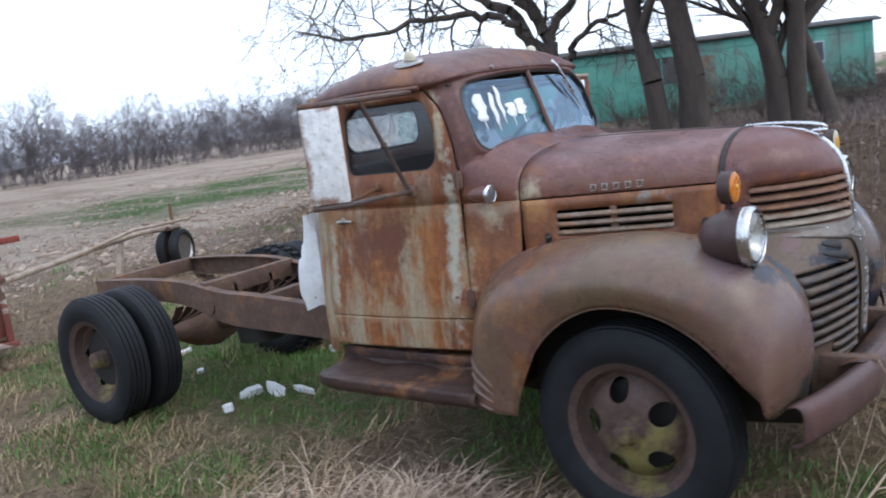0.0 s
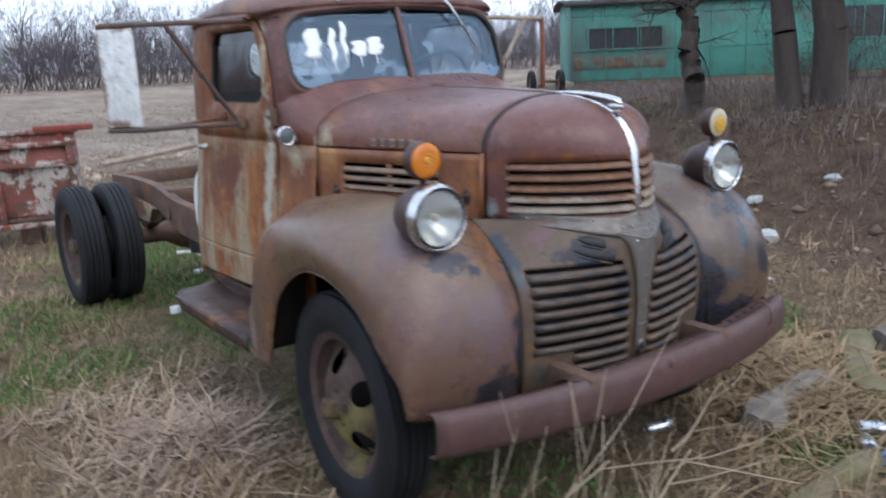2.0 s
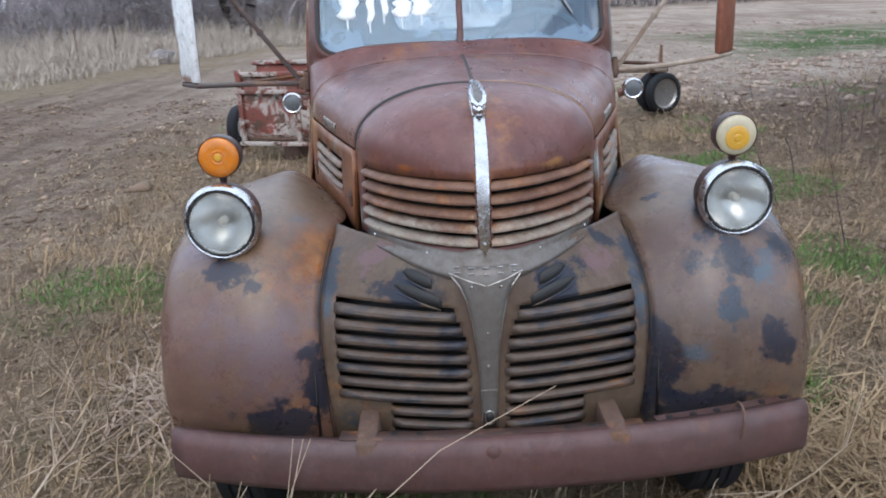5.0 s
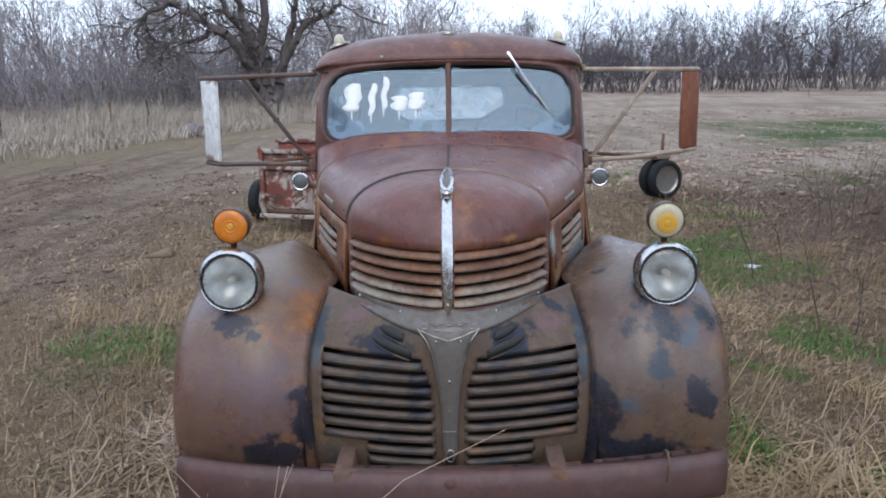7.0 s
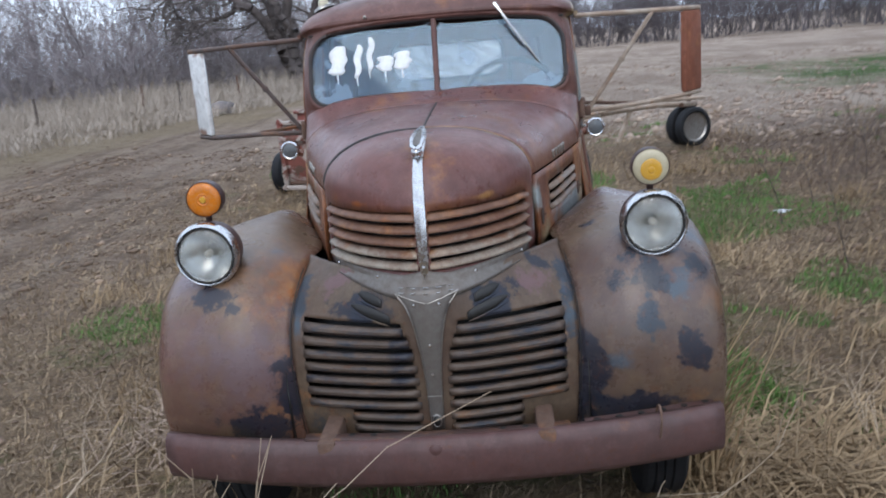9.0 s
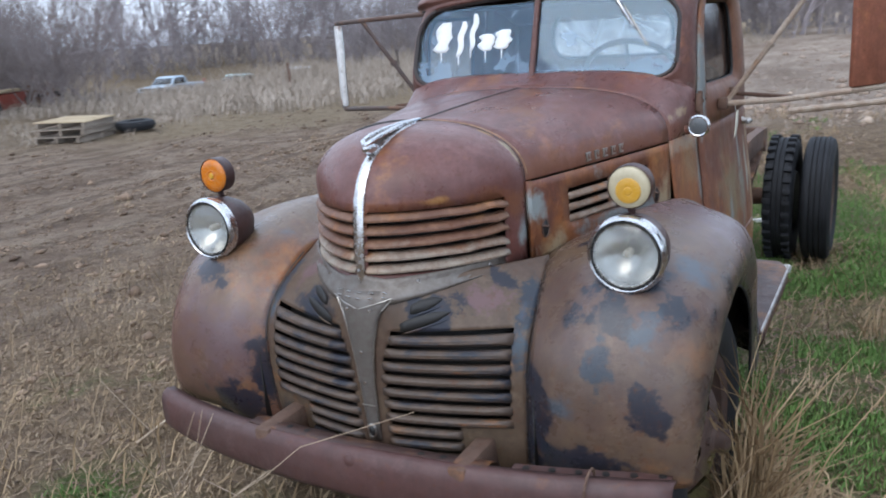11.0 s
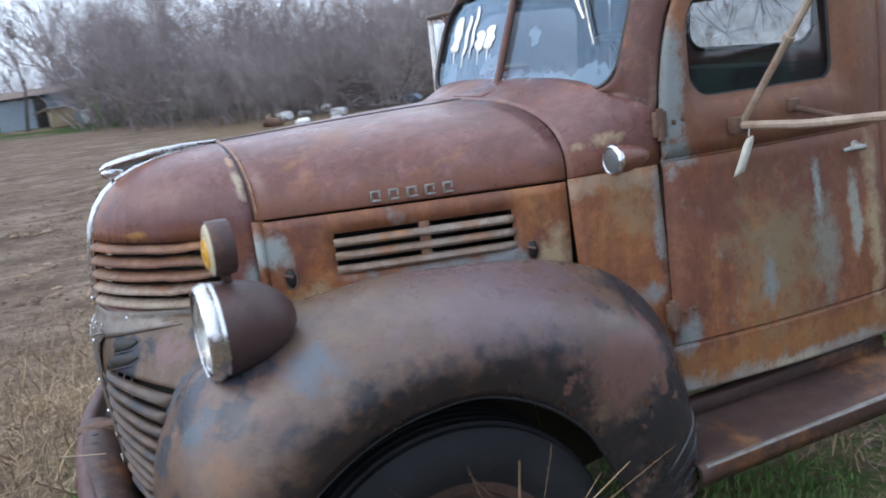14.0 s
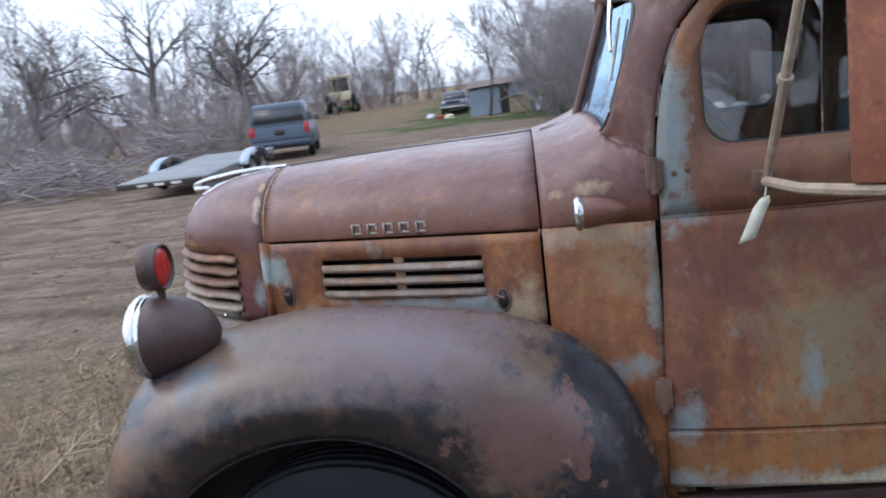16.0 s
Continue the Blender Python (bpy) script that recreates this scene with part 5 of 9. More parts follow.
# clearance lamps on the roof
for x, y, tilt in ((-0.555, 1.13, -0.25), (0.0, 1.10, 0.0), (0.555, 1.13, 0.25)):
    w = spline(ROOF_W, y)
    z = spline(GUTTER, y) + (spline(CROWN, y) - spline(GUTTER, y)) * (1 - (abs(x) / w) ** 2.7) ** (1 / 2.7) - 0.004
    o = Vector((x, y, z))
    bm = fresh()
    add_lathe(bm, [(0.050, 0.0), (0.048, 0.010), (0.036, 0.016), (0.0, 0.018)], o, "z", 1, 22)
    for v in bm.verts:
        v.co.y = y + (v.co.y - y) * 1.7
        v.co.z += -tilt * (v.co.x - x) * 1.2
    base = part("clearance_lamp", bm, dull_chrome, truck, "small roof clearance lamp on an oval base")
    bm = fresh()
    add_lathe(bm, [(0.026, 0.012), (0.027, 0.025), (0.022, 0.045), (0.012, 0.057), (0.0, 0.061)], o, "z", 1, 16)
    for v in bm.verts:
        v.co.y = y - 0.01 + (v.co.y - y) * 1.25
    part("lens", bm, cream_lens if x else dull_chrome, base, "cream lens")

# inside of the cab
bm = fresh()
add_box(bm, (0, 1.30, 0.72), (1.2, 1.02, 0.03), 0.005)
add_box(bm, (0, 0.80, 1.05), (1.16, 0.03, 0.65), 0.005)
part("cab_floor", bm, inside, truck, "dark cab floor and firewall")
bm = fresh()
add_box(bm, (0, 0.86, 1.40), (1.20, 0.12, 0.20), 0.04)
dash = part("dashboard", bm, inside, truck)
bm = fresh()
add_box(bm, (0, 1.48, 1.00), (1.14, 0.50, 0.18), 0.05)
bench = part("bench_seat", bm, seat_cloth, truck, "dark worn bench seat")
bm = fresh()
add_box(bm, (0, 1.74, 1.30), (1.14, 0.14, 0.50), 0.06, Matrix.Rotation(-0.12, 3, "X"))
part("seat_back", bm, seat_cloth, bench)
bm = fresh()
C, t = Vector((0.34, 1.06, 1.54)), Matrix.Rotation(radians(-52), 3, "X")
add_tube(bm, [C + t @ Vector((0.215 * math.cos(g), 0.215 * math.sin(g), 0)) for g in np.linspace(0, 2 * math.pi, 37)], 0.013, 8, False)
for g in (0.5, 2.64, -1.57):
    add_tube(bm, [C + t @ Vector((0.03 * math.cos(g), 0.03 * math.sin(g), -0.03)), C + t @ Vector((0.205 * math.cos(g), 0.205 * math.sin(g), 0))], 0.008, 6)
add_tube(bm, [C + t @ Vector((0, 0, -0.02)), C + t @ Vector((0, 0, -0.5))], 0.02, 8)
part("steering_wheel", bm, inside, truck, "dark thin-rimmed steering wheel")
bm = fresh()
add_box(bm, (0, 1.3, 1.89), (1.2, 0.85, 0.01), 0.003)
part("headliner", bm, inside, truck)

# mirrors on tube frames
for side in (1, -1):
    paint, arm = (mirror_red, arm_paint) if side > 0 else (mirror_white, arm_dark)
    bm = fresh()
    if side > 0:
        a, b = Vector((1.195, 1.115, 1.665)), Vector((1.312, 1.275, 1.665))
        z0, z1 = 1.475, 1.865
    else:
        a, b = Vector((-1.283, 1.165, 1.655)), Vector((-1.178, 1.035, 1.655))
        z0, z1 = 1.450, 1.860
    d = (b - a)
    length, ang = d.length, math.atan2(d.y, d.x)
    add_box(bm, ((a.x + b.x) / 2, (a.y + b.y) / 2, (z0 + z1) / 2), (length, 0.028, z1 - z0), 0.010, Matrix.Rotation(ang, 3, "Z"))
    mirror = part("mirror_head", bm, paint, truck, "tall rusty red-brown mirror back" if side > 0 else "tall flaking white mirror back")
    n = Vector((-math.sin(ang), math.cos(ang), 0))
    bm = fresh()
    add_box(bm, (a + b) / 2 + n * 0.016 + Vector((0, 0, (z0 + z1) / 2 - 1.66)), (length - 0.02, 0.003, z1 - z0 - 0.03), 0.001, Matrix.Rotation(ang, 3, "Z"))
    part("mirror_glass", bm, reflector, mirror)
    near = a if side > 0 else b
    far = b if side > 0 else a
    top_in = Vector((side * 0.665, 1.05, 1.885))
    low_in = Vector((side * 0.70, 1.09, 1.425))
    bm = fresh()
    add_tube(bm, [top_in, Vector((near.x, near.y, z1 + 0.012)), Vector((far.x, far.y, z1 + 0.012))], 0.012, 8)
    part("upper_arm", bm, arm, mirror)
    bm = fresh()
    add_tube(bm, [low_in + Vector((side * 0.03, 0, 0.0)), Vector((lerp(low_in.x, near.x, 0.5), lerp(1.09, near.y, 0.5), 1.435)), Vector((near.x, near.y, z0 - 0.012)), Vector((far.x, far.y, z0 - 0.012))], 0.012, 8)
    part("lower_arm", bm, arm, mirror)
    bm = fresh()
    p0, p1 = low_in + Vector((side * 0.03, 0.005, 0.012)), Vector((lerp(top_in.x, near.x, 0.72), lerp(1.05, near.y, 0.72), z1 + 0.008))
    add_tube(bm, [p0, p1], 0.011, 8)
    add_tube(bm, [p0.lerp(p1, 0.5), p0.lerp(p1, 0.53)], 0.017, 8)
    part("brace", bm, arm, mirror)
    bm = fresh()
    add_box(bm, low_in + Vector((side * 0.012, 0, 0)), (0.04, 0.05, 0.05), 0.008)
    add_box(bm, low_in + Vector((side * 0.012, 0.22, 0.03)), (0.035, 0.04, 0.04), 0.008)
    add_tube(bm, [low_in + Vector((side * 0.03, 0.22, 0.02)), Vector((lerp(low_in.x, near.x, 0.6), 1.22, 1.43))], 0.009, 8)
    part("arm_bracket", bm, frame_rust, mirror)
    if side > 0:
        bm = fresh()
        rows = []
        for k in range(7):
            f = k / 6
            p = low_in + Vector((0.070, -0.015 - 0.045 * f, -0.030 - 0.100 * f))
            w = 0.010 if k == 0 else 0.019
            rows.append([p + Vector((0.002 * math.sin(f * 3), -w, -w * 0.35)), p + Vector((0.004 + 0.002 * math.sin(f * 3), w, w * 0.35))])
        add_grid(bm, rows)
        part("paper_tag", bm, tag_card, mirror, "pale card tag hanging from the bracket", thick=0.0015)
        bm = fresh()
        add_tube(bm, [low_in + Vector((0.06, -0.005, 0.0)), low_in + Vector((0.065, -0.012, -0.03))], 0.002, 5)
        part("tag_wire", bm, dull_chrome, mirror)

# ---- running boards, frame, axles, wheels, bumper ----
for side in (1, -1):
    bm = fresh()
    rows, up = [], 0.03 if side > 0 else 0.0
    for k in range(15):
        y = lerp(0.70, 1.73, k / 14)
        w = 0.945 if k < 12 else lerp(0.945, 0.90, ((k - 11) / 3) ** 2)
        sag = 0.012 * math.sin(k * 1.1) * (1 if side < 0 else 0.3)
        rows.append([Vector((side * x, y, z + up)) for x, z in ((0.69, 0.60 - up), (0.70, 0.545 + sag), (0.76, 0.530 + sag), (0.86, 0.528), (w - 0.02, 0.527), (w, 0.518), (w + 0.002, 0.495), (w - 0.008, 0.465))])
    add_grid(bm, rows)
    board = part("running_board", bm, board_rust, truck, "dented rusty running board", thick=0.006, angle=30)
    bm = fresh()
    add_tube(bm, [(side * 0.938, y, 0.522 + up) for y in np.linspace(0.72, 1.66, 6)], 0.007, 6)
    part("edge_strip", bm, dull_chrome if side > 0 else board_rust, board)
    for y in (0.95, 1.45):
        bm = fresh()
        add_box(bm, (side * 0.66, y, 0.50), (0.42, 0.05, 0.04), 0.006)
        part("board_bracket", bm, frame_rust, board)

for side in (1, -1):
    bm = fresh()
    top = [(-0.62, 0.62), (-0.2, 0.64), (0.4, 0.66), (1.2, 0.70), (2.1, 0.745), (2.8, 0.79), (3.1, 0.80), (3.5, 0.86), (4.0, 0.87), (4.62, 0.85)]
    hgt = [(-0.62, 0.10), (0.0, 0.13), (1.2, 0.19), (2.1, 0.20), (2.9, 0.22), (3.15, 0.20), (3.5, 0.16), (4.62, 0.14)]
    rows = []
    for y in np.linspace(-0.62, 4.62, 40):
        zt, h = spline(top, y), spline(hgt, y)
        xo = side * lerp(0.36, 0.44, min(1, max(0, (y + 0.2) / 1.2)))
        xi = xo - side * 0.07
        rows.append([Vector(p) for p in ((xi, y, zt), (xo, y, zt), (xo, y, zt - h), (xi, y, zt - h), (xi, y, zt - h + 0.008), (xo - side * 0.008, y, zt - h + 0.008), (xo - side * 0.008, y, zt - 0.008), (xi, y, zt - 0.008))])
    vs = add_grid(bm, rows, close_v=True)
    bm.faces.new(vs[0])
    bm.faces.new(vs[-1])
    part("frame_rail", bm, frame_rust, truck, "rusted channel frame rail", angle=30)
    bm = fresh()
    for k in range(4):
        w = 0.62 - 0.13 * k
        add_grid(bm, [[Vector((side * 0.40 + dx, 3.87 + u * w, 0.56 + 0.16 * u * u - 0.016 * k + dz)) for dx, dz in ((-0.035, 0), (0.035, 0), (0.035, -0.012), (-0.035, -0.012), (-0.035, 0))] for u in np.linspace(-1, 1, 13)])
    add_tube(bm, [(side * 0.40, 3.22, 0.70), (side * 0.45, 3.22, 0.70)], 0.05, 12)
    add_tube(bm, [(side * 0.40, 4.50, 0.72), (side * 0.45, 4.50, 0.72)], 0.05, 12)
    part("leaf_spring", bm, frame_rust, truck, "rusted leaf spring pack")
    bm = fresh()
    for k in range(3):
        w = 0.48 - 0.12 * k
        add_grid(bm, [[Vector((side * 0.38 + dx, u * w, 0.44 + 0.10 * u * u - 0.012 * k + dz)) for dx, dz in ((-0.03, 0), (0.03, 0), (0.03, -0.010), (-0.03, -0.010), (-0.03, 0))] for u in np.linspace(-1, 1, 11)])
    part("front_spring", bm, frame_rust, truck)
for y, z, h in ((4.58, 0.80, 0.11), (3.32, 0.79, 0.12), (2.72, 0.72, 0.13), (2.2, 0.66, 0.10)):
    bm = fresh()
    add_box(bm, (0, y, z), (0.80, 0.07, h), 0.008)
    if y == 3.32:
        for x in (-0.16, 0.16):
            add_box(bm, (x, y - 0.02, z - 0.10), (0.03, 0.03, 0.22), 0.004)
    part("cross_member", bm, frame_rust, truck)
bm = fresh()
add_tube(bm, [(0.08, 2.75, 0.70), (-0.30, 2.25, 0.72)], 0.035, 8)
part("frame_strut", bm, frame_rust, truck)
bm = fresh()
add_tube(bm, [(-0.72, 3.87, 0.44), (-0.3, 3.87, 0.44), (-0.17, 3.87, 0.44), (0, 3.87, 0.45), (0.17, 3.87, 0.44), (0.3, 3.87, 0.44), (0.72, 3.87, 0.44)], [0.06, 0.065, 0.14, 0.19, 0.14, 0.065, 0.06], 18)
add_tube(bm, [(0, 3.75, 0.46), (0, 2.9, 0.52), (0, 1.6, 0.56)], [0.07, 0.04, 0.04], 10)
part("rear_axle", bm, frame_rust, truck, "rusted rear axle with a round differential")
bm = fresh()
add_tube(bm, [(-0.76, 0, 0.43), (-0.5, 0, 0.36), (0.5, 0, 0.36), (0.76, 0, 0.43)], 0.035, 10)
part("front_axle", bm, frame_rust, truck)
bm = fresh()
add_lathe(bm, [(0, 0), (0.16, 0.02), (0.17, 0.2), (0.12, 0.24), (0, 0.25)], (-0.22, 3.0, 0.42), "z", 1, 20)
part("brake_drum", bm, black, truck, "dark drum under the frame")


def tyre_mesh(radius, rim, width, lugs=0):
    bm = fresh()
    h, m = width / 2, (radius + rim) / 2
    prof = [(rim, -h * 0.62), (rim + 0.01, -h * 0.78), (m - 0.03, -h * 0.98), (m + 0.01, -h), (radius - 0.035, -h * 0.93), (radius - 0.010, -h * 0.80)]
    for g in (-0.5, -0.16, 0.16, 0.5):
        prof += [(radius, h * (g - 0.13)), (radius, h * (g + 0.10)), (radius - 0.009, h * (g + 0.115)), (radius - 0.009, h * (g + 0.155))]
    prof += [(radius - 0.010, h * 0.80), (radius - 0.035, h * 0.93), (m + 0.01, h), (m - 0.03, h * 0.98), (rim + 0.01, h * 0.78), (rim, h * 0.62)]
    add_lathe(bm, prof, (0, 0, 0), "x", 1, 56)
    for k in range(lugs):
        g = 2 * math.pi * k / lugs
        for s in (-1, 1):
            t = Matrix.Rotation(g + (0.04 if s > 0 else 0), 3, "X")
            add_box(bm, t @ Vector((s * h * 0.62, 0, radius + 0.006)), (h * 0.55, 0.035, 0.03), 0.004, t)
    return mesh_of("tyre", bm, rubber, angle=28)


def punched(bm, holes, r, axis_x):
    """Opens round holes in a disc that lies across x."""
    gone = [f for f in bm.faces if any((Vector((0, f.calc_center_median().y, f.calc_center_median().z)) - Vector((0, *h))).length < r for h in holes)]
    bmesh.ops.delete(bm, geom=gone, context="FACES")
    for v in bm.verts:
        if v.is_boundary:
            for h in holes:
                d = Vector((v.co.y - h[0], v.co.z - h[1]))
                if d.length < r * 1.45:
                    d.normalize()
                    v.co.y, v.co.z = h[0] + d.x * r, h[1] + d.y * r


def rim_mesh(rim, dish, width):
    """A disc wheel: dish is how far its middle stands out."""
    bm = fresh()
    h = width / 2
    prof = [(0.0, dish + 0.01), (0.055, dish + 0.008), (0.075, dish)]
    prof += [(lerp(0.085, rim - 0.06, k / 12), dish - (dish - h * 0.1) * (k / 12) ** 2.2) for k in range(13)]
    prof += [(rim - 0.045, h * 0.12), (rim - 0.03, h * 0.35), (rim - 0.026, h * 0.62), (rim - 0.006, h * 0.72), (rim + 0.012, h * 0.80), (rim + 0.014, h * 0.70)]
    add_lathe(bm, prof, (0, 0, 0), "x", 1, 90)
    hr = 0.165
    punched(bm, [(hr * math.cos(radians(a)), hr * math.sin(radians(a))) for a in (30, 102, 174, 246, 318)], 0.046, 0)
    return mesh_of("rim", bm, wheel_rust, angle=40)


front_tyre, rear_tyre, lug_tyre = tyre_mesh(0.432, 0.272, 0.19), tyre_mesh(0.440, 0.275, 0.20), tyre_mesh(0.435, 0.275, 0.20, 34)
front_rim, rear_rim = rim_mesh(0.275, 0.085, 0.19), rim_mesh(0.275, -0.06, 0.20)


def hub_mesh(length, r):
    bm = fresh()
    add_lathe(bm, [(r * 1.35, 0), (r * 1.3, length * 0.25), (r, length * 0.4), (r * 0.95, length * 0.85), (r * 0.5, length), (0, length)], (0, 0, 0), "x", 1, 24)
    for k in range(5):
        g = 2 * math.pi * k / 5 + 0.3
        add_lathe(bm, [(0.013, 0), (0.013, 0.022), (0, 0.024)], (0, r * 1.6 * math.cos(g), r * 1.6 * math.sin(g)), "x", 1, 6)
    return mesh_of("hub", bm, wheel_rust)


front_hub, rear_hub = hub_mesh(0.075, 0.042), hub_mesh(0.16, 0.06)


def drum_mesh():
    bm = fresh()
    add_lathe(bm, [(0.0, -0.05), (0.19, -0.05), (0.20, 0.0), (0.19, 0.03), (0, 0.03)], (0, 0, 0), "x", 1, 30)
    return mesh_of("brake_drum", bm, black)


drum = drum_mesh()


def wheel(x, y, z, face, tyre, rim, hub, hub_at, steer=0.0):
    """face: +1 looks to +x."""
    e = new("wheel")
    e.parent = truck
    e.matrix_basis = pose(x, y, z, 0, 0, (0 if face > 0 else 180) + steer)
    for name, me, off in (("tyre", tyre, 0), ("rim", rim, 0), ("hub", hub, hub_at), ("drum", drum, -0.04)):
        if me is None:
            continue
        o = new(name, me)
        o.parent = e
        o.matrix_basis = pose(off, 0, 0, random.Random(x * 9 + y).uniform(0, 0) if name != "rim" else 0)
    return e


wheel(-0.800, 0.0, 0.43, -1, front_tyre, front_rim, front_hub, 0.075, -3)
wheel(0.800, 0.0, 0.43, 1, front_tyre, front_rim, front_hub, 0.075, -3)
for side in (1, -1):
    wheel(side * 0.66, 3.87, 0.437, -side, lug_tyre if side > 0 else rear_tyre, rear_rim, None, 0)
    wheel(side * 0.905, 3.87, 0.437, side, rear_tyre, rear_rim, rear_hub, -0.07)

# bumper: a bowed pressed plate
def bump_y(x):
    return -0.815 + 0.145 * (abs(x) / 0.91) ** 2.2


bm = fresh()
rows = []
for k in range(41):
    x = lerp(-0.912, 0.912, k / 40)
    y = bump_y(x)
    sag = 0.006 * math.sin(x * 3 + 1)
    rows.append([Vector((x, y + 0.045, 0.620 + sag)), Vector((x, y + 0.012, 0.627 + sag)), Vector((x, y - 0.004, 0.617 + sag)), Vector((x, y - 0.012, 0.59)), Vector((x, y - 0.013, 0.55)), Vector((x, y - 0.010, 0.50)), Vector((x, y + 0.004, 0.478)), Vector((x, y + 0.035, 0.472))])
add_grid(bm, rows)
part("bumper", bm, bumper_rust, truck, "heavy bowed rusty bumper", thick=0.008, angle=50)
for side in (1, -1):
    bm = fresh()
    add_box(bm, (side * 0.345, -0.68, 0.585), (0.06, 0.26, 0.10), 0.012)
    part("bumper_iron", bm, frame_rust, truck)
bm = fresh()
rows = []
for x in np.linspace(-0.42, 0.42, 9):
    rows.append([Vector((x, bump_y(x) + 0.012, 0.632)), Vector((x, bump_y(x) + 0.06, 0.628)), Vector((x, bump_y(x) + 0.10, 0.610)), Vector((x, -0.665, 0.575))])
add_grid(bm, rows)
pan = part("gravel_pan", bm, board_rust, truck, "rusted pan between bumper and grille", thick=0.005)
for x in (-0.33, -0.27, -0.2, 0.21, 0.28, 0.34):
    bm = fresh()
    add_lathe(bm, [(0.010, 0), (0.010, 0.004), (0, 0.005)], (x, bump_y(x) + 0.05, 0.629), "z", 1, 8)
    part("bolt", bm, black, pan)
bm = fresh()
add_lathe(bm, [(0.022, 0), (0.022, 0.012), (0.012, 0.018), (0, 0.019)], (0.0, -0.815, 0.600), "y", -1, 12)
part("bumper_bolt", bm, bumper_rust, truck)
bm = fresh()
rows = [[Vector((x, bump_y(x) + dy, 0.634 + dz)) for dy, dz in ((0.056, -0.030), (0.056, -0.024), (0.100, -0.024), (0.104, -0.030), (0.104, -0.07))] for x in np.linspace(0.47, 0.895, 12)]
add_grid(bm, rows)
strap = part("bumper_strap", bm, bumper_rust, truck, "rusted flat bar with a row of holes", thick=0.004, angle=30)
# Black discs on the bar imitate the shade in its holes.
for x in np.linspace(0.51, 0.87, 6):
    bm = fresh()
    add_lathe(bm, [(0.011, 0), (0.011, 0.003), (0, 0.0032)], (x, bump_y(x) + 0.079, 0.6115), "z", 1, 10)
    part("bar_hole_shade", bm, black, strap, "black disc standing for the shade in a round hole")
bm = fresh()
add_tube(bm, [Vector((0.70 + 0.004 * math.sin(g), bump_y(0.70) + 0.02 + 0.045 * math.cos(g), 0.60 + 0.055 * math.sin(g))) for g in np.linspace(0, 2 * math.pi, 21)], 0.004, 6, False)
part("wire_tie", bm, frame_rust, strap)

# ---- ground ----
# where the new grass stands thick: place and size
GREEN_PLACES = ((-1.1, 2.3, 0.6), (-0.9, -0.7, 0.45), (-0.1, -0.9, 0.45), (0.9, -0.9, 0.4), (0.2, 3.0, 1.3), (0.6, 5.2, 1.4), (0.2, 0.8, 1.0), (-1.6, -0.6, 0.4), (-2.4, 2.6, 0.5), (-1.1, 3.6, 0.8), (2.6, 5.6, 0.6), (0.9, 1.9, 1.0), (0.9, 3.2, 1.0), (1.15, 1.05, 0.65), (-1.7, 2.4, 0.55), (-0.2, 4.0, 1.2), (2.2, 0.4, 0.35), (1.9, 4.4, 0.8), (2.5, 2.4, 0.4))


def smooth(a, b, x):
    t = min(1.0, max(0.0, (x - a) / (b - a)))
    return t * t * (3 - 2 * t)


def ground_z(x, y):
    d = math.hypot(x, y)
    v = Vector((x, y, 0))
    z = 0.022 * noise.noise(v * 0.8) + 0.014 * noise.noise(v * 2.7) + 0.006 * noise.noise(v * 7)
    if d > 6:
        # ruts of the muddy track on the truck's right-hand side
        rut = smooth(2.5, 5, -x) * (1 - smooth(14, 20, -x))
        z += rut * (0.045 * noise.noise(v * 1.4) + 0.05 * math.sin(1.9 * x + 0.25 * y + 1.2 * noise.noise(v * 0.15)) + 0.06 * noise.noise(v * 0.5))
        z += min(1, (d - 6) / 25) * 0.12 * noise.noise(v * 0.13)
    z += 0.14 * math.exp(-((x - 2.7) ** 2 + (y - 8.7) ** 2) / 2.5)
    z -= 1.4 * math.exp(-((x + 33) ** 2 + (y - 35.5) ** 2) / 90)
    # bank up to the mobile home
    z += 0.95 * smooth(4.3, 7.2, x - 0.6 * max(0, y - 7)) * (1 - smooth(10, 14, y)) * smooth(-6, -2, y) * (1 - smooth(30, 60, x))
    z += 0.65 * smooth(46, 62, -x) * (1 - smooth(140, 170, d))
    return z - 0.01


bm = fresh()
rad = [0.0] + [0.30 * 1.062 ** k for k in range(150)]
rad = [r for r in rad if r < 1000] + [1800]
rows = []
for r in rad:
    rows.append([Vector((r * math.cos(2 * math.pi * k / 180), r * math.sin(2 * math.pi * k / 180), 0)) for k in range(180)])
    for p in rows[-1]:
        p.z = ground_z(p.x, p.y) if r < 190 else 0
add_grid(bm, rows, close_v=True)
m, n, l, p = tree_of("rough_ground")
v = coords(n, l)
sep = n.new("ShaderNodeSeparateXYZ")
l.new(v, sep.inputs[0])
X, Y = sep.outputs["X"], sep.outputs["Y"]


def ramp(value, a, b):
    r = n.new("ShaderNodeMapRange")
    r.interpolation_type = "SMOOTHSTEP"
    l.new(value, r.inputs["Value"])
    r.inputs["From Min"].default_value, r.inputs["From Max"].default_value = a, b
    return r.outputs[0]


def both(*fs):
    out = fs[0]
    for f in fs[1:]:
        out = arith(n, l, "MULTIPLY", out, f)
    return out


wobble = noise_of(n, l, v, 0.35, 6, 0.6, 0.2, 0.8)
xw = arith(n, l, "ADD", X, arith(n, l, "MULTIPLY", arith(n, l, "SUBTRACT", wobble, 0.5), 4.5))
yw = arith(n, l, "ADD", Y, arith(n, l, "MULTIPLY", arith(n, l, "SUBTRACT", noise_of(n, l, v, 0.3, 5, 0.6, 0.2, 0.8), 0.5), 6.0))
fine = noise_of(n, l, v, 38.0, 8, 0.75, 0.38, 0.62)
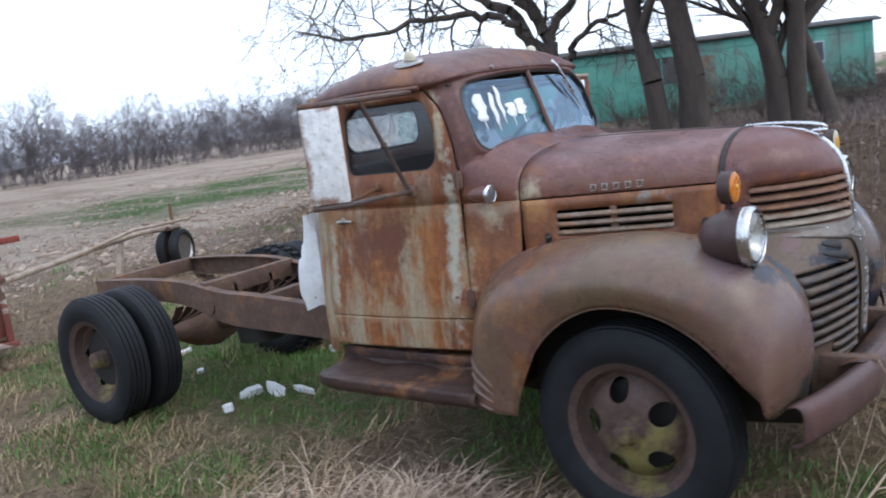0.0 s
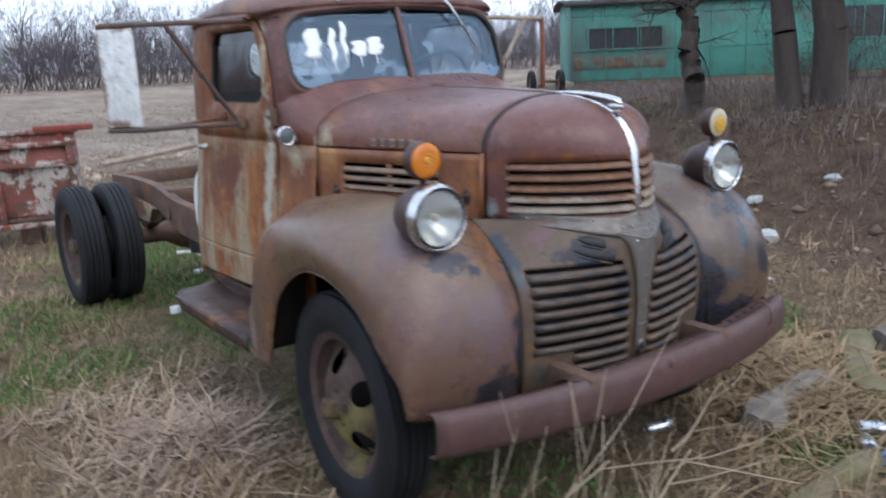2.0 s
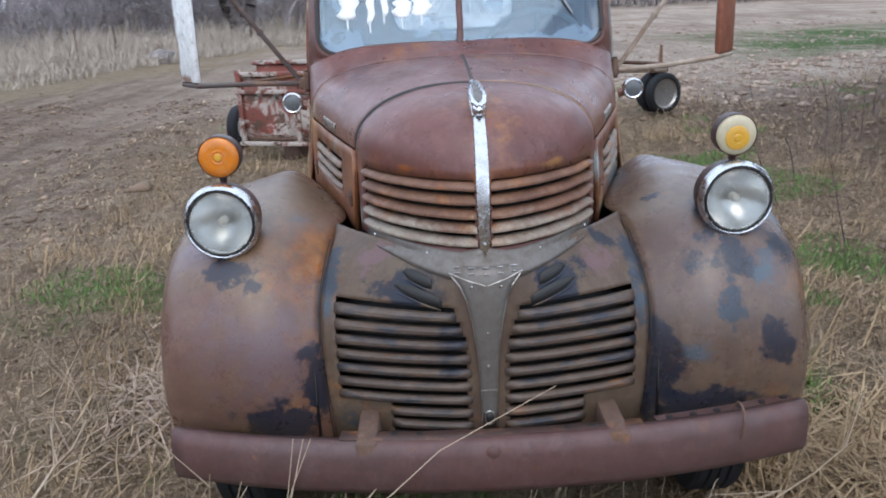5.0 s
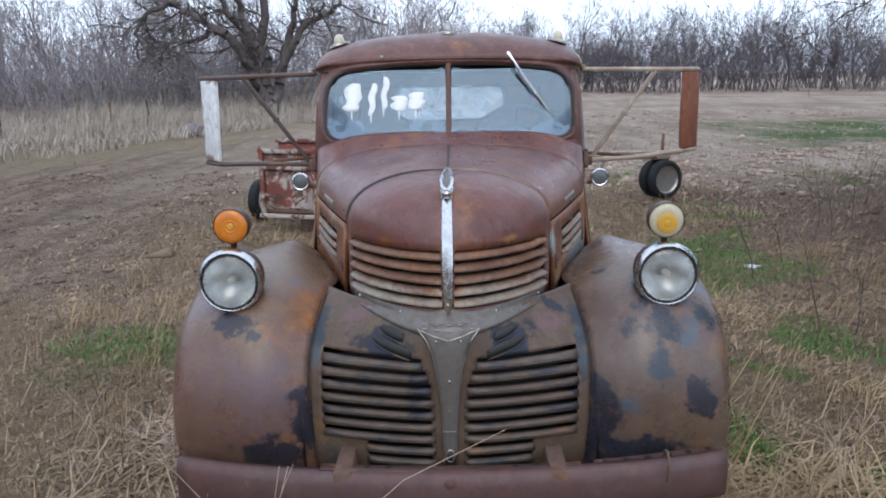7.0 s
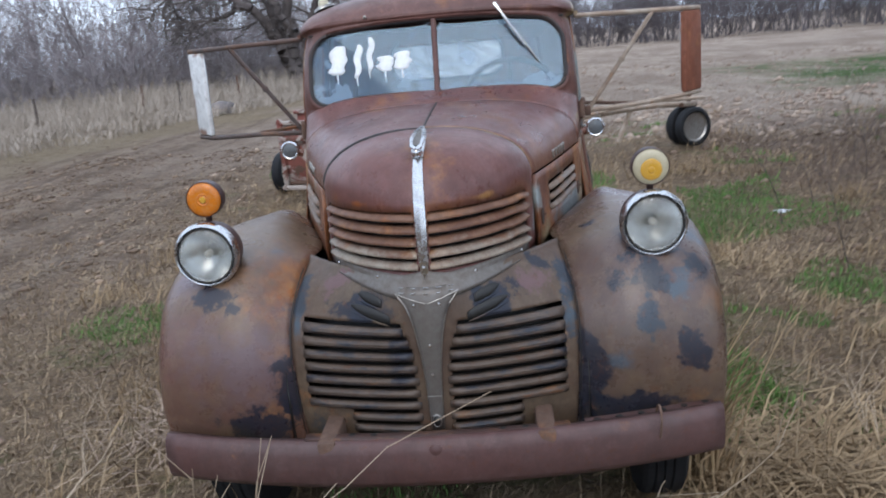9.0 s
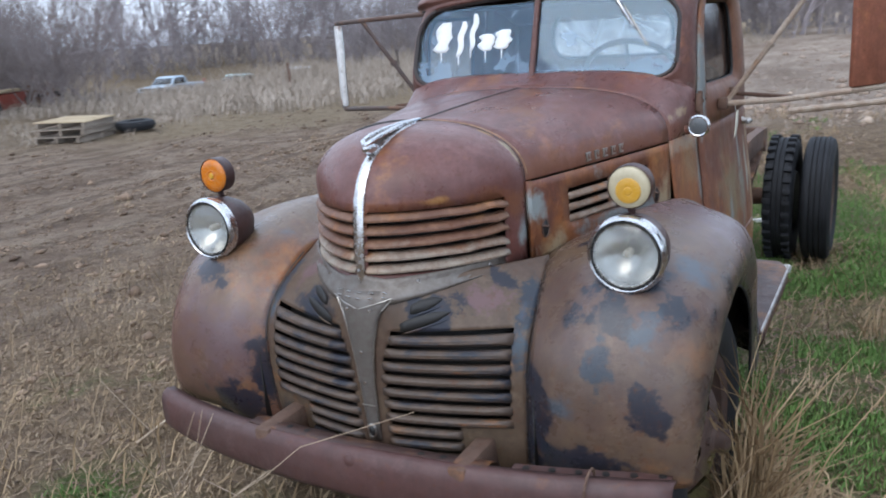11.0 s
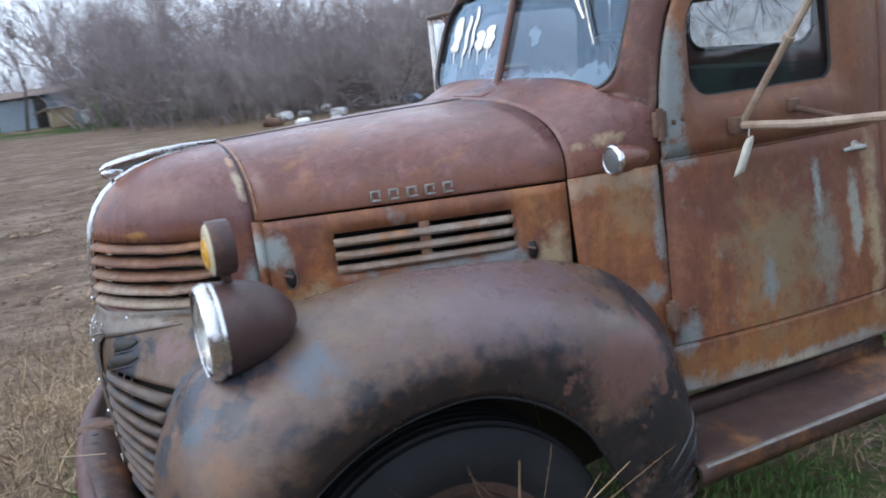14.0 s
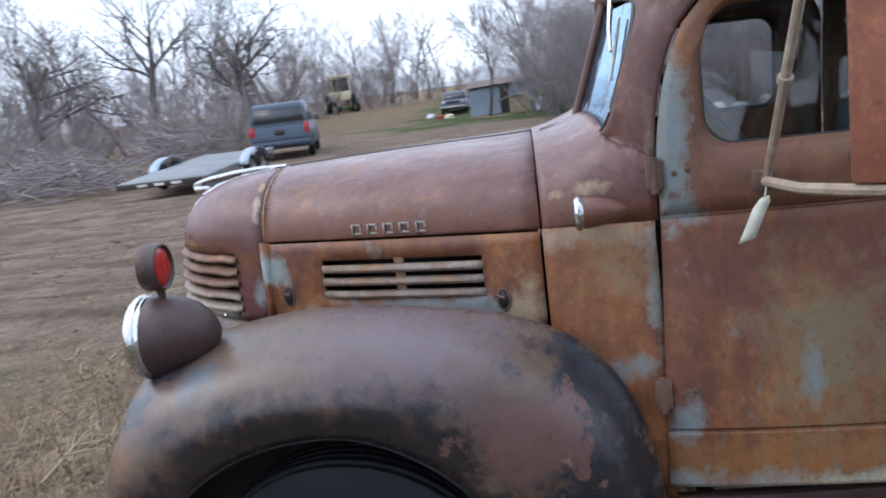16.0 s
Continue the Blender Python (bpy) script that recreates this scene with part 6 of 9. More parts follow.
mid = noise_of(n, l, v, 5.0, 8, 0.65, 0.35, 0.65)
straws = noise_of(n, l, coords(n, l, (30, 5, 1)), 3.0, 5, 0.7, 0.4, 0.65)
straws2 = noise_of(n, l, coords(n, l, (5, 34, 1), (3, 1, 0)), 3.0, 5, 0.7, 0.4, 0.65)
# grass litter: dead stems, dark thatch and green shoots
thatch = mixed(n, l, mid, (0.235, 0.160, 0.102), (0.45, 0.330, 0.215))
thatch = mixed(n, l, arith(n, l, "MULTIPLY", arith(n, l, "MAXIMUM", straws, straws2), 0.40), thatch, (0.391, 0.257, 0.140))
green = noise_of(n, l, v, 0.9, 9, 0.70, 0.56, 0.70)
for gx, gy, gr in GREEN_PLACES:
    green = arith(n, l, "MAXIMUM", green, blot(n, l, v, noise_of(n, l, v, 1.7, 9, 0.72, 0.2, 0.8), (gx, gy, 0), gr * 0.75, (1, 1, 0), 0.5))
clumps = noise_of(n, l, coords(n, l, (1, 1, 1), (2, 6, 0)), 11.0, 9, 0.74, 0.46, 0.60)
thatch = mixed(n, l, arith(n, l, "MULTIPLY", clumps, 0.5), thatch, (0.115, 0.080, 0.054))
thatch = mixed(n, l, both(green, 0.95, ramp(fine, -0.8, 0.8), ramp(arith(n, l, "SUBTRACT", 1.0, clumps), -0.3, 0.8)), thatch, (0.078, 0.175, 0.028))
# bare mud of the track
mud = mixed(n, l, noise_of(n, l, coords(n, l, (1.0, 0.9, 1)), 8.0, 10, 0.72, 0.42, 0.60), (0.240, 0.165, 0.120), (0.42, 0.305, 0.222))
dry = noise_of(n, l, coords(n, l, (1.2, 0.75, 1)), 1.7, 12, 0.72, 0.45, 0.60)
mud = mixed(n, l, arith(n, l, "MULTIPLY", dry, 0.8), mud, (0.55, 0.43, 0.325))
clod = noise_of(n, l, coords(n, l, (1.2, 0.6, 1), (4, 4, 0)), 9.0, 10, 0.75, 0.54, 0.66)
mud = mixed(n, l, arith(n, l, "MULTIPLY", clod, 0.38), mud, (0.062, 0.040, 0.028))
mud = mixed(n, l, arith(n, l, "MULTIPLY", straws2, 0.30), mud, (0.33, 0.24, 0.145))
damp = noise_of(n, l, coords(n, l, (1.0, 0.6, 1), (7, 2, 0)), 0.7, 9, 0.68, 0.47, 0.60)
mud = mixed(n, l, arith(n, l, "MULTIPLY", damp, 0.4), mud, (0.195, 0.132, 0.095))
# wheel ruts that wind along the track
ruts = n.new("ShaderNodeTexWave")
ruts.wave_type, ruts.bands_direction = "BANDS", "X"
l.new(coords(n, l, (1.0, 0.22, 1), (1.5, 0, 0)), ruts.inputs["Vector"])
ruts.inputs["Scale"].default_value, ruts.inputs["Distortion"].default_value = 0.33, 7.0
ruts.inputs["Detail"].default_value, ruts.inputs["Detail Scale"].default_value = 4.0, 0.9
rut = both(ramp(ruts.outputs["Fac"], 0.62, 0.95), noise_of(n, l, coords(n, l, (1, 1, 1), (9, 9, 0)), 6.0, 8, 0.7, 0.35, 0.6))
mud = mixed(n, l, arith(n, l, "MULTIPLY", rut, 0.55), mud, (0.098, 0.064, 0.046))
track = both(ramp(xw, -2.0, -4.2), ramp(xw, -21, -16), ramp(yw, 34, 27))
track = arith(n, l, "MAXIMUM", track, both(ramp(xw, -12, -16), ramp(xw, -44, -36), ramp(yw, -12, -8), ramp(yw, 6, 2)))
c = mixed(n, l, track, thatch, mud)
# dry ochre grass beyond the track
verge = arith(n, l, "ADD", arith(n, l, "MULTIPLY", yw, 0.27), -14.0)
verge = arith(n, l, "SUBTRACT", verge, xw)
c = mixed(n, l, both(ramp(verge, -2.2, 0.6), ramp(yw, 6, 12), 0.85), c, mixed(n, l, mid, (0.30, 0.225, 0.135), (0.46, 0.36, 0.235)))
c = mixed(n, l, both(ramp(xw, -13, -17), ramp(yw, 2, 8), 0.7), c, mixed(n, l, mid, (0.225, 0.165, 0.110), (0.32, 0.245, 0.165)))
# brown weeds on the other side, then the tilled field with its green strip
weeds = mixed(n, l, mid, (0.165, 0.108, 0.076), (0.30, 0.205, 0.142))
c = mixed(n, l, both(ramp(xw, 2.8, 4.5), ramp(yw, 17, 13)), c, mixed(n, l, both(green, 0.6), weeds, (0.065, 0.12, 0.022)))
brush_floor = mixed(n, l, mid, (0.070, 0.048, 0.036), (0.135, 0.095, 0.070))
c = mixed(n, l, both(ramp(xw, 6, 10), ramp(yw, 17, 13)), c, brush_floor)
tilled = mixed(n, l, noise_of(n, l, coords(n, l, (1.0, 0.22, 1)), 1.1, 9, 0.70, 0.36, 0.62), (0.43, 0.325, 0.255), (0.66, 0.535, 0.425))
tilled = mixed(n, l, arith(n, l, "MULTIPLY", noise_of(n, l, coords(n, l, (0.20, 0.10, 1), (3, 5, 0)), 1.0, 10, 0.70, 0.47, 0.60), 0.6), tilled, (0.27, 0.19, 0.14))
c = mixed(n, l, both(ramp(yw, 10, 14), ramp(xw, -8, -3)), c, tilled)
strip = both(ramp(yw, 16.5, 18.5), ramp(yw, 33, 27), ramp(xw, 7.0, 10.5), noise_of(n, l, coords(n, l, (0.8, 0.5, 1)), 0.5, 8, 0.7, 0.36, 0.52))
c = mixed(n, l, strip, c, mixed(n, l, mid, (0.060, 0.125, 0.026), (0.105, 0.18, 0.045)))
lawn = both(ramp(xw, -32, -35), ramp(yw, -8, -4), ramp(yw, 13, 9), noise_of(n, l, v, 0.4, 6, 0.65, 0.35, 0.5))
c = mixed(n, l, lawn, c, (0.075, 0.125, 0.03))
c = mixed(n, l, arith(n, l, "MULTIPLY", fine, 0.42), c, (0.062, 0.040, 0.025))
l.new(c, p.inputs["Base Color"])
p.inputs["Roughness"].default_value = 0.95
p.inputs["Specular IOR Level"].default_value = 0.2
lumpy = arith(n, l, "SUBTRACT", arith(n, l, "ADD", arith(n, l, "ADD", mid, clumps), arith(n, l, "MULTIPLY", fine, 0.6)), arith(n, l, "MULTIPLY", both(rut, track), 1.2))
bump_to(n, l, p, lumpy, 0.85, 0.06)
tagged(part("ground", bm, m, None), "rough ground of mud, dead grass and green patches", "ground", kind="structure")


# ---- many thin strips at once ----
def raw_mesh(name, verts, quads, material, smooth_it=False):
    me = bpy.data.meshes.new(name)
    me.vertices.add(len(verts))
    me.vertices.foreach_set("co", np.ascontiguousarray(verts, dtype=np.float32).ravel())
    k = quads.shape[1]
    me.loops.add(quads.size)
    me.loops.foreach_set("vertex_index", np.ascontiguousarray(quads, dtype=np.int32).ravel())
    me.polygons.add(len(quads))
    me.polygons.foreach_set("loop_start", np.arange(0, quads.size, k, dtype=np.int32))
    me.update(calc_edges=True)
    me.validate()
    me.materials.append(material)
    return me


def blades(points, height, width, lean, rs, lie=0.0, curl=0.5):
    """Two-piece bent blades from points on the ground: six vertices, two faces each."""
    k = len(points)
    g = rs.uniform(0, 2 * np.pi, k)
    h = height * rs.uniform(0.45, 1.25, k)
    w = width * rs.uniform(0.6, 1.4, k)
    t = np.abs(rs.normal(0, lean, k)) + lie
    d = np.stack([np.cos(g) * np.sin(t), np.sin(g) * np.sin(t), np.cos(t)], 1)
    t2 = np.minimum(t + curl * rs.uniform(0.1, 1, k), 1.75)
    g2 = g + rs.normal(0, 0.4, k)
    d2 = np.stack([np.cos(g2) * np.sin(t2), np.sin(g2) * np.sin(t2), np.cos(t2)], 1)
    s = np.stack([-np.sin(g + 0.7), np.cos(g + 0.7), np.zeros(k)], 1) * w[:, None] / 2
    a = points
    b = a + d * (h * 0.55)[:, None]
    c = b + d2 * (h * 0.45)[:, None]
    c[:, 2] = np.maximum(c[:, 2], points[:, 2] + 0.008)
    vs = np.stack([a - s, a + s, b - s * 0.8, b + s * 0.8, c - s * 0.15, c + s * 0.15], 1).reshape(-1, 3)
    i = np.arange(k)[:, None] * 6
    q = np.concatenate([i + [0, 1, 3, 2], i + [2, 3, 5, 4]], 0)
    return vs, q


def stem_mat(name, a, b, rough=0.8, drift=0.12):
    m, n, l, p = tree_of(name)
    geo = n.new("ShaderNodeNewGeometry")
    c = mixed(n, l, geo.outputs["Random Per Island"], a, b)
    g = noise_of(n, l, coords(n, l), 1.1, 4, 0.6, 0.35, 0.65)
    c = mixed(n, l, arith(n, l, "MULTIPLY", g, 0.5), c, [x * 0.55 for x in a])
    w = noise_of(n, l, coords(n, l, (1, 1, 0.4)), 0.22, 3, 0.6, 0.38, 0.62)
    c = mixed(n, l, arith(n, l, "MULTIPLY", w, drift), c, [x * 0.62 for x in a])
    l.new(c, p.inputs["Base Color"])
    p.inputs["Roughness"].default_value = rough
    p.inputs["Specular IOR Level"].default_value = 0.25
    return m


green_blade = stem_mat("green_blades", (0.085, 0.178, 0.042), (0.20, 0.31, 0.095))
dry_blade = stem_mat("dry_blades", (0.26, 0.175, 0.095), (0.56, 0.41, 0.25))
tussock_blade = stem_mat("tussock", (0.22, 0.15, 0.11), (0.66, 0.50, 0.37))
litter_blade = stem_mat("leaf_litter", (0.12, 0.080, 0.055), (0.25, 0.17, 0.115))
brown_blade = stem_mat("brown_weeds", (0.16, 0.108, 0.076), (0.40, 0.285, 0.19))
straw_blade = stem_mat("straw", (0.21, 0.135, 0.072), (0.50, 0.36, 0.21))
bramble_stem = stem_mat("bramble_stems", (0.165, 0.125, 0.112), (0.37, 0.29, 0.265))
turf_blade = stem_mat("brown_turf", (0.15, 0.10, 0.066), (0.56, 0.42, 0.265))
tall_pale = stem_mat("tall_pale_grass", (0.30, 0.245, 0.195), (0.56, 0.48, 0.40))
pale_blade = stem_mat("pale_grass", (0.264, 0.196, 0.132), (0.462, 0.343, 0.221))
twig_mat = stem_mat("grey_twigs", (0.255, 0.212, 0.205), (0.42, 0.365, 0.355), drift=0.45)
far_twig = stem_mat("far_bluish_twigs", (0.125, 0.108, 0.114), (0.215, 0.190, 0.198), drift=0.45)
# Paler twigs: distance haze is mixed into their colour.
haze_tinted_twig = stem_mat("haze_tinted_far_twigs", (0.27, 0.235, 0.238), (0.48, 0.43, 0.44), drift=0.45)
stick_mat = stem_mat("bleached_sticks", (0.330, 0.245, 0.170), (0.506, 0.402, 0.289))
grey_bark = two_tone("grey_bark", (0.11, 0.096, 0.092), (0.20, 0.175, 0.168), 3.0, 0.95, bump=0.8, fine=18.0, stretch=(1, 1, 0.25))
bark = two_tone("bark", (0.060, 0.046, 0.038), (0.125, 0.100, 0.084), 3.0, 0.95, bump=0.8, fine=18.0, stretch=(1, 1, 0.25))


def zs_of(pts):
    return np.array([ground_z(x, y) for x, y in pts])


def scattered(rs, k, x0, x1, y0, y1, keep=None, clump=0.0, clumps=0):
    if clumps:
        c = np.stack([rs.uniform(x0, x1, clumps), rs.uniform(y0, y1, clumps)], 1)
        pts = c[rs.randint(0, clumps, k)] + rs.normal(0, clump, (k, 2))
    else:
        pts = np.stack([rs.uniform(x0, x1, k), rs.uniform(y0, y1, k)], 1)
    if keep is not None:
        pts = pts[np.array([keep(x, y) for x, y in pts])]
    return np.concatenate([pts, zs_of(pts)[:, None]], 1)


def stuff(name, sets, material, label, category):
    vs, qs, base = [], [], 0
    for v, q in sets:
        vs.append(v)
        qs.append(q + base)
        base += len(v)
    return tagged(new(name, raw_mesh(name, np.concatenate(vs), np.concatenate(qs), material)), label, category, kind="stuff")


def greenness(x, y):
    near = max(math.exp(-((x - gx) ** 2 + (y - gy) ** 2) / (gr * gr)) for gx, gy, gr in GREEN_PLACES)
    return 0.85 * near - 0.30 + 0.7 * noise.noise(Vector((x * 0.55, y * 0.55, 7.3))) + 0.6 * noise.noise(Vector((x * 1.7, y * 1.7, 2.1)))


def on_track(x, y):
    return smooth(2.2, 4.0, -x + 1.1 * noise.noise(Vector((x * 0.4, y * 0.4, 0)))) if y < 30 else 0


rs = np.random.RandomState(11)
draw = random.Random(12)
near_keep = lambda x, y: draw.random() > on_track(x, y) * 0.93
stuff("green_grass", [
    blades(scattered(rs, 130000, -5.5, 4.5, -3.0, 7.5, lambda x, y: greenness(x, y) > 0.09 - 0.25 * smooth(1.5, 4, y) * (abs(x) < 1.6) + 0.22 * (x < -0.6) and near_keep(x, y)), 0.050, 0.007, 0.6, rs),
    blades(scattered(rs, 16000, -4.5, 7, 6, 13, lambda x, y: greenness(x, y) > 0.05 and near_keep(x, y)), 0.09, 0.012, 0.5, rs),
    blades(scattered(rs, 11000, 0.3, 1.6, 0.6, 4.6, lambda x, y: greenness(x, y) > -0.05), 0.045, 0.008, 0.7, rs),
], green_blade, "short green grass shoots in patches among dead grass", "grass")
def tan_keep(x, y):
    return near_keep(x, y) and draw.random() > (0.92 if x > 0.2 else 0.5) * (greenness(x, y) > 0.06)


stuff("dead_grass", [
    blades(scattered(rs, 26000, -5.5, 4.0, -3.2, 8.0, tan_keep), 0.10, 0.0045, 0.6, rs, 0.8),
    blades(scattered(rs, 16000, -5.0, 3.5, -3.2, 7.0, tan_keep, 0.16, 90), 0.20, 0.0045, 0.7, rs, 0.7, 1.0),
    blades(scattered(rs, 7000, -5.5, 4.0, -3.2, 8.0, tan_keep, 0.08, 170), 0.17, 0.005, 0.45, rs, 0.15),
    blades(scattered(rs, 5000, -9, 8, -6, 14, near_keep, 0.22, 110), 0.2, 0.008, 0.5, rs, 0.2),
    blades(scattered(rs, 14000, -14, -2, -7, 12, None, 0.5, 400), 0.10, 0.008, 0.15, rs, 1.35, 0.1),
], dry_blade, "dead tan grass stems lying and standing in tufts", "grass")
def turf_keep(x, y):
    return draw.random() > 0.75 * smooth(3.2, 5.5, -x) and draw.random() > (0.9 if x > 0.2 else 0.45) * smooth(0.0, 0.25, greenness(x, y)) and not (abs(x) < 0.7 and 0 < y < 4)


stuff("brown_turf", [
    blades(scattered(rs, 62000, -5.2, 3.6, -2.6, 4.2, turf_keep, 0.10, 5200), 0.050, 0.0055, 0.6, rs, 0.45, 0.9),
    blades(scattered(rs, 16000, -7.5, 6.0, 3.5, 10, turf_keep, 0.14, 1500), 0.075, 0.009, 0.6, rs, 0.4, 0.9),
    blades(scattered(rs, 1500, -4.5, 2.6, -2.4, 2.5, turf_keep), 0.30, 0.0045, 0.35, rs, 0.1, 0.6),
], turf_blade, "short brown winter turf with broken stalks", "grass")
stuff("flat_stems", [
    blades(scattered(rs, 17000, -4.5, 4.2, -3.2, 8.0, tan_keep, 0.35, 500), 0.13, 0.0055, 0.12, rs, 1.40, 0.1),
    blades(scattered(rs, 9000, -9, -2, -5, 9, None, 0.3, 260), 0.14, 0.007, 0.12, rs, 1.40, 0.1),
], pale_blade, "pale broken stems lying flat on the ground", "grass")
stuff("leaf_litter", [
    blades(scattered(rs, 22000, -5, 7, -3.2, 9.0, tan_keep, 0.3, 420), 0.07, 0.016, 0.3, rs, 1.1, 0.6),
], litter_blade, "brown rotting leaves and stalks on the ground", "leaves")
stuff("brown_weeds", [
    blades(scattered(rs, 18000, 2.8, 13, -4, 14, None, 0.3, 700), 0.14, 0.007, 0.5, rs, 0.75, 0.6),
    blades(scattered(rs, 1500, 3.0, 8, 2, 9, None, 0.2, 60), 0.28, 0.005, 0.5, rs),
], brown_blade, "tangled brown dead weeds", "weeds")
stuff("bramble", [
    blades(scattered(rs, 17000, 5.4, 12, -1.5, 9.0, None, 0.35, 420), 0.22, 0.0055, 0.6, rs, 0.1, 1.0),
], bramble_stem, "low tangled bank of dark bare brambles", "brambles")
stuff("pale_tall_grass", [
    blades(scattered(rs, 46000, -26, -4, 14, 44, lambda x, y: x < -15.2 + 0.27 * y + 0.8 * noise.noise(Vector((x * 0.5, y * 0.5, 1))), 0.6, 700), 0.50, 0.020, 0.35, rs, 0.15, 1.0),
    blades(scattered(rs, 12000, -26, -6, 24, 46, lambda x, y: x < -16.5 + 0.22 * y, 0.7, 160), 1.0, 0.022, 0.25, rs, 0.05, 0.8),
    blades(scattered(rs, 5000, -19, -13, 9, 20, None, 0.5, 150), 0.22, 0.014, 0.4, rs, 0.4),
], tall_pale, "tall pale winter grass beside the track", "grass")
# straw heaped by the front wheels and under the running board
heap = []
for cx, cy, sx, sy, k, h, ht in ((1.62, -0.28, 0.36, 0.24, 800, 0.34, 0.12), (1.20, -0.55, 0.4, 0.25, 260, 0.28, 0.04), (1.06, 0.20, 0.07, 0.12, 220, 0.40, 0.10), (-1.22, 0.85, 0.24, 0.30, 1100, 0.36, 0.12), (-1.3, 1.6, 0.3, 0.35, 350, 0.26, 0.05), (1.01, 0.10, 0.045, 0.12, 260, 0.44, 0.02), (1.00, 0.10, 0.035, 0.07, 75, 0.76, 0.01), (1.58, 0.05, 0.24, 0.28, 1000, 0.34, 0.09), (1.30, -0.60, 0.32, 0.26, 1000, 0.36, 0.08)):
    q = np.stack([rs.normal(cx, sx, k), rs.normal(cy, sy, k)], 1)
    z = zs_of(q) + ht * np.exp(-((q[:, 0] - cx) / sx) ** 2 - ((q[:, 1] - cy) / sy) ** 2) * rs.uniform(0, 1, k)
    heap.append(blades(np.concatenate([q, z[:, None]], 1), h, 0.011 if ht < 0.015 else 0.010, 0.55 if ht > 0.03 else 0.20 if ht > 0.015 else 0.12, rs, 1.0 if ht > 0.03 else 0.02, 0.8 if ht > 0.03 else 1.1))
stuff("straw", heap[:3] + heap[5:], straw_blade, "heap of pale dry straw beside the wheel", "straw")
stuff("dry_tussock", heap[3:5], tussock_blade, "flattened tussock of dead grass by the running board", "grass")

# lumps of turned mud on the track
def lumps(points, size, rs):
    """Squat eight-sided lumps: six vertices and eight triangles each."""
    k = len(points)
    g, h = rs.uniform(0, 2 * np.pi, k), size * np.exp(rs.normal(0, 0.5, k))
    out = []
    for j in range(4):
        a = g + j * np.pi / 2 + rs.normal(0, 0.25, k)
        r = h * rs.uniform(0.6, 1.2, k)
        out.append(np.stack([points[:, 0] + r * np.cos(a), points[:, 1] + r * np.sin(a), points[:, 2] + 0.1 * h], 1))
    top = points + np.stack([0.2 * h, 0.1 * h, 0.55 * h * rs.uniform(0.6, 1.3, k)], 1)
    low = points - np.stack([0 * h, 0 * h, 0.4 * h], 1)
    vs = np.stack(out + [top, low], 1).reshape(-1, 3)
    i = np.arange(k)[:, None] * 6
    tri = np.concatenate([i + [j, (j + 1) % 4, 4] for j in range(4)] + [i + [(j + 1) % 4, j, 5] for j in range(4)], 0)
    return vs, tri


field_clod = stem_mat("field_clods", (0.26, 0.185, 0.14), (0.46, 0.36, 0.275), 0.95)
clod_mat = stem_mat("mud_clods", (0.12, 0.080, 0.056), (0.36, 0.255, 0.180), 0.95)
stuff("mud_clods", [
    lumps(scattered(rs, 15000, -10, -1.6, -6, 14, lambda x, y: draw.random() < on_track(x, y) + 0.15, 0.45, 1500), 0.013, rs),
    lumps(scattered(rs, 2600, -9, -2.4, -3, 14, lambda x, y: draw.random() < on_track(x, y), 0.35, 260), 0.028, rs),
    lumps(scattered(rs, 1500, -17, -8, -7, 16, None, 0.6, 160), 0.03, rs),
    lumps(scattered(rs, 6000, 2.7, 9, -3, 10, None, 0.5, 600), 0.022, rs),
], clod_mat, "small lumps of turned brown mud on the track", "mud")
stuff("field_clods", [
    lumps(scattered(rs, 5000, -2, 34, 12, 40, None, 1.3, 500), 0.045, rs),
    lumps(scattered(rs, 2500, -4, 16, 10, 17, None, 0.8, 180), 0.05, rs),
], field_clod, "dry tan clods on the tilled field", "soil")
stuff("field_stubble", [
    blades(scattered(rs, 12000, -3, 30, 10.5, 26, None, 0.8, 420), 0.13, 0.014, 0.5, rs, 0.5, 0.7),
], tall_pale, "pale dead stubble at the field's edge", "grass")

rust_post = two_tone("rusty_post", (0.10, 0.055, 0.038), (0.16, 0.085, 0.055), 6.0, 0.9)
# ---- bare trees and thickets ----
def grow(rng, height, trunk_r, levels=4, kids=(5, 4, 4, 3), spread=0.75, first=0.3, lean=(0, 0)):
    """Branches of a bare tree as rows of start, end and two radii."""
    segs = []

    def shoot(p, d, length, r, level):
        k = 4 if level == 0 else 3 if level == 1 else 2 if level < levels else 1
        q, dd, rr = p, d, r
        pts = [(p, r)]
        for i in range(k):
            dd = (dd + Vector((rng.gauss(0, 0.16), rng.gauss(0, 0.16), rng.gauss(0.05, 0.10)))).normalized()
            e = q + dd * length / k
            r2 = r * (1 - 0.62 * (i + 1) / k)
            segs.append((*q, *e, rr, r2))
            q, rr = e, r2
            pts.append((q, rr))
        if level >= levels:
            return
        for j in range(kids[level]):
            f = rng.uniform(first if level == 0 else 0.2, 1.0)
            i = min(int(f * k), k - 1)
            a, ra = pts[i]
            b, rb = pts[i + 1]
            s = a.lerp(b, f * k - i)
            g = rng.uniform(0, 2 * math.pi)
            side = dd.cross(Vector((math.cos(g), math.sin(g), 0.3))).normalized()
            nd = (dd * (1 - spread * 0.5) + side * spread + Vector((0, 0, 0.18))).normalized()
            shoot(s, nd, length * rng.uniform(0.42, 0.72), lerp(ra, rb, 0.5) * rng.uniform(0.45, 0.7), level + 1)

    shoot(Vector((0, 0, 0)), Vector((lean[0], lean[1], 1)).normalized(), height * 0.62, trunk_r, 0)
    return np.array(segs)


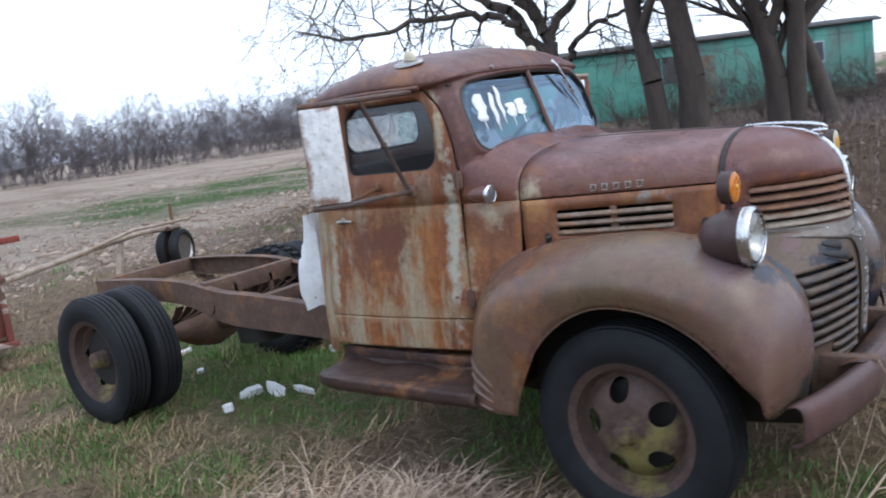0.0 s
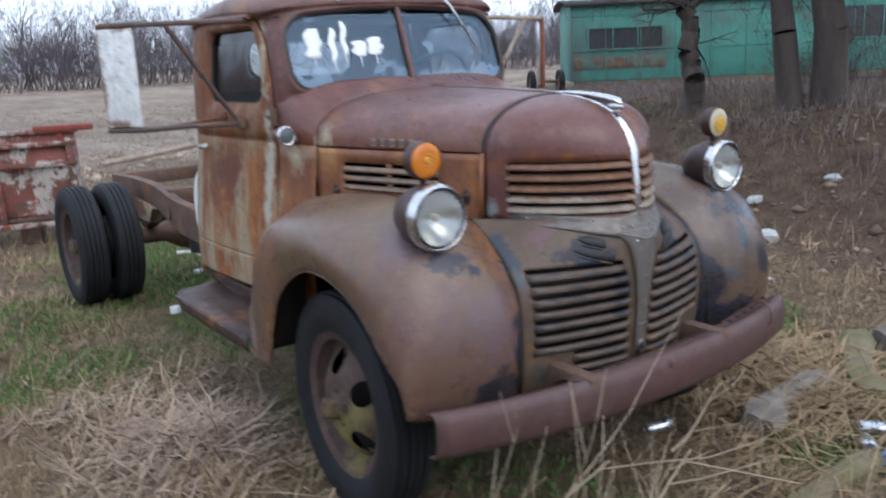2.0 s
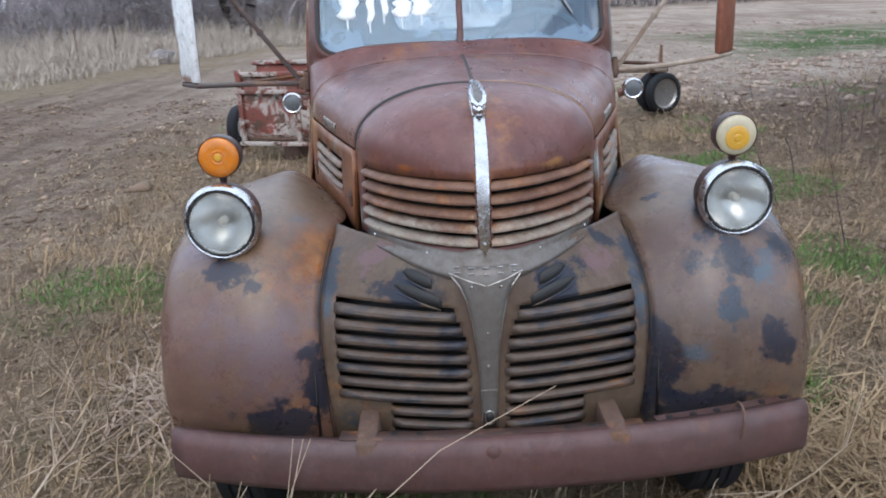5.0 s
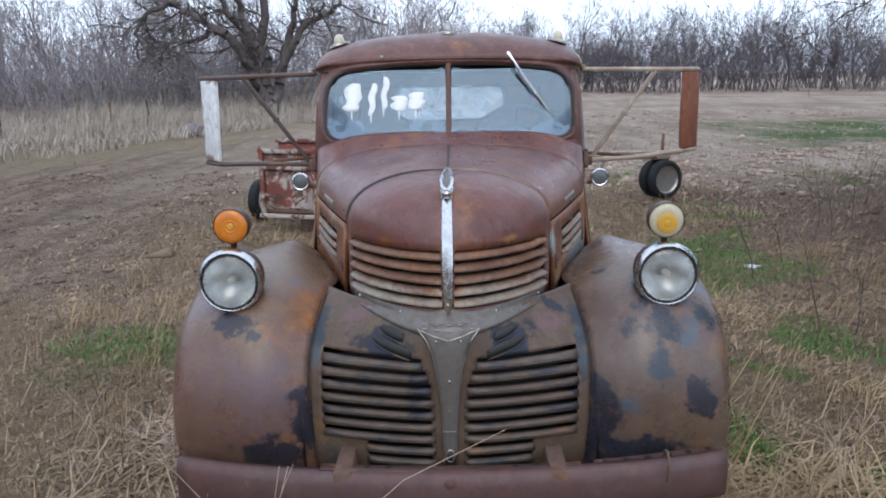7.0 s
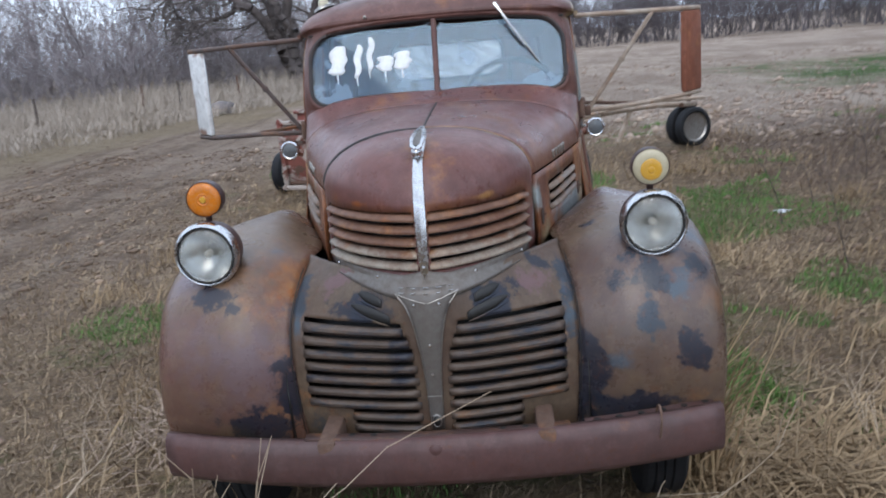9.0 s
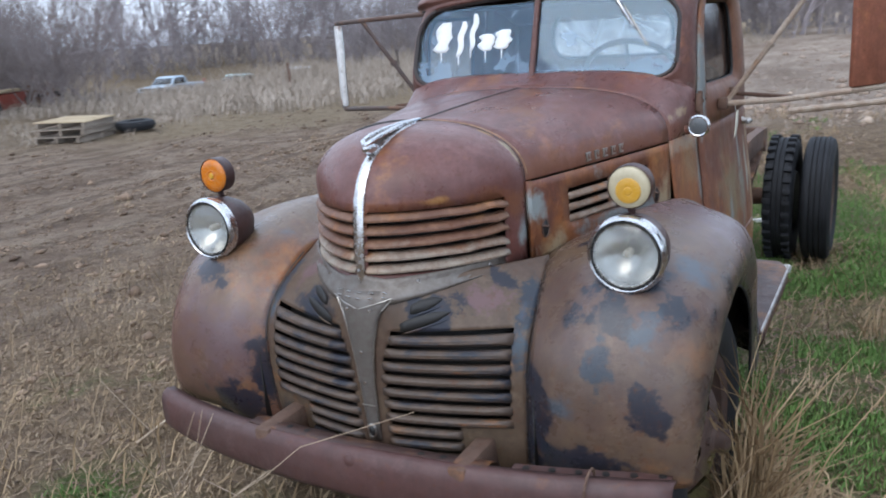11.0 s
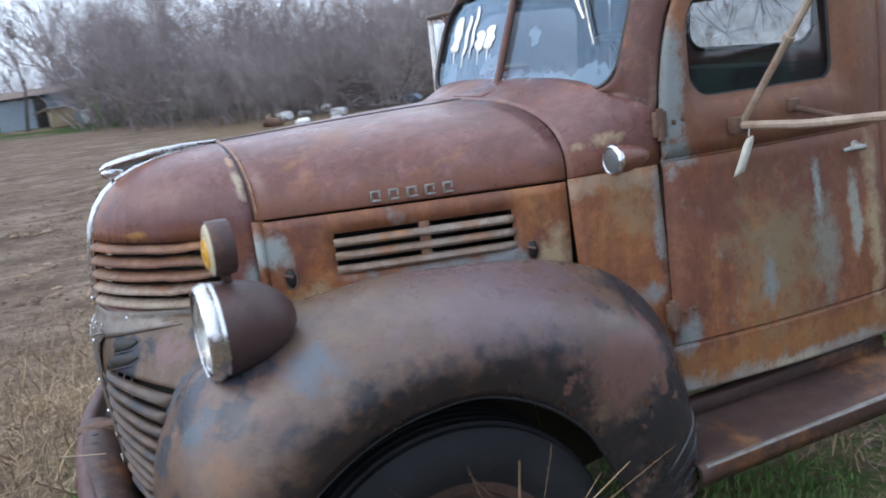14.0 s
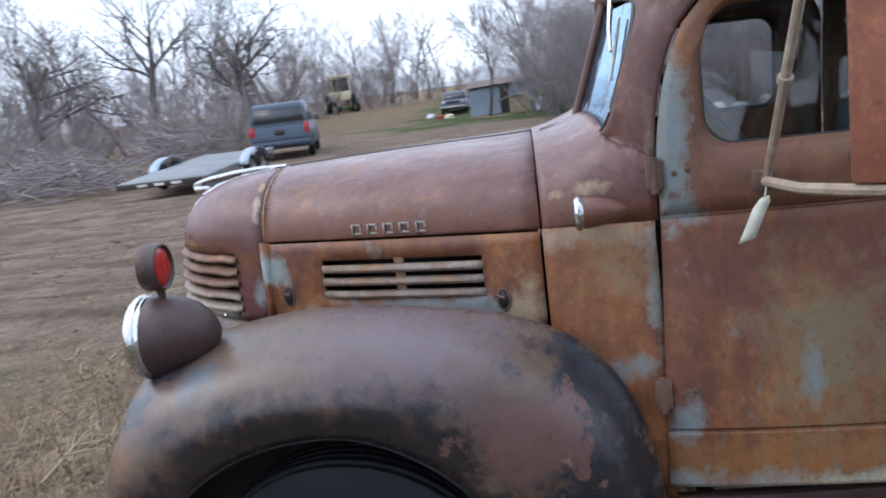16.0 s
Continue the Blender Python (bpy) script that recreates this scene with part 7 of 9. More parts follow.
def shrub(rng, height, stems, kids=(5, 4), wide=0.35):
    out = []
    for k in range(stems):
        a = grow(rng, height * rng.uniform(0.7, 1.35), 0.012 * height * 0.5, 2, kids, 0.5, 0.15, (rng.gauss(0, wide), rng.gauss(0, wide)))
        a[:, [0, 3]] += rng.gauss(0, 0.35)
        a[:, [1, 4]] += rng.gauss(0, 0.35)
        out.append(a)
    return np.concatenate(out)


def prisms(segs, sides=3, least=0.0):
    p, q = segs[:, 0:3], segs[:, 3:6]
    r0, r1 = np.maximum(segs[:, 6], least), np.maximum(segs[:, 7], least * 0.7)
    d = q - p
    d = d / np.maximum(np.linalg.norm(d, axis=1, keepdims=True), 1e-6)
    ref = np.where(np.abs(d[:, 0:1]) > 0.92, [[0, 0, 1.0]], [[1.0, 0, 0]])
    a = np.cross(d, ref)
    a /= np.linalg.norm(a, axis=1, keepdims=True)
    b = np.cross(d, a)
    ring = [np.cos(2 * np.pi * k / sides) * a + np.sin(2 * np.pi * k / sides) * b for k in range(sides)]
    vs = np.stack([p + c * r0[:, None] for c in ring] + [q + c * r1[:, None] for c in ring], 1).reshape(-1, 3)
    i = np.arange(len(segs))[:, None] * 2 * sides
    qs = np.concatenate([i + [k, (k + 1) % sides, sides + (k + 1) % sides, sides + k] for k in range(sides)], 0)
    return vs, qs


def placed(segs, x, y, turn, size, z=None):
    c, s = math.cos(turn), math.sin(turn)
    out = segs.copy()
    for k in (0, 3):
        out[:, k], out[:, k + 1] = size * (c * segs[:, k] - s * segs[:, k + 1]) + x, size * (s * segs[:, k] + c * segs[:, k + 1]) + y
        out[:, k + 2] = size * segs[:, k + 2] + (ground_z(x, y) - 0.05 if z is None else z)
    out[:, 6:] *= size
    return out


rng = random.Random(21)
forms = [grow(rng, 10, 0.15, 4, (7, 5, 4, 2), 0.7, 0.12) for k in range(7)]
tall = [grow(rng, 11, 0.13, 4, (8, 5, 4, 2), 0.55, 0.2) for k in range(6)]
bush = [shrub(rng, 3.2, 9, (6, 5)) for k in range(6)]


def far(az, r):
    return r * math.sin(radians(az)), r * math.cos(radians(az)) - 2


def wood(name, label, spec, least, material=None):
    """spec: rows of forms, number, azimuth from and to, distance from and to, size from and to."""
    sets = []
    for pool, k, a0, a1, r0, r1, s0, s1 in spec:
        for i in range(k):
            x, y = far(a0 + (a1 - a0) * (i + rng.random()) / k, rng.uniform(r0, r1))
            sets.append(placed(rng.choice(pool), x, y, rng.uniform(0, 6.28), rng.uniform(s0, s1)))
    segs = np.concatenate(sets)
    # a share of the finest twigs is enough at this distance
    segs = segs[(segs[:, 6] > least) | (np.random.RandomState(len(segs)).uniform(size=len(segs)) < (0.52 if least > 0.014 else 0.58 if least > 0.007 else 0.9))]
    return stuff(name, [prisms(segs, 3, least)], material or twig_mat, label, "woods")


wood("far_woods", "bare grey winter trees along the far field edge",
     [(tall + forms[:3], 88, 1, 26, 84, 125, 0.70, 1.0), (bush, 84, 1, 26, 82, 112, 1.1, 2.0), (forms + tall, 64, 26, 47, 84, 125, 0.58, 0.85), (bush, 84, 26, 47, 80, 112, 0.9, 1.8), (forms, 12, 47, 58, 60, 90, 0.5, 0.7)], 0.0145, far_twig)
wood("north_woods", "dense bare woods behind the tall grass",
     [(forms + tall, 66, -34, 0, 50, 84, 0.72, 1.05), (bush, 84, -34, -1, 47, 72, 1.0, 1.7), (forms + tall, 26, -51, -33, 64, 86, 0.9, 1.3), (bush, 34, -51, -33, 60, 74, 1.1, 2.0)], 0.014, haze_tinted_twig)
wood("thicket", "dense tangled thicket of bare purple-brown brush",
     [(bush, 66, -81, -50, 28, 36, 1.0, 1.6), (bush, 20, -76, -62, 25, 29, 0.7, 1.1), (forms + tall, 24, -80, -51, 36, 50, 0.7, 0.95), (bush, 14, -85, -80, 32, 42, 1.3, 1.8), (forms + tall, 9, -87, -80, 46, 58, 0.75, 1.0)], 0.0065)
# The tall trees from -185 to -135 are unseen, added for reflections.
wood("west_woods", "bare trees behind the parked vehicles",
     [(forms + tall, 14, -106, -84, 66, 95, 0.6, 0.95), (bush, 46, -108, -84, 62, 85, 0.7, 1.1), (forms, 20, -135, -103, 38, 60, 0.75, 1.1), (bush, 34, -138, -105, 26, 46, 0.6, 1.0), (bush, 60, -136, -96, 58, 80, 1.2, 2.2), (forms, 12, -120, -96, 62, 85, 0.7, 1.0), (tall, 16, -185, -135, 50, 70, 0.8, 1.1)], 0.011)
wood("yard_brush", "low bare brush in front of the mobile home",
     [(bush, 18, 54, 84, 10, 13, 0.18, 0.36), (bush, 9, 74, 92, 8.5, 13, 0.15, 0.30)], 0.0025, bark)
# Out of view: added to close the horizon and feed reflections.
wood("unseen_south_woods", "unseen bare trees added south of the yard for reflections", [(forms + tall, 12, 90, 175, 60, 85, 0.8, 1.1)], 0.02)


def single_tree(label, x, y, height, r, seed, kids=(7, 5, 4, 3), spread=0.75, first=0.3, lean=(0, 0), levels=4, group="", skin_of=None):
    """A tree of its own: a tapered trunk and its bare crown."""
    s = grow(random.Random(seed), height, r, levels, kids, spread, first, lean)
    t = tagged(new("tree"), label, "tree", group)
    t.matrix_world = pose(x, y, ground_z(x, y) - 0.05, 0, 0, 0)
    thick = s[:, 6] > r * 0.33
    v, q = prisms(s[thick], 10)
    o = new("trunk", raw_mesh("trunk", v, q, skin_of or bark))
    o.data.polygons.foreach_set("use_smooth", [True] * len(o.data.polygons))
    o.parent = t
    v, q = prisms(s[~thick], 4, 0.006)
    o = new("crown", raw_mesh("crown", v, q, skin_of or bark))
    o.parent = t
    return t


def limb_tree(label, x, y, limbs, seed, group="", skin_of=None, turn=0.0, droop=0.0, size=1.0):
    """A tree of heavy crooked limbs. limbs: (start radius, points as (across, deep, up)); turn: where across lies in plan."""
    r4 = random.Random(seed)
    ca, sa = math.cos(turn), math.sin(turn)
    thick, thin = [], []

    def twig(p, d, length, r, level):
        k = 4 if level == 0 else 3
        q = p
        for i in range(k):
            d = (d + Vector((r4.gauss(0, 0.24), r4.gauss(0, 0.24), r4.gauss(0.02 - droop, 0.18)))).normalized()
            e = q + d * length / k
            r2 = max(0.006, r * (1 - 0.30 * (i + 1) / k * (1 if level else 1.6)))
            thin.append((*q, *e, max(0.006, r * (1 - 0.30 * i / k * (1 if level else 1.6))), r2))
            if level < 3:
                for j in range(r4.choice((1, 2)) if level == 0 else 1):
                    side = d.cross(Vector((r4.gauss(0, 1), r4.gauss(0, 1), r4.gauss(0, 1)))).normalized()
                    twig(e, (d * 0.75 + side * 0.75).normalized(), length * r4.uniform(0.40, 0.65), r2 * 0.6, level + 1)
            q = e

    for r0, pts in limbs:
        pts = [Vector((a * ca - b * sa, a * sa + b * ca, c)) for a, b, c in pts]
        knots = [(i / (len(pts) - 1), p) for i, p in enumerate(pts)]
        run = [spline(knots, f) for f in np.linspace(0, 1, 6 * len(pts))]
        run = [p + (Vector((r4.gauss(0, 0.08), r4.gauss(0, 0.08), r4.gauss(0, 0.06))) if i else Vector()) for i, p in enumerate(run)]
        for i in range(len(run) - 1):
            f = i / (len(run) - 1)
            ra, rb = r0 * (1 - 0.86 * f), r0 * (1 - 0.86 * (i + 1) / (len(run) - 1))
            thick.append((*run[i], *run[i + 1], ra, rb))
            if f > 0.25 and r4.random() < 0.8:
                d = (run[i + 1] - run[i]).normalized()
                side = d.cross(Vector((r4.gauss(0, 1), r4.gauss(0, 1), r4.gauss(0, 1)))).normalized()
                twig(run[i + 1], (d * 0.5 + side).normalized(), r4.uniform(1.4, 2.8), min(rb * 0.55, 0.06), 0)
    t = tagged(new("tree"), label, "tree", group)
    t.matrix_world = pose(x, y, ground_z(x, y) - 0.1) @ Matrix.Scale(size, 4)
    for name, segs, sides in (("trunk", thick, 9), ("crown", thin, 3)):
        v, q = prisms(np.array(segs), sides)
        o = new(name, raw_mesh(name, v, q, skin_of or bark))
        if name == "trunk":
            o.data.polygons.foreach_set("use_smooth", [True] * len(o.data.polygons))
        o.parent = t
    return t


willow_bark = two_tone("willow_bark", (0.085, 0.070, 0.066), (0.16, 0.135, 0.125), 2.0, 0.95, bump=0.8, fine=14.0, stretch=(1, 1, 0.25))
limb_tree("large gnarled bare tree with arching limbs beyond the track", -9.7, 41, [
    (0.46, [(0, 0, -0.1), (-0.1, 0, 1.6), (-0.2, 0.2, 4), (0.1, 0.3, 7.5), (0.4, 0, 11)]),
    (0.34, [(-0.2, 0, 0.8), (-0.8, -0.2, 2.6), (-1.6, -0.6, 4.0), (-3.5, -1.0, 5.3), (-4.5, -1.0, 5.8), (-5.8, -1.2, 5.1), (-6.4, -1.2, 3.2)]),
    (0.30, [(-0.4, 0.2, 1.6), (-1.2, 0.6, 4.2), (-2.6, 1.0, 6.4), (-4.2, 1.2, 9.0)]),
    (0.32, [(0.2, 0, 0.6), (0.8, 0.5, 3), (1.6, 0.8, 6), (2.0, 1.2, 10)]),
    (0.22, [(-0.2, -0.2, 3.0), (-1.0, -0.8, 5.6), (-1.0, -1.0, 8.5), (-1.6, -1.2, 10.5)]),
    (0.24, [(0.5, 0, 2.2), (2.0, -0.4, 4.5), (3.6, -0.8, 5.4), (4.8, -0.6, 7.2)]),
    (0.14, [(-2.4, -0.8, 4.6), (-3.2, -1.2, 4.0), (-4.4, -1.4, 3.9), (-5.2, -1.6, 3.0)])], 5, skin_of=willow_bark)
HOME_TREES = "trees by the mobile home"
limb_tree("bare tree with low wide branches beside the mobile home", 6.79, 4.37, [
    (0.36, [(0, 0, -0.1), (0.1, 0, 2.0), (0.6, 0, 4.2), (1.2, 0.1, 7.0), (1.6, 0.2, 10.5)]),
    (0.20, [(0.5, 0, 3.6), (2.2, -0.4, 5.6), (4.6, -0.6, 6.2), (7.4, -0.4, 6.5), (9.6, 0, 7.0)]),
    (0.16, [(0.4, 0, 3.2), (1.8, 0.5, 4.8), (4.0, 0.8, 5.2), (6.4, 1.0, 4.9), (8.2, 1.2, 5.3)]),
    (0.18, [(0.8, 0, 4.8), (2.4, 0.6, 7.0), (5.0, 1.0, 8.0), (8.4, 1.0, 8.6)]),
    (0.16, [(0.5, 0, 4.2), (-1.2, -0.5, 6.2), (-3.2, -0.8, 7.4), (-5.2, -0.8, 8.2)]),
    (0.14, [(1.0, 0, 6.0), (3.0, -0.8, 8.4), (5.5, -1.2, 10)]),
    (0.12, [(0.3, 0, 3.0), (-0.8, 0.4, 4.2), (-2.4, 0.6, 4.6), (-3.8, 0.6, 4.0)])], 8, group=HOME_TREES, turn=math.atan2(0.84, -0.54), droop=0.02, size=0.43)
single_tree("thick bare trunk leaning out beside the mobile home", 6.92, 3.08, 6.0, 0.155, 9, (9, 6, 5, 4), 0.6, 0.4, (-0.012, 0.03), group=HOME_TREES)
single_tree("thick upright bare tree beside the mobile home", 7.15, 2.75, 6.0, 0.21, 10, (9, 6, 5, 4), 0.6, 0.4, (0.0, 0.01), group=HOME_TREES)
single_tree("gnarled forked bare tree beside the mobile home", 7.80, 1.85, 5.0, 0.17, 12, (9, 6, 5, 4), 0.7, 0.3, (0.02, -0.08), group=HOME_TREES)
single_tree("gnarled forked bare tree beside the mobile home", 7.90, 1.70, 5.2, 0.15, 17, (9, 6, 5, 4), 0.7, 0.35, (0.04, -0.12), group=HOME_TREES)
single_tree("straight bare tree beside the mobile home", 8.03, 1.24, 5.2, 0.13, 13, (6, 4, 4, 3), 0.6, 0.4, group=HOME_TREES)
single_tree("slender bare tree growing in front of the shed", -39.5, -1.15, 6.2, 0.085, 14, (7, 5, 3, 3), 0.55, 0.4)
for k, (x, y, h) in enumerate(((-33, -21, 10), (-38, -17.5, 12), (-41, -13.5, 11), (-46, -14.5, 12), (-30, -25, 9))):
    single_tree("bare tree with crooked limbs behind the brush", x, y, h * 0.8, 0.2 + 0.03 * (k % 3), 30 + k, (9, 6, 4, 3), 0.8, 0.3, skin_of=grey_bark, group="trees behind the yard")
# dead snags and line poles at the yard's far end
for k, (x, y, h) in enumerate(((-78, -12, 9), (-80, -8.5, 8), (-88, -16, 9), (-90, -11, 10))):
    t = tagged(new("dead_tree"), "tall dead snag with broken side branches", "tree", "dead snags")
    t.matrix_world = pose(x, y, 0.3)
    s = grow(random.Random(60 + k), h * 1.4, 0.16, 1, (9,), 0.9, 0.3)
    v, q = prisms(s, 5, 0.02)
    o = new("trunk", raw_mesh("trunk", v, q, bark))
    o.parent = t
# old fence along the tall grass
for k, (x, y, h) in enumerate(((-18.5, 22.5, 1.0), (-15.6, 25.5, 1.05), (-13.2, 29.0, 1.1), (-11.9, 29.5, 1.25), (-10.6, 33.0, 1.1), (-8.3, 36.5, 1.1))):
    bm = fresh()
    add_tube(bm, [(0, 0, -0.1), (0.01, 0.02, h * 0.5), (0.03 * (k % 3 - 1), 0.02, h)], [0.055, 0.05, 0.042], 7)
    tagged(part("fence_post", bm, bark if k % 2 else rust_post, None), "leaning old fence post in tall pale grass", "post", "fence posts").matrix_world = pose(x, y, ground_z(x, y))
# brush piles
for k, (x, y, w) in enumerate(((-19.5, -12.5, 2.2), (-22, -14.5, 2.4), (-26, -11.5, 1.6), (-24.5, 9.5, 1.5))):
    r2 = random.Random(70 + k)
    segs = []
    for j in range(420):
        g, d = r2.uniform(0, 6.28), w * math.sqrt(r2.random())
        px, py = x + d * math.cos(g), y + d * math.sin(g)
        pz = max(0, 1.7 - 0.6 * d) * r2.random()
        a, e = r2.uniform(0, 6.28), r2.gauss(0.15, 0.35)
        ln = r2.uniform(0.5, 1.6)
        segs.append((px, py, pz, px + ln * math.cos(a) * math.cos(e), py + ln * math.sin(a) * math.cos(e), max(0.02, pz + ln * math.sin(e)), r2.uniform(0.008, 0.03), 0.004))
    v, q = prisms(np.array(segs), 4)
    tagged(new("brush_pile", raw_mesh("brush_pile", v, q, twig_mat)), "heap of cut grey brush and branches", "brush pile", "brush piles", kind="stuff")
# thin saplings among the weeds
for k, (x, y, h) in enumerate(((2.75, 4.3, 0.95), (3.25, 4.9, 0.85), (4.6, 6.4, 1.0), (2.72, 2.75, 0.85), (2.9, 2.6, 0.6), (5.3, 7.5, 1.1), (4.2, 6.0, 0.9), (4.4, 6.8, 1.05), (-3.3, 0.2, 0.5))):
    s = grow(random.Random(80 + k), h * 1.3, 0.006, 2, (5, 3), 0.6, 0.3)
    v, q = prisms(s, 4, 0.0015)
    t = tagged(new("sapling", raw_mesh("sapling", v, q, bark)), "thin leafless sapling among dead weeds", "sapling", "saplings")
    t.matrix_world = pose(x, y, ground_z(x, y) - 0.02)

# ---- things in the yard ----
flake_red = rusty("flaking_red_paint", (0.30, 0.055, 0.035), (0.22, 0.06, 0.04), orange=0.2, pale=0.0, seed=31.0, gloss=0.7)
def peeling(name, seed):
    """Red paint that has peeled to cream primer and rust in large flakes."""
    m, n, l, p = tree_of(name)
    v = coords(n, l, (1, 1, 1), (seed, 0, 0))
    a = noise_of(n, l, v, 2.6, 9, 0.70, 0.49, 0.54, 0.7)
    b = noise_of(n, l, v, 5.5, 8, 0.7, 0.54, 0.58, 0.4)
    g = noise_of(n, l, v, 40, 5, 0.7, 0.3, 0.7)
    c = mixed(n, l, noise_of(n, l, v, 2.0, 5), (0.235, 0.058, 0.040), (0.145, 0.048, 0.034))
    c = mixed(n, l, a, c, (0.46, 0.40, 0.35))
    c = mixed(n, l, b, c, (0.10, 0.055, 0.035))
    c = mixed(n, l, arith(n, l, "MULTIPLY", g, 0.4), c, (0.09, 0.04, 0.03))
    l.new(c, p.inputs["Base Color"])
    p.inputs["Roughness"].default_value = 0.75
    bump_to(n, l, p, arith(n, l, "ADD", a, g), 0.25, 0.006)
    return m


wagon_paint = peeling("peeling_wagon_paint", 3.0)
def faded_siding(name):
    """Teal paint worn to grey primer and rust in large soft patches."""
    m, n, l, p = tree_of(name)
    v = coords(n, l)
    c = mixed(n, l, noise_of(n, l, v, 0.8, 6), (0.050, 0.215, 0.170), (0.085, 0.285, 0.225))
    c = mixed(n, l, arith(n, l, "MULTIPLY", noise_of(n, l, coords(n, l, (1, 1, 0.6), (3, 0, 0)), 0.55, 9, 0.68, 0.48, 0.62), 0.85), c, (0.095, 0.115, 0.105))
    c = mixed(n, l, arith(n, l, "MULTIPLY", noise_of(n, l, coords(n, l, (1, 1, 1), (8, 0, 0)), 0.9, 9, 0.7, 0.58, 0.68), 0.8), c, (0.10, 0.06, 0.045))
    l.new(c, p.inputs["Base Color"])
    p.inputs["Roughness"].default_value = 0.65
    bump_to(n, l, p, noise_of(n, l, v, 6.0, 5), 0.15, 0.01)
    return m


teal = faded_siding("faded_teal_siding")
teal_rust = rusty("rusted_siding", (0.14, 0.075, 0.05), (0.10, 0.20, 0.17), orange=0.4, pale=0.0, seed=33.0, gloss=0.75)
grey_roof = two_tone("grey_roofing", (0.05, 0.047, 0.045), (0.085, 0.08, 0.075), 1.2, 0.9)
dark_pane = shiny("dark_window", (0.03, 0.035, 0.04), 0.12, 0.0, 0.3)
tin = two_tone("galvanised_sheet", (0.30, 0.36, 0.42), (0.40, 0.46, 0.52), 1.5, 0.5, 0.3, fine=15)
tin_blue = two_tone("blue_grey_sheet", (0.20, 0.26, 0.33), (0.27, 0.33, 0.40), 1.5, 0.55, 0.3, fine=15)
rust_tin = rusty("rusty_roof_sheet", (0.13, 0.105, 0.09), (0.20, 0.155, 0.125), orange=0.3, pale=0.2, seed=35.0, gloss=0.8)
old_wood = two_tone("grey_weathered_wood", (0.19, 0.155, 0.12), (0.30, 0.25, 0.20), 2.5, 0.9, bump=0.5, fine=30, stretch=(1, 1, 4))
log_wood = two_tone("split_log", (0.14, 0.115, 0.095), (0.27, 0.235, 0.20), 3.0, 0.95, bump=0.9, fine=25, stretch=(0.5, 3, 3))
moss_log = two_tone("mossy_log", (0.12, 0.115, 0.045), (0.20, 0.16, 0.10), 5.0, 0.95, bump=0.8, fine=30)
tan_wood = two_tone("tan_boards", (0.38, 0.29, 0.18), (0.50, 0.40, 0.26), 2.0, 0.85, fine=20)
suv_blue = shiny("slate_blue_car_paint", (0.052, 0.074, 0.104), 0.25, 0.2, 0.25)
white_car = shiny("pale_car_paint", (0.62, 0.66, 0.68), 0.35, 0.0, 0.25)
blue_car = shiny("light_blue_car_paint", (0.38, 0.47, 0.55), 0.35, 0.0, 0.25)
teal_car = shiny("pale_teal_car_paint", (0.42, 0.56, 0.54), 0.35, 0.0, 0.25)
cream_paint = shiny("cream_machine_paint", (0.66, 0.58, 0.40), 0.45, 0.0, 0.3)
steel_deck = two_tone("grey_steel_deck", (0.17, 0.175, 0.18), (0.25, 0.25, 0.25), 1.5, 0.55, 0.4)
white_foam = two_tone("white_foam", (0.68, 0.68, 0.66), (0.78, 0.78, 0.77), 14.0, 0.8, bump=0.4)
plastic_white = two_tone("crumpled_white_plastic", (0.40, 0.40, 0.39), (0.60, 0.60, 0.60), 9.0, 0.45, bump=0.3)
black_print = two_tone("black_print", (0.02, 0.02, 0.02), (0.04, 0.04, 0.04), 9.0, 0.6)
can_metal = shiny("crushed_can_metal", (0.62, 0.63, 0.65), 0.25, 1.0, 0.15)
can_blue = shiny("blue_can_print", (0.10, 0.22, 0.42), 0.3, 0.3, 0.2)
green_sheet = two_tone("green_plastic", (0.05, 0.16, 0.05), (0.08, 0.22, 0.07), 5.0, 0.6)


def tyre_part(parent, x, y, z, r, w, axis, rim_mat, rim=0.6, name="wheel"):
    e = new(name)
    e.parent = parent
    bm = fresh()
    h = w / 2
    add_lathe(bm, [(r * rim, -h * 0.7), (r * 0.8, -h), (r * 0.95, -h * 0.85), (r, -h * 0.5), (r, h * 0.5), (r * 0.95, h * 0.85), (r * 0.8, h), (r * rim, h * 0.7)], (x, y, z), axis, 1, 28)
    part("tyre", bm, rubber, e)
    bm = fresh()
    add_lathe(bm, [(r * rim, -h * 0.75), (r * rim * 0.9, -h * 0.45), (r * 0.18, -h * 0.25), (0, -h * 0.3)], (x, y, z), axis, 1, 20)
    add_lathe(bm, [(r * rim, h * 0.75), (r * rim * 0.9, h * 0.45), (r * 0.18, h * 0.25), (0, h * 0.3)], (x, y, z), axis, 1, 20)
    part("rim", bm, rim_mat, e)
    return e


def prism(bm, outline, y0, y1, top=1.0, bevel=0.0):
    """A side outline of (x, z) drawn out across y; the upper points are pulled in by top."""
    zs = [z for _, z in outline]
    lo, hi = min(zs), max(zs)
    mid, half = (y0 + y1) / 2, (y1 - y0) / 2
    rings = []
    for s in (-1, 1):
        rings.append([bm.verts.new((x, mid + s * half * lerp(1, top, (z - lo) / (hi - lo)), z)) for x, z in outline])
    k = len(outline)
    faces = [bm.faces.new(rings[0]), bm.faces.new(rings[1])]
    for i in range(k):
        faces.append(bm.faces.new((rings[0][i], rings[0][(i + 1) % k], rings[1][(i + 1) % k], rings[1][i])))
    if bevel:
        es = list({e for f in faces for e in f.edges})
        bmesh.ops.bevel(bm, geom=es, offset=bevel, segments=2, affect="EDGES", profile=0.5)


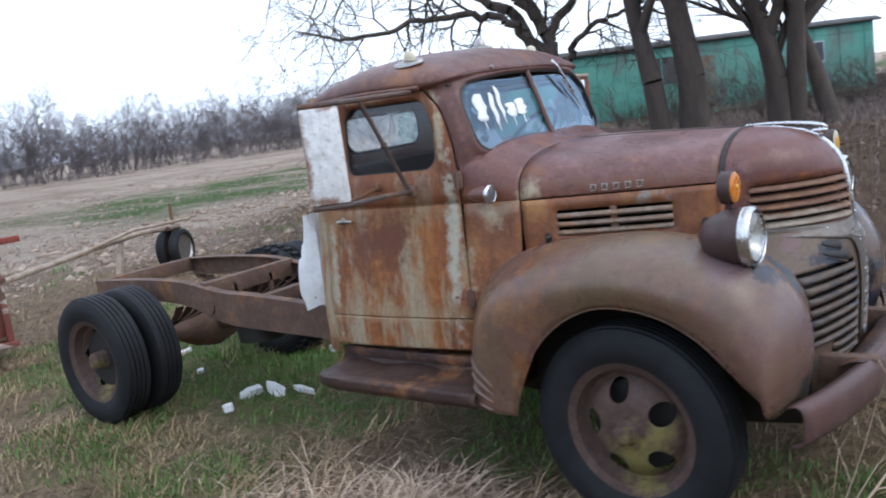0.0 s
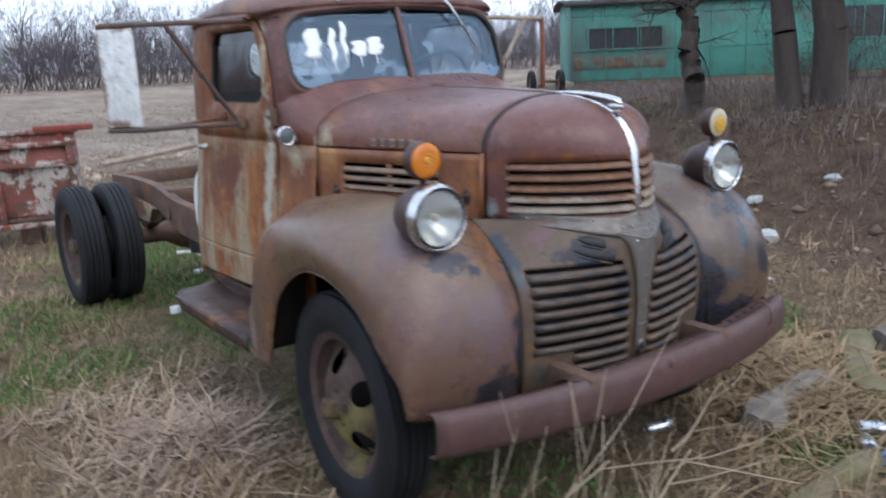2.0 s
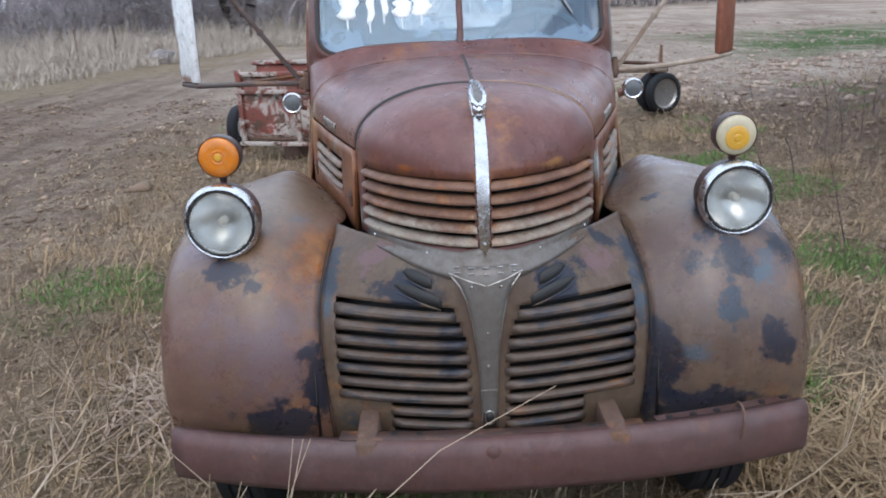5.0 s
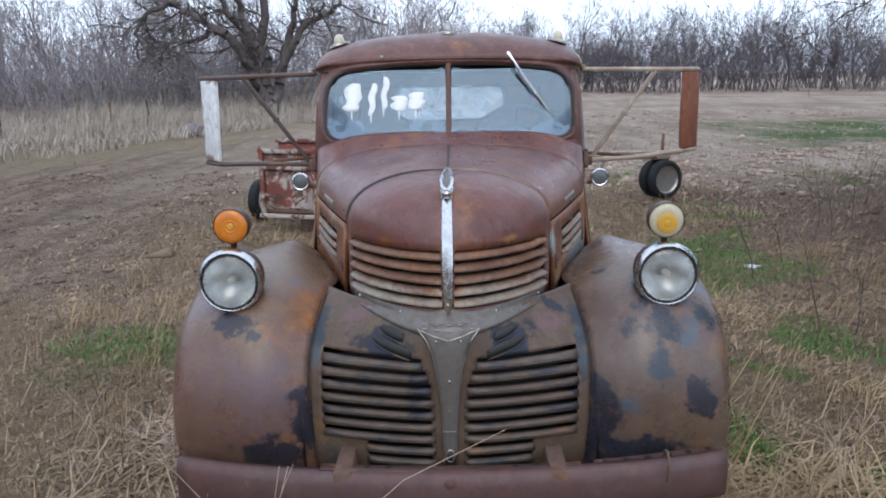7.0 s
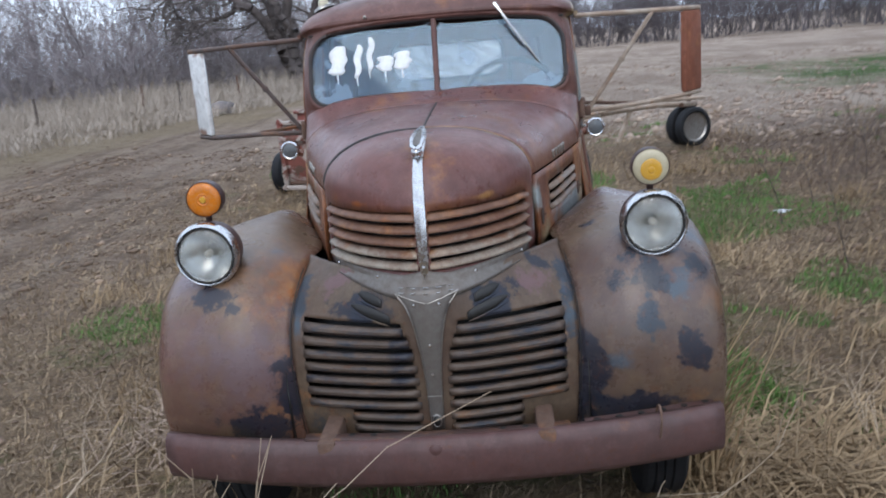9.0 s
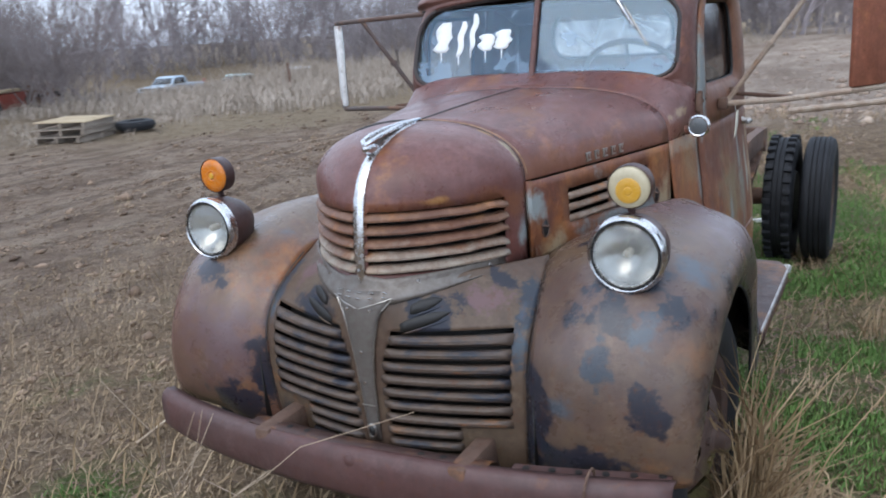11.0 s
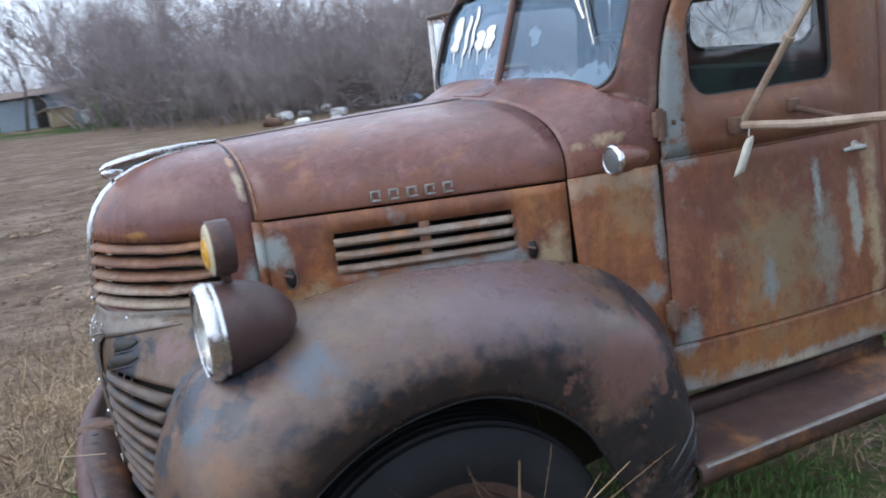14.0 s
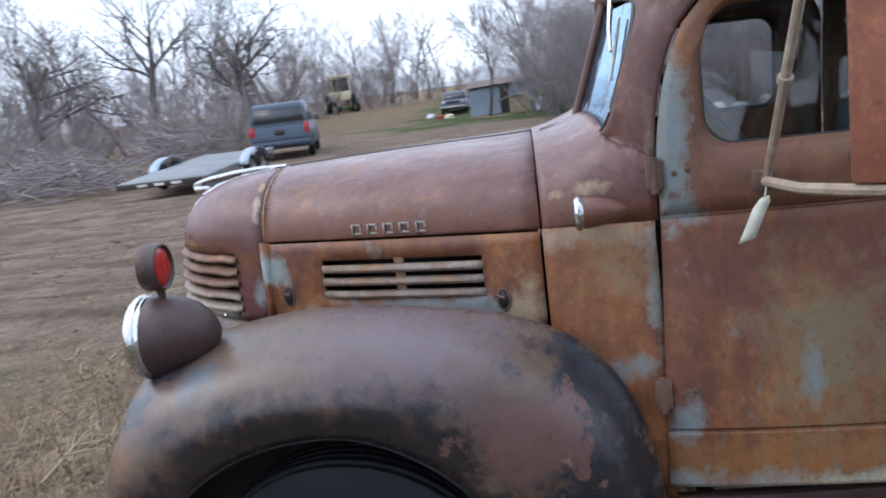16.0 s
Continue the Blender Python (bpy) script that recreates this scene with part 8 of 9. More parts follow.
def vehicle(name, label, category, at, paint, length, width, body, cabin, panes, wheels, wheel_r, rim_mat, group="", trim=None):
    """A parked car: body, cabin, glass, wheels, lamps and bumpers. Forward is +x."""
    t = thing(name, label, category, group, at)
    bm = fresh()
    prism(bm, body, -width / 2, width / 2, 0.97, 0.05)
    shell = part("body", bm, paint, t)
    bm = fresh()
    prism(bm, cabin, -width / 2 + 0.04, width / 2 - 0.04, 0.84, 0.05)
    part("cabin", bm, paint, t)
    lo, hi = min(z for _, z in cabin), max(z for _, z in cabin)

    def half_at(z):
        return (width / 2 - 0.04) * lerp(1, 0.84, (z - lo) / (hi - lo))
    for s in (-1, 1):
        for quad in panes:
            bm = fresh()
            bm.faces.new([bm.verts.new((x, s * (half_at(z) + 0.006), z)) for x, z in quad])
            part("side_window", bm, dark_pane, t, thick=0.008)
    # front and rear glass lie on the cabin's slopes
    srt = sorted(cabin, key=lambda q: q[0])
    back_pts, front_pts = sorted(srt[:2], key=lambda q: q[1]), sorted(srt[-2:], key=lambda q: q[1])
    for nm, (a, b), s in (("rear_window", back_pts, -1), ("windscreen", front_pts, 1)):
        rows = []
        for f in (0.16, 0.86):
            x, z = lerp(a[0], b[0], f), lerp(a[1], b[1], f)
            rows.append([(x + s * 0.012, y, z) for y in (-half_at(z) + 0.10, half_at(z) - 0.10)])
        bm = fresh()
        add_grid(bm, rows)
        part(nm, bm, dark_pane, t, thick=0.008)
    for x in wheels:
        for s in (-1, 1):
            tyre_part(t, x, s * (width / 2 - 0.10), wheel_r, wheel_r, 0.22, "y", rim_mat)
    x0, x1 = min(x for x, _ in body), max(x for x, _ in body)
    zb = min(z for _, z in body)
    for nm, x in (("rear_bumper", x0 - 0.03), ("front_bumper", x1 + 0.03)):
        bm = fresh()
        add_box(bm, (x, 0, zb + 0.18), (0.14, width * 0.98, 0.18), 0.04)
        part(nm, bm, trim or dull_chrome, t)
    for s in (-1, 1):
        bm = fresh()
        add_box(bm, (x0 + 0.01, s * (width / 2 - 0.11), zb + 0.62), (0.06, 0.15, 0.34), 0.02)
        part("tail_lamp", bm, red_lens, t)
        bm = fresh()
        add_lathe(bm, [(0.085, -0.02), (0.09, 0.02), (0.05, 0.035), (0, 0.04)], (x1 + 0.0, s * (width / 2 - 0.25), zb + 0.50), "x", 1, 16)
        part("headlamp", bm, white_lens, t)
    bm = fresh()
    add_box(bm, (x1 + 0.004, 0, zb + 0.50), (0.03, width * 0.5, 0.14), 0.01)
    part("grille", bm, dark_trim, t)
    return t


# slate blue sport utility, parked tail towards the truck
suv = vehicle("sport_utility_vehicle", "slate blue sport utility vehicle hitched to a flat trailer", "car", pose(-26.5, -7.85, -0.02, 0, 0, 191), suv_blue, 5.0, 2.0,
              [(-2.45, 0.38), (2.45, 0.38), (2.5, 0.75), (2.4, 1.02), (1.15, 1.14), (-2.48, 1.14), (-2.52, 0.7)],
              [(-2.44, 1.12), (1.25, 1.12), (0.62, 1.80), (0.2, 1.86), (-2.15, 1.86), (-2.30, 1.78)],
              [[(-2.15, 1.2), (-1.25, 1.2), (-1.3, 1.68), (-2.02, 1.68)], [(-1.15, 1.2), (-0.2, 1.2), (-0.2, 1.68), (-1.17, 1.68)], [(-0.1, 1.2), (0.9, 1.2), (0.5, 1.66), (-0.1, 1.68)]],
              (-1.45, 1.55), 0.38, dull_chrome, trim=suv_blue)
bm = fresh()
add_box(bm, (-2.545, 0, 0.92), (0.02, 0.32, 0.16), 0.01)
part("plate_recess", bm, dark_trim, suv)
for s in (-1, 1):
    bm = fresh()
    add_tube(bm, [(-2.0, s * 0.70, 1.90), (-0.2, s * 0.70, 1.91), (0.2, s * 0.70, 1.88)], 0.02, 6)
    part("roof_rail", bm, dark_trim, suv)
    bm = fresh()
    add_box(bm, (0.8, s * 1.08, 1.22), (0.10, 0.16, 0.16), 0.03)
    part("side_mirror", bm, suv_blue, suv)

# flat car trailer behind it, its bed tipped down towards the rear
trailer = thing("flat_trailer", "low grey steel car trailer with an empty deck", "trailer", at=pose(-18.1, -7.65, 0.0, 0, 0, 0))
bm = fresh()
add_box(bm, (0.2, 0, 0.50), (5.4, 2.05, 0.06), 0.01, Matrix.Rotation(0.035, 3, "Y"))
part("deck", bm, steel_deck, trailer)
for s in (-1, 1):
    bm = fresh()
    add_box(bm, (0.2, s * 1.02, 0.45), (5.4, 0.06, 0.14), 0.01, Matrix.Rotation(0.035, 3, "Y"))
    part("side_rail", bm, frame_rust if s < 0 else steel_deck, trailer)
    for x in (-0.75, 0.12):
        tyre_part(trailer, x, s * 1.17, 0.33, 0.33, 0.2, "y", dull_chrome)
    bm = fresh()
    add_grid(bm, [[Vector((-0.32 + 0.95 * math.cos(g), s * (1.06 + w), 0.36 + 0.42 * math.sin(g))) for w in (0, 0.25)] for g in np.linspace(0.15, math.pi - 0.15, 11)])
    part("fender", bm, tin, trailer, thick=0.01)
bm = fresh()
add_tube(bm, [(-2.5, 0.8, 0.42), (-3.7, 0, 0.42), (-2.5, -0.8, 0.42)], 0.05, 6)
part("drawbar", bm, steel_deck, trailer)
bm = fresh()
add_box(bm, (2.92, 0, 0.36), (0.06, 2.0, 0.12), 0.01)
part("rear_beam", bm, dark_trim, trailer)
for y in (-0.4, 0.0, 0.4):
    bm = fresh()
    add_box(bm, (2.955, y, 0.36), (0.02, 0.22, 0.06), 0.005)
    part("marker_strip", bm, white_lens, trailer)

# cars under the trees
def old_car(label, x, y, turn, paint, group, size=0.87):
    return vehicle("old_car", label, "car", pose(x, y, ground_z(x, y), 0, 0, turn) @ Matrix.Scale(size, 4), paint, 4.8, 1.8,
                   [(-2.35, 0.30), (2.3, 0.30), (2.38, 0.62), (2.25, 0.86), (0.85, 0.93), (-0.6, 0.93), (-2.3, 0.90), (-2.42, 0.6)],
                   [(-0.65, 0.91), (1.0, 0.91), (0.45, 1.42), (0.3, 1.46), (-0.45, 1.46), (-0.6, 1.40)],
                   [[(-0.5, 0.97), (0.75, 0.97), (0.36, 1.36), (-0.42, 1.36)]], (-1.45, 1.45), 0.32, dull_chrome, group)


old_car("light blue old pickup with a pale hood under the trees", -35.5, 33.2, -85, blue_car, "old cars under the trees")
old_car("pale teal old sedan parked under the trees", -32.7, 35.8, -85, teal_car, "old cars under the trees")
old_car("white old sedan parked under the trees", -30.0, 38.0, -80, white_car, "old cars under the trees")
old_car("pale blue pickup parked behind the shed", -49.5, -3.6, 0, suv_blue, "")

# junk by the thicket
for x, y, w, mat, lab in ((-24.6, 15.0, 1.9, flake_red, "rusty red scrap machine overgrown by brush"), (-25.2, 17.0, 1.2, frame_rust, "rusted scrap frame overgrown by brush")):
    t = thing("scrap_machine", lab, "scrap", "scrap by the thicket", pose(x, y, ground_z(x, y) - 0.02, 0, 0, 25))
    bm = fresh()
    add_box(bm, (0, 0, 0.45), (w * 0.5, w, 0.5), 0.05)
    part("body", bm, mat, t)
    bm = fresh()
    add_box(bm, (0.1, -0.1, 0.78), (w * 0.45, w * 0.7, 0.10), 0.03)
    part("lid", bm, tan_wood if mat is flake_red else frame_rust, t)
    for k in (-1, 1):
        tyre_part(t, 0.35, k * w * 0.45, 0.26, 0.26, 0.12, "y", mat)
stack = thing("pallet_stack", "stack of grey weathered wooden pallets on the mud", "pallets", at=pose(-14.1, 9.5, ground_z(-14.1, 9.5), 0, 0, 15))
for k in range(3):
    pal = new("pallet")
    pal.parent = stack
    pal.matrix_basis = pose(0.05 * (k % 2), 0.03 * k, 0.15 * k, 0, 1.5 * (k == 2), 4 * k)
    for j in range(7):
        bm = fresh()
        add_box(bm, (0, -0.60 + 0.2 * j, 0.13), (1.15, 0.12, 0.022), 0.003)
        part("slat", bm, old_wood if k < 2 else tan_wood, pal)
    for x in (-0.5, 0, 0.5):
        bm = fresh()
        add_box(bm, (x, 0, 0.06), (0.07, 1.3, 0.10), 0.004)
        part("bearer", bm, old_wood, pal)
bm = fresh()
add_lathe(bm, [(0.22, 0.02), (0.30, 0.0), (0.40, 0.03), (0.43, 0.09), (0.43, 0.14), (0.40, 0.20), (0.30, 0.23), (0.22, 0.21)], (0, 0, 0), "z", 1, 28)
tagged(part("discarded_rubber_ring", bm, rubber, None), "worn black tyre lying beside the pallets", "tyre").matrix_world = pose(-13.5, 10.6, ground_z(-13.5, 10.6))
for x, y, ln, r in ((-15.8, 6.4, 1.6, 0.14), (-16.4, 7.5, 1.1, 0.12)):
    bm = fresh()
    add_tube(bm, [(0, 0, r * 0.8), (ln * 0.5, 0.05, r * 0.9), (ln, 0.02, r * 0.8)], [r, r * 1.1, r * 0.8], 10)
    tagged(part("log", bm, log_wood, None), "grey log lying at the edge of the mud", "log", "logs by the track").matrix_world = pose(x, y, ground_z(x, y), 0, 0, 70)

# the tractor far up the yard
tr = thing("tractor", "cream tractor with a square cab far up the yard", "tractor", at=pose(-62, -13.4, 0.55, 0, 0, 25))
bm = fresh()
add_box(bm, (0.9, 0, 1.35), (1.9, 0.8, 0.6), 0.06)
part("engine_cover", bm, cream_paint, tr)
bm = fresh()
for x in (-0.75, 0.45):
    for y in (-0.7, 0.7):
        add_box(bm, (x, y, 2.15), (0.10, 0.10, 1.25), 0.02)
add_box(bm, (-0.15, 0, 1.5), (1.35, 1.55, 0.35), 0.03)
cabin = part("cab_frame", bm, cream_paint, tr)
bm = fresh()
add_box(bm, (-0.15, 0, 2.85), (1.55, 1.7, 0.20), 0.05)
part("cab_roof", bm, cream_paint, tr)
for x in (-0.76, 0.46):
    bm = fresh()
    add_box(bm, (x, 0, 2.2), (0.02, 1.3, 0.95), 0)
    part("cab_glass", bm, dark_pane, tr)
for s in (-1, 1):
    tyre_part(tr, -0.5, s * 1.0, 0.75, 0.78, 0.45, "y", cream_paint, 0.5)
    tyre_part(tr, 1.5, s * 0.8, 0.45, 0.45, 0.3, "y", cream_paint, 0.5)
for k, (x, y, s) in enumerate(((-70, -14.8, 1.0), (-73, -16.2, 0.9), (-66, -13.9, 0.7))):
    t = thing("farm_implement", "dark farm implement with round tyres in the far grass", "implement", "implements far up the yard", pose(x, y, 0.55, 0, 0, 20 * k))
    bm = fresh()
    add_box(bm, (0, 0, 0.55 * s), (2.6 * s, 1.6, 0.25), 0.05)
    part("frame", bm, green_sheet if k == 2 else frame_rust, t)
    for q in (-1, 1):
        tyre_part(t, 0.3, q * 0.9, 0.5 * s, 0.5 * s, 0.3, "y", frame_rust)

# lean-to shed
shed = thing("shed", "small lean-to shed of blue-grey metal sheets with a rusty roof", "shed", at=pose(-43.2, -0.5, -0.08, 0, 0, 0) @ Matrix.Scale(0.80, 4))
def sheet_wall(name, p0, p1, z0, za, zb, mat, parent):
    """Corrugated sheet between two plan points, its top running from za to zb."""
    bm = fresh()
    p0, p1 = Vector(p0), Vector(p1)
    k = max(8, int((p1 - p0).length / 0.06))
    nrm = Vector((-(p1 - p0).y, (p1 - p0).x)).normalized()
    rows = []
    for i in range(k + 1):
        q = p0.lerp(p1, i / k) + nrm * (0.015 if i % 2 else -0.015)
        rows.append([(q.x, q.y, z0), (q.x, q.y, lerp(za, zb, i / k))])
    add_grid(bm, rows)
    return part(name, bm, mat, parent, thick=0.004, smooth=False)


sheet_wall("wall", (1.6, -2.2), (1.6, -0.2), 0.0, 1.75, 1.82, tin, shed)
sheet_wall("wall", (1.6, 0.45), (1.6, 2.2), 0.0, 1.86, 2.0, tin_blue, shed)
sheet_wall("wall", (1.6, 2.2), (-1.6, 2.2), 0.0, 2.0, 2.35, tin_blue, shed)
sheet_wall("wall", (-1.6, 2.2), (-1.6, -2.2), 0.0, 2.3, 2.1, tin, shed)
sheet_wall("wall", (-1.6, -2.2), (1.6, -2.2), 0.0, 2.1, 1.75, tin, shed)
bm = fresh()
add_grid(bm, [[Vector((x, y, 1.86 + 0.055 * (y + 2.4) - 0.10 * (x - 1.8) + (0.015 if k % 2 else 0))) for x in (1.95, 0.5, -1.8)] for k, y in enumerate(np.linspace(-2.5, 2.45, 70))])
part("roof", bm, rust_tin, shed, thick=0.02, smooth=False)
# Dark slab in the wall gap paints the doorway's shade.
bm = fresh()
add_box(bm, (1.55, 0.12, 0.9), (0.06, 0.62, 1.75), 0.01)
part("doorway_shade", bm, dark_trim, shed, "dark slab standing for the shade in the open doorway")
bm = fresh()
add_box(bm, (1.72, 0.1, 1.02), (0.05, 0.9, 0.12), 0.01, Matrix.Rotation(0.3, 3, "X"))
part("cross_board", bm, old_wood, shed)
crate = thing("wooden_crate", "tan board crate with a sheet lid beside the shed", "crate", at=pose(-39.6, 0.35, 0.02, 0, 0, 10) @ Matrix.Scale(0.82, 4))
for y in np.linspace(-0.5, 0.5, 6):
    bm = fresh()
    add_box(bm, (0.45, y, 0.5), (0.04, 0.19, 1.0), 0.008)
    part("board", bm, tan_wood, crate)
bm = fresh()
add_box(bm, (0, 0, 0.5), (0.86, 1.15, 0.95), 0.02)
part("box", bm, old_wood, crate)
bm = fresh()
add_box(bm, (0.05, 0, 1.06), (1.2, 1.4, 0.06), 0.02, Matrix.Rotation(0.08, 3, "X"))
part("lid", bm, rust_tin, crate)
bm = fresh()
add_box(bm, (0, 0, 0.42), (0.5, 0.7, 0.8), 0.04)
tagged(part("old_appliance", bm, white_car, None), "white old appliance standing beside the shed", "appliance").matrix_world = pose(-39.4, 1.45, 0.0, 0, 0, 12) @ Matrix.Scale(0.8, 4)

# mobile home
home = thing("mobile_home", "long faded teal mobile home with rust patches and dark windows", "mobile home", at=pose(9.58, 9.46, 0.79, 0, 0, math.degrees(math.atan2(-5.9, 7.5))) @ Matrix.Scale(0.55, 4))
HL = 20.0
bm = fresh()
add_box(bm, (HL / 2, 2.0, 1.85), (HL, 4.0, 2.7), 0.03)
part("wall", bm, teal, home)
bm = fresh()
add_grid(bm, [[Vector((x, y, z)) for y, z in ((-0.18, 3.12), (0.1, 3.24), (2.0, 3.38), (3.9, 3.24), (4.2, 3.12))] for x in (-0.25, HL / 2, HL + 0.25)])
part("roof", bm, grey_roof, home, thick=0.08)
for x in (0.0, HL):
    bm = fresh()
    bm.faces.new([bm.verts.new((x, y, z)) for y, z in ((0.02, 3.15), (3.98, 3.15), (2.0, 3.33))])
    part("gable", bm, teal, home, thick=0.03)
bm = fresh()
add_box(bm, (HL / 2, 0.06, 0.26), (HL - 0.2, 0.06, 0.52), 0.01)
part("skirting", bm, teal_rust, home)
bm = fresh()
add_box(bm, (1.7, -0.012, 1.12), (3.2, 0.012, 0.42), 0.004)
part("rust_panel", bm, teal_rust, home, "rusted lower panel")
for x in np.arange(0.0, HL + 0.1, 1.22):
    bm = fresh()
    add_box(bm, (x, -0.015, 1.85), (0.03, 0.02, 2.6), 0.003)
    part("batten", bm, teal, home)
for z in (1.55, 2.75):
    bm = fresh()
    add_box(bm, (HL / 2, -0.014, z), (HL, 0.016, 0.04), 0.003)
    part("trim_strip", bm, teal, home)
for x, w, h, z in ((1.9, 2.6, 0.75, 1.95), (10.4, 2.0, 1.1, 2.15), (16.8, 1.4, 0.8, 2.1)):
    win = new("window")
    win.parent = home
    bm = fresh()
    for dx, dz, sx, sz in ((0, h / 2, w + 0.1, 0.06), (0, -h / 2, w + 0.1, 0.06), (-w / 2, 0, 0.06, h), (w / 2, 0, 0.06, h), (-w / 6, 0, 0.04, h), (w / 6, 0, 0.04, h)):
        add_box(bm, (x + dx, -0.025, z + dz), (sx, 0.05, sz), 0.006)
    part("frame", bm, teal if w > 1.5 else tin, win)
    for k in (-1, 0, 1):
        bm = fresh()
        add_box(bm, (x + k * w / 3, -0.008, z), (w / 3 - 0.03, 0.012, h - 0.05), 0)
        part("pane", bm, dark_pane, win)
bm = fresh()
add_box(bm, (12.0, -0.02, 1.55), (0.9, 0.05, 2.0), 0.01)
part("door", bm, teal_rust, home)
# small trailer wheels at the home's end
ax = thing("loose_axle", "loose axle with a small black tyre beside the mobile home", "axle", at=pose(7.75, 8.2, ground_z(7.75, 8.2) + 0.01, 0, 0, -30) @ Matrix.Scale(0.5, 4))
bm = fresh()
add_tube(bm, [(-0.6, 0, 0.45), (0.6, 0, 0.45)], 0.05, 8)
part("beam", bm, frame_rust, ax)
for x in (-0.5, 0.5):
    tyre_part(ax, x, 0, 0.42, 0.42, 0.2, "x", frame_rust)

# red grain wagon behind the truck
A, B = Vector((-0.33, 6.50, 0)), Vector((-2.38, 7.16, 0))
wagon = thing("farm_wagon", "old farm wagon with peeling red and cream paint", "wagon", at=pose(A.x, A.y, 0.0, 0, 0, math.degrees(math.atan2(B.y - A.y, B.x - A.x))))
WL, WD = (B - A).length, -0.42
for nm, y, top in (("side_board", 0.0, 0.98), ("side_board", WD, 1.08)):
    bm = fresh()
    rows = []
    for k in range(25):
        x = WL * k / 24
        rows.append([Vector((x, y + (0.03 * math.sin(k * 0.9) if j in (2, 3) else 0) + (0.10 if j == 0 else 0) * (-1 if y < 0 else 1) * -1, z)) for j, z in enumerate((0.16, 0.30, 0.50, 0.75, top))])
    add_grid(bm, rows)
    part(nm, bm, wagon_paint, wagon, thick=0.02)
for x in (0.0, WL):
    bm = fresh()
    add_grid(bm, [[Vector((x, lerp(0, WD, j / 6), z)) for j in range(7)] for z in (0.18, 0.5, 0.8, 1.0)])
    part("end_board", bm, wagon_paint, wagon, thick=0.02)
bm = fresh()
add_box(bm, (WL / 2, WD / 2, 0.25), (WL, -WD, 0.04), 0.005)
part("floor", bm, frame_rust, wagon)
for y, z in ((0.02, 1.0), (WD, 1.1), (0.03, 0.80), (0.05, 0.20)):
    bm = fresh()
    add_box(bm, (WL / 2, y + 0.01, z), (WL + 0.08, 0.06, 0.05), 0.012)
    part("rail", bm, wagon_paint, wagon)
for x in (0.02, WL * 0.33, WL * 0.66, WL):
    bm = fresh()
    add_box(bm, (x, 0.035, 0.62), (0.06, 0.05, 0.86), 0.010)
    part("stake", bm, wagon_paint, wagon)
bm = fresh()
add_tube(bm, [(WL * 0.33, 0.04, 1.0), (WL * 0.32, 0.03, 1.22)], 0.02, 6)
part("stub_post", bm, frame_rust, wagon)
bm = fresh()
add_box(bm, (0.05, 0.03, 1.15), (0.56, 0.05, 0.06), 0.012)
add_box(bm, (0.10, 0.0, 1.07), (0.05, 0.05, 0.20), 0.008)
part("top_bar", bm, flake_red, wagon, "red bar standing out past the box")
bm = fresh()
add_tube(bm, [(WL - 0.1, -0.75, 0.30), (WL + 0.7, -0.75, 0.28)], 0.045, 8)
part("axle", bm, arm_paint, wagon)
tyre_part(wagon, WL + 0.50, -0.75, 0.27, 0.28, 0.13, "x", white_lens, 0.55)
for x in (0.5, 1.6):
    bm = fresh()
    add_box(bm, (x, -0.2, 0.10), (0.2, 0.3, 0.22), 0.02)
    part("skid_block", bm, frame_rust, wagon)

# implement bar with its gauge wheels
bar = thing("implement_bar", "long weathered implement bar on two small gauge wheels", "implement", at=pose(0, 0, 0))
bm = fresh()
add_tube(bm, [(0.25, 7.85, 0.60), (1.5, 8.25, 0.68), (2.4, 8.58, 0.72), (2.98, 8.46, 0.72)], 0.035, 8)
part("beam", bm, arm_paint, bar)
bm = fresh()
add_tube(bm, [(1.3, 8.20, 0.66), (2.2, 8.36, 0.80), (3.10, 8.40, 0.80)], 0.025, 6)
part("stay", bm, arm_paint, bar)
bm = fresh()
add_tube(bm, [(2.10, 8.50, 0.68), (1.92, 8.40, 0.28)], 0.035, 6)
part("shank", bm, arm_paint, bar)
bm = fresh()
add_tube(bm, [(2.90, 8.50, 0.40), (2.90, 8.50, 0.75), (2.91, 8.50, 1.04)], [0.03, 0.03, 0.018], 8)
add_box(bm, (2.88, 8.52, 0.71), (0.24, 0.12, 0.06), 0.01)
part("wheel_post", bm, frame_rust, bar)
for off, rim in ((-0.16, frame_rust), (0.03, dull_chrome)):
    gauge = tyre_part(bar, off, 0, 0, 0.27, 0.14, "x", rim, 0.72)
    gauge.matrix_basis = pose(2.92, 8.46, 0.415, 0, 0, -63)
# crumpled white sack behind the cab
bm = fresh()
r2 = random.Random(5)
rows = []
for k in range(13):
    f = k / 12
    z = lerp(0.80, 1.30, f)
    w = 0.16 * (1 - 0.55 * f ** 2)
    c = Vector((-0.56 - 0.02 * math.sin(f * 5), 1.97, z))
    ring = []
    for j in range(14):
        g = 2 * math.pi * j / 14
        fold = 1 + 0.25 * noise.noise(Vector((math.cos(g) * 2, math.sin(g) * 2, z * 9))) + 0.12 * math.sin(g * 3 + f * 4)
        ring.append(c + Vector((0.085 * math.cos(g) * fold, w * 0.7 * math.sin(g) * fold, 0.02 * r2.uniform(-1, 1))))
    rows.append(ring)
add_grid(bm, rows, close_v=True)
bm.faces.new([bm.verts.new(p) for p in rows[0]])
sack = tagged(part("plastic_sack", bm, white_foam, None, angle=25), "crumpled white plastic sack with black print behind the cab", "sack")
bm = fresh()
for z0 in (0.86, 0.90, 0.94):
    add_box(bm, (-0.643, 1.97, z0), (0.006, 0.05, 0.018), 0.002)
part("print_bar", bm, black_print, sack)


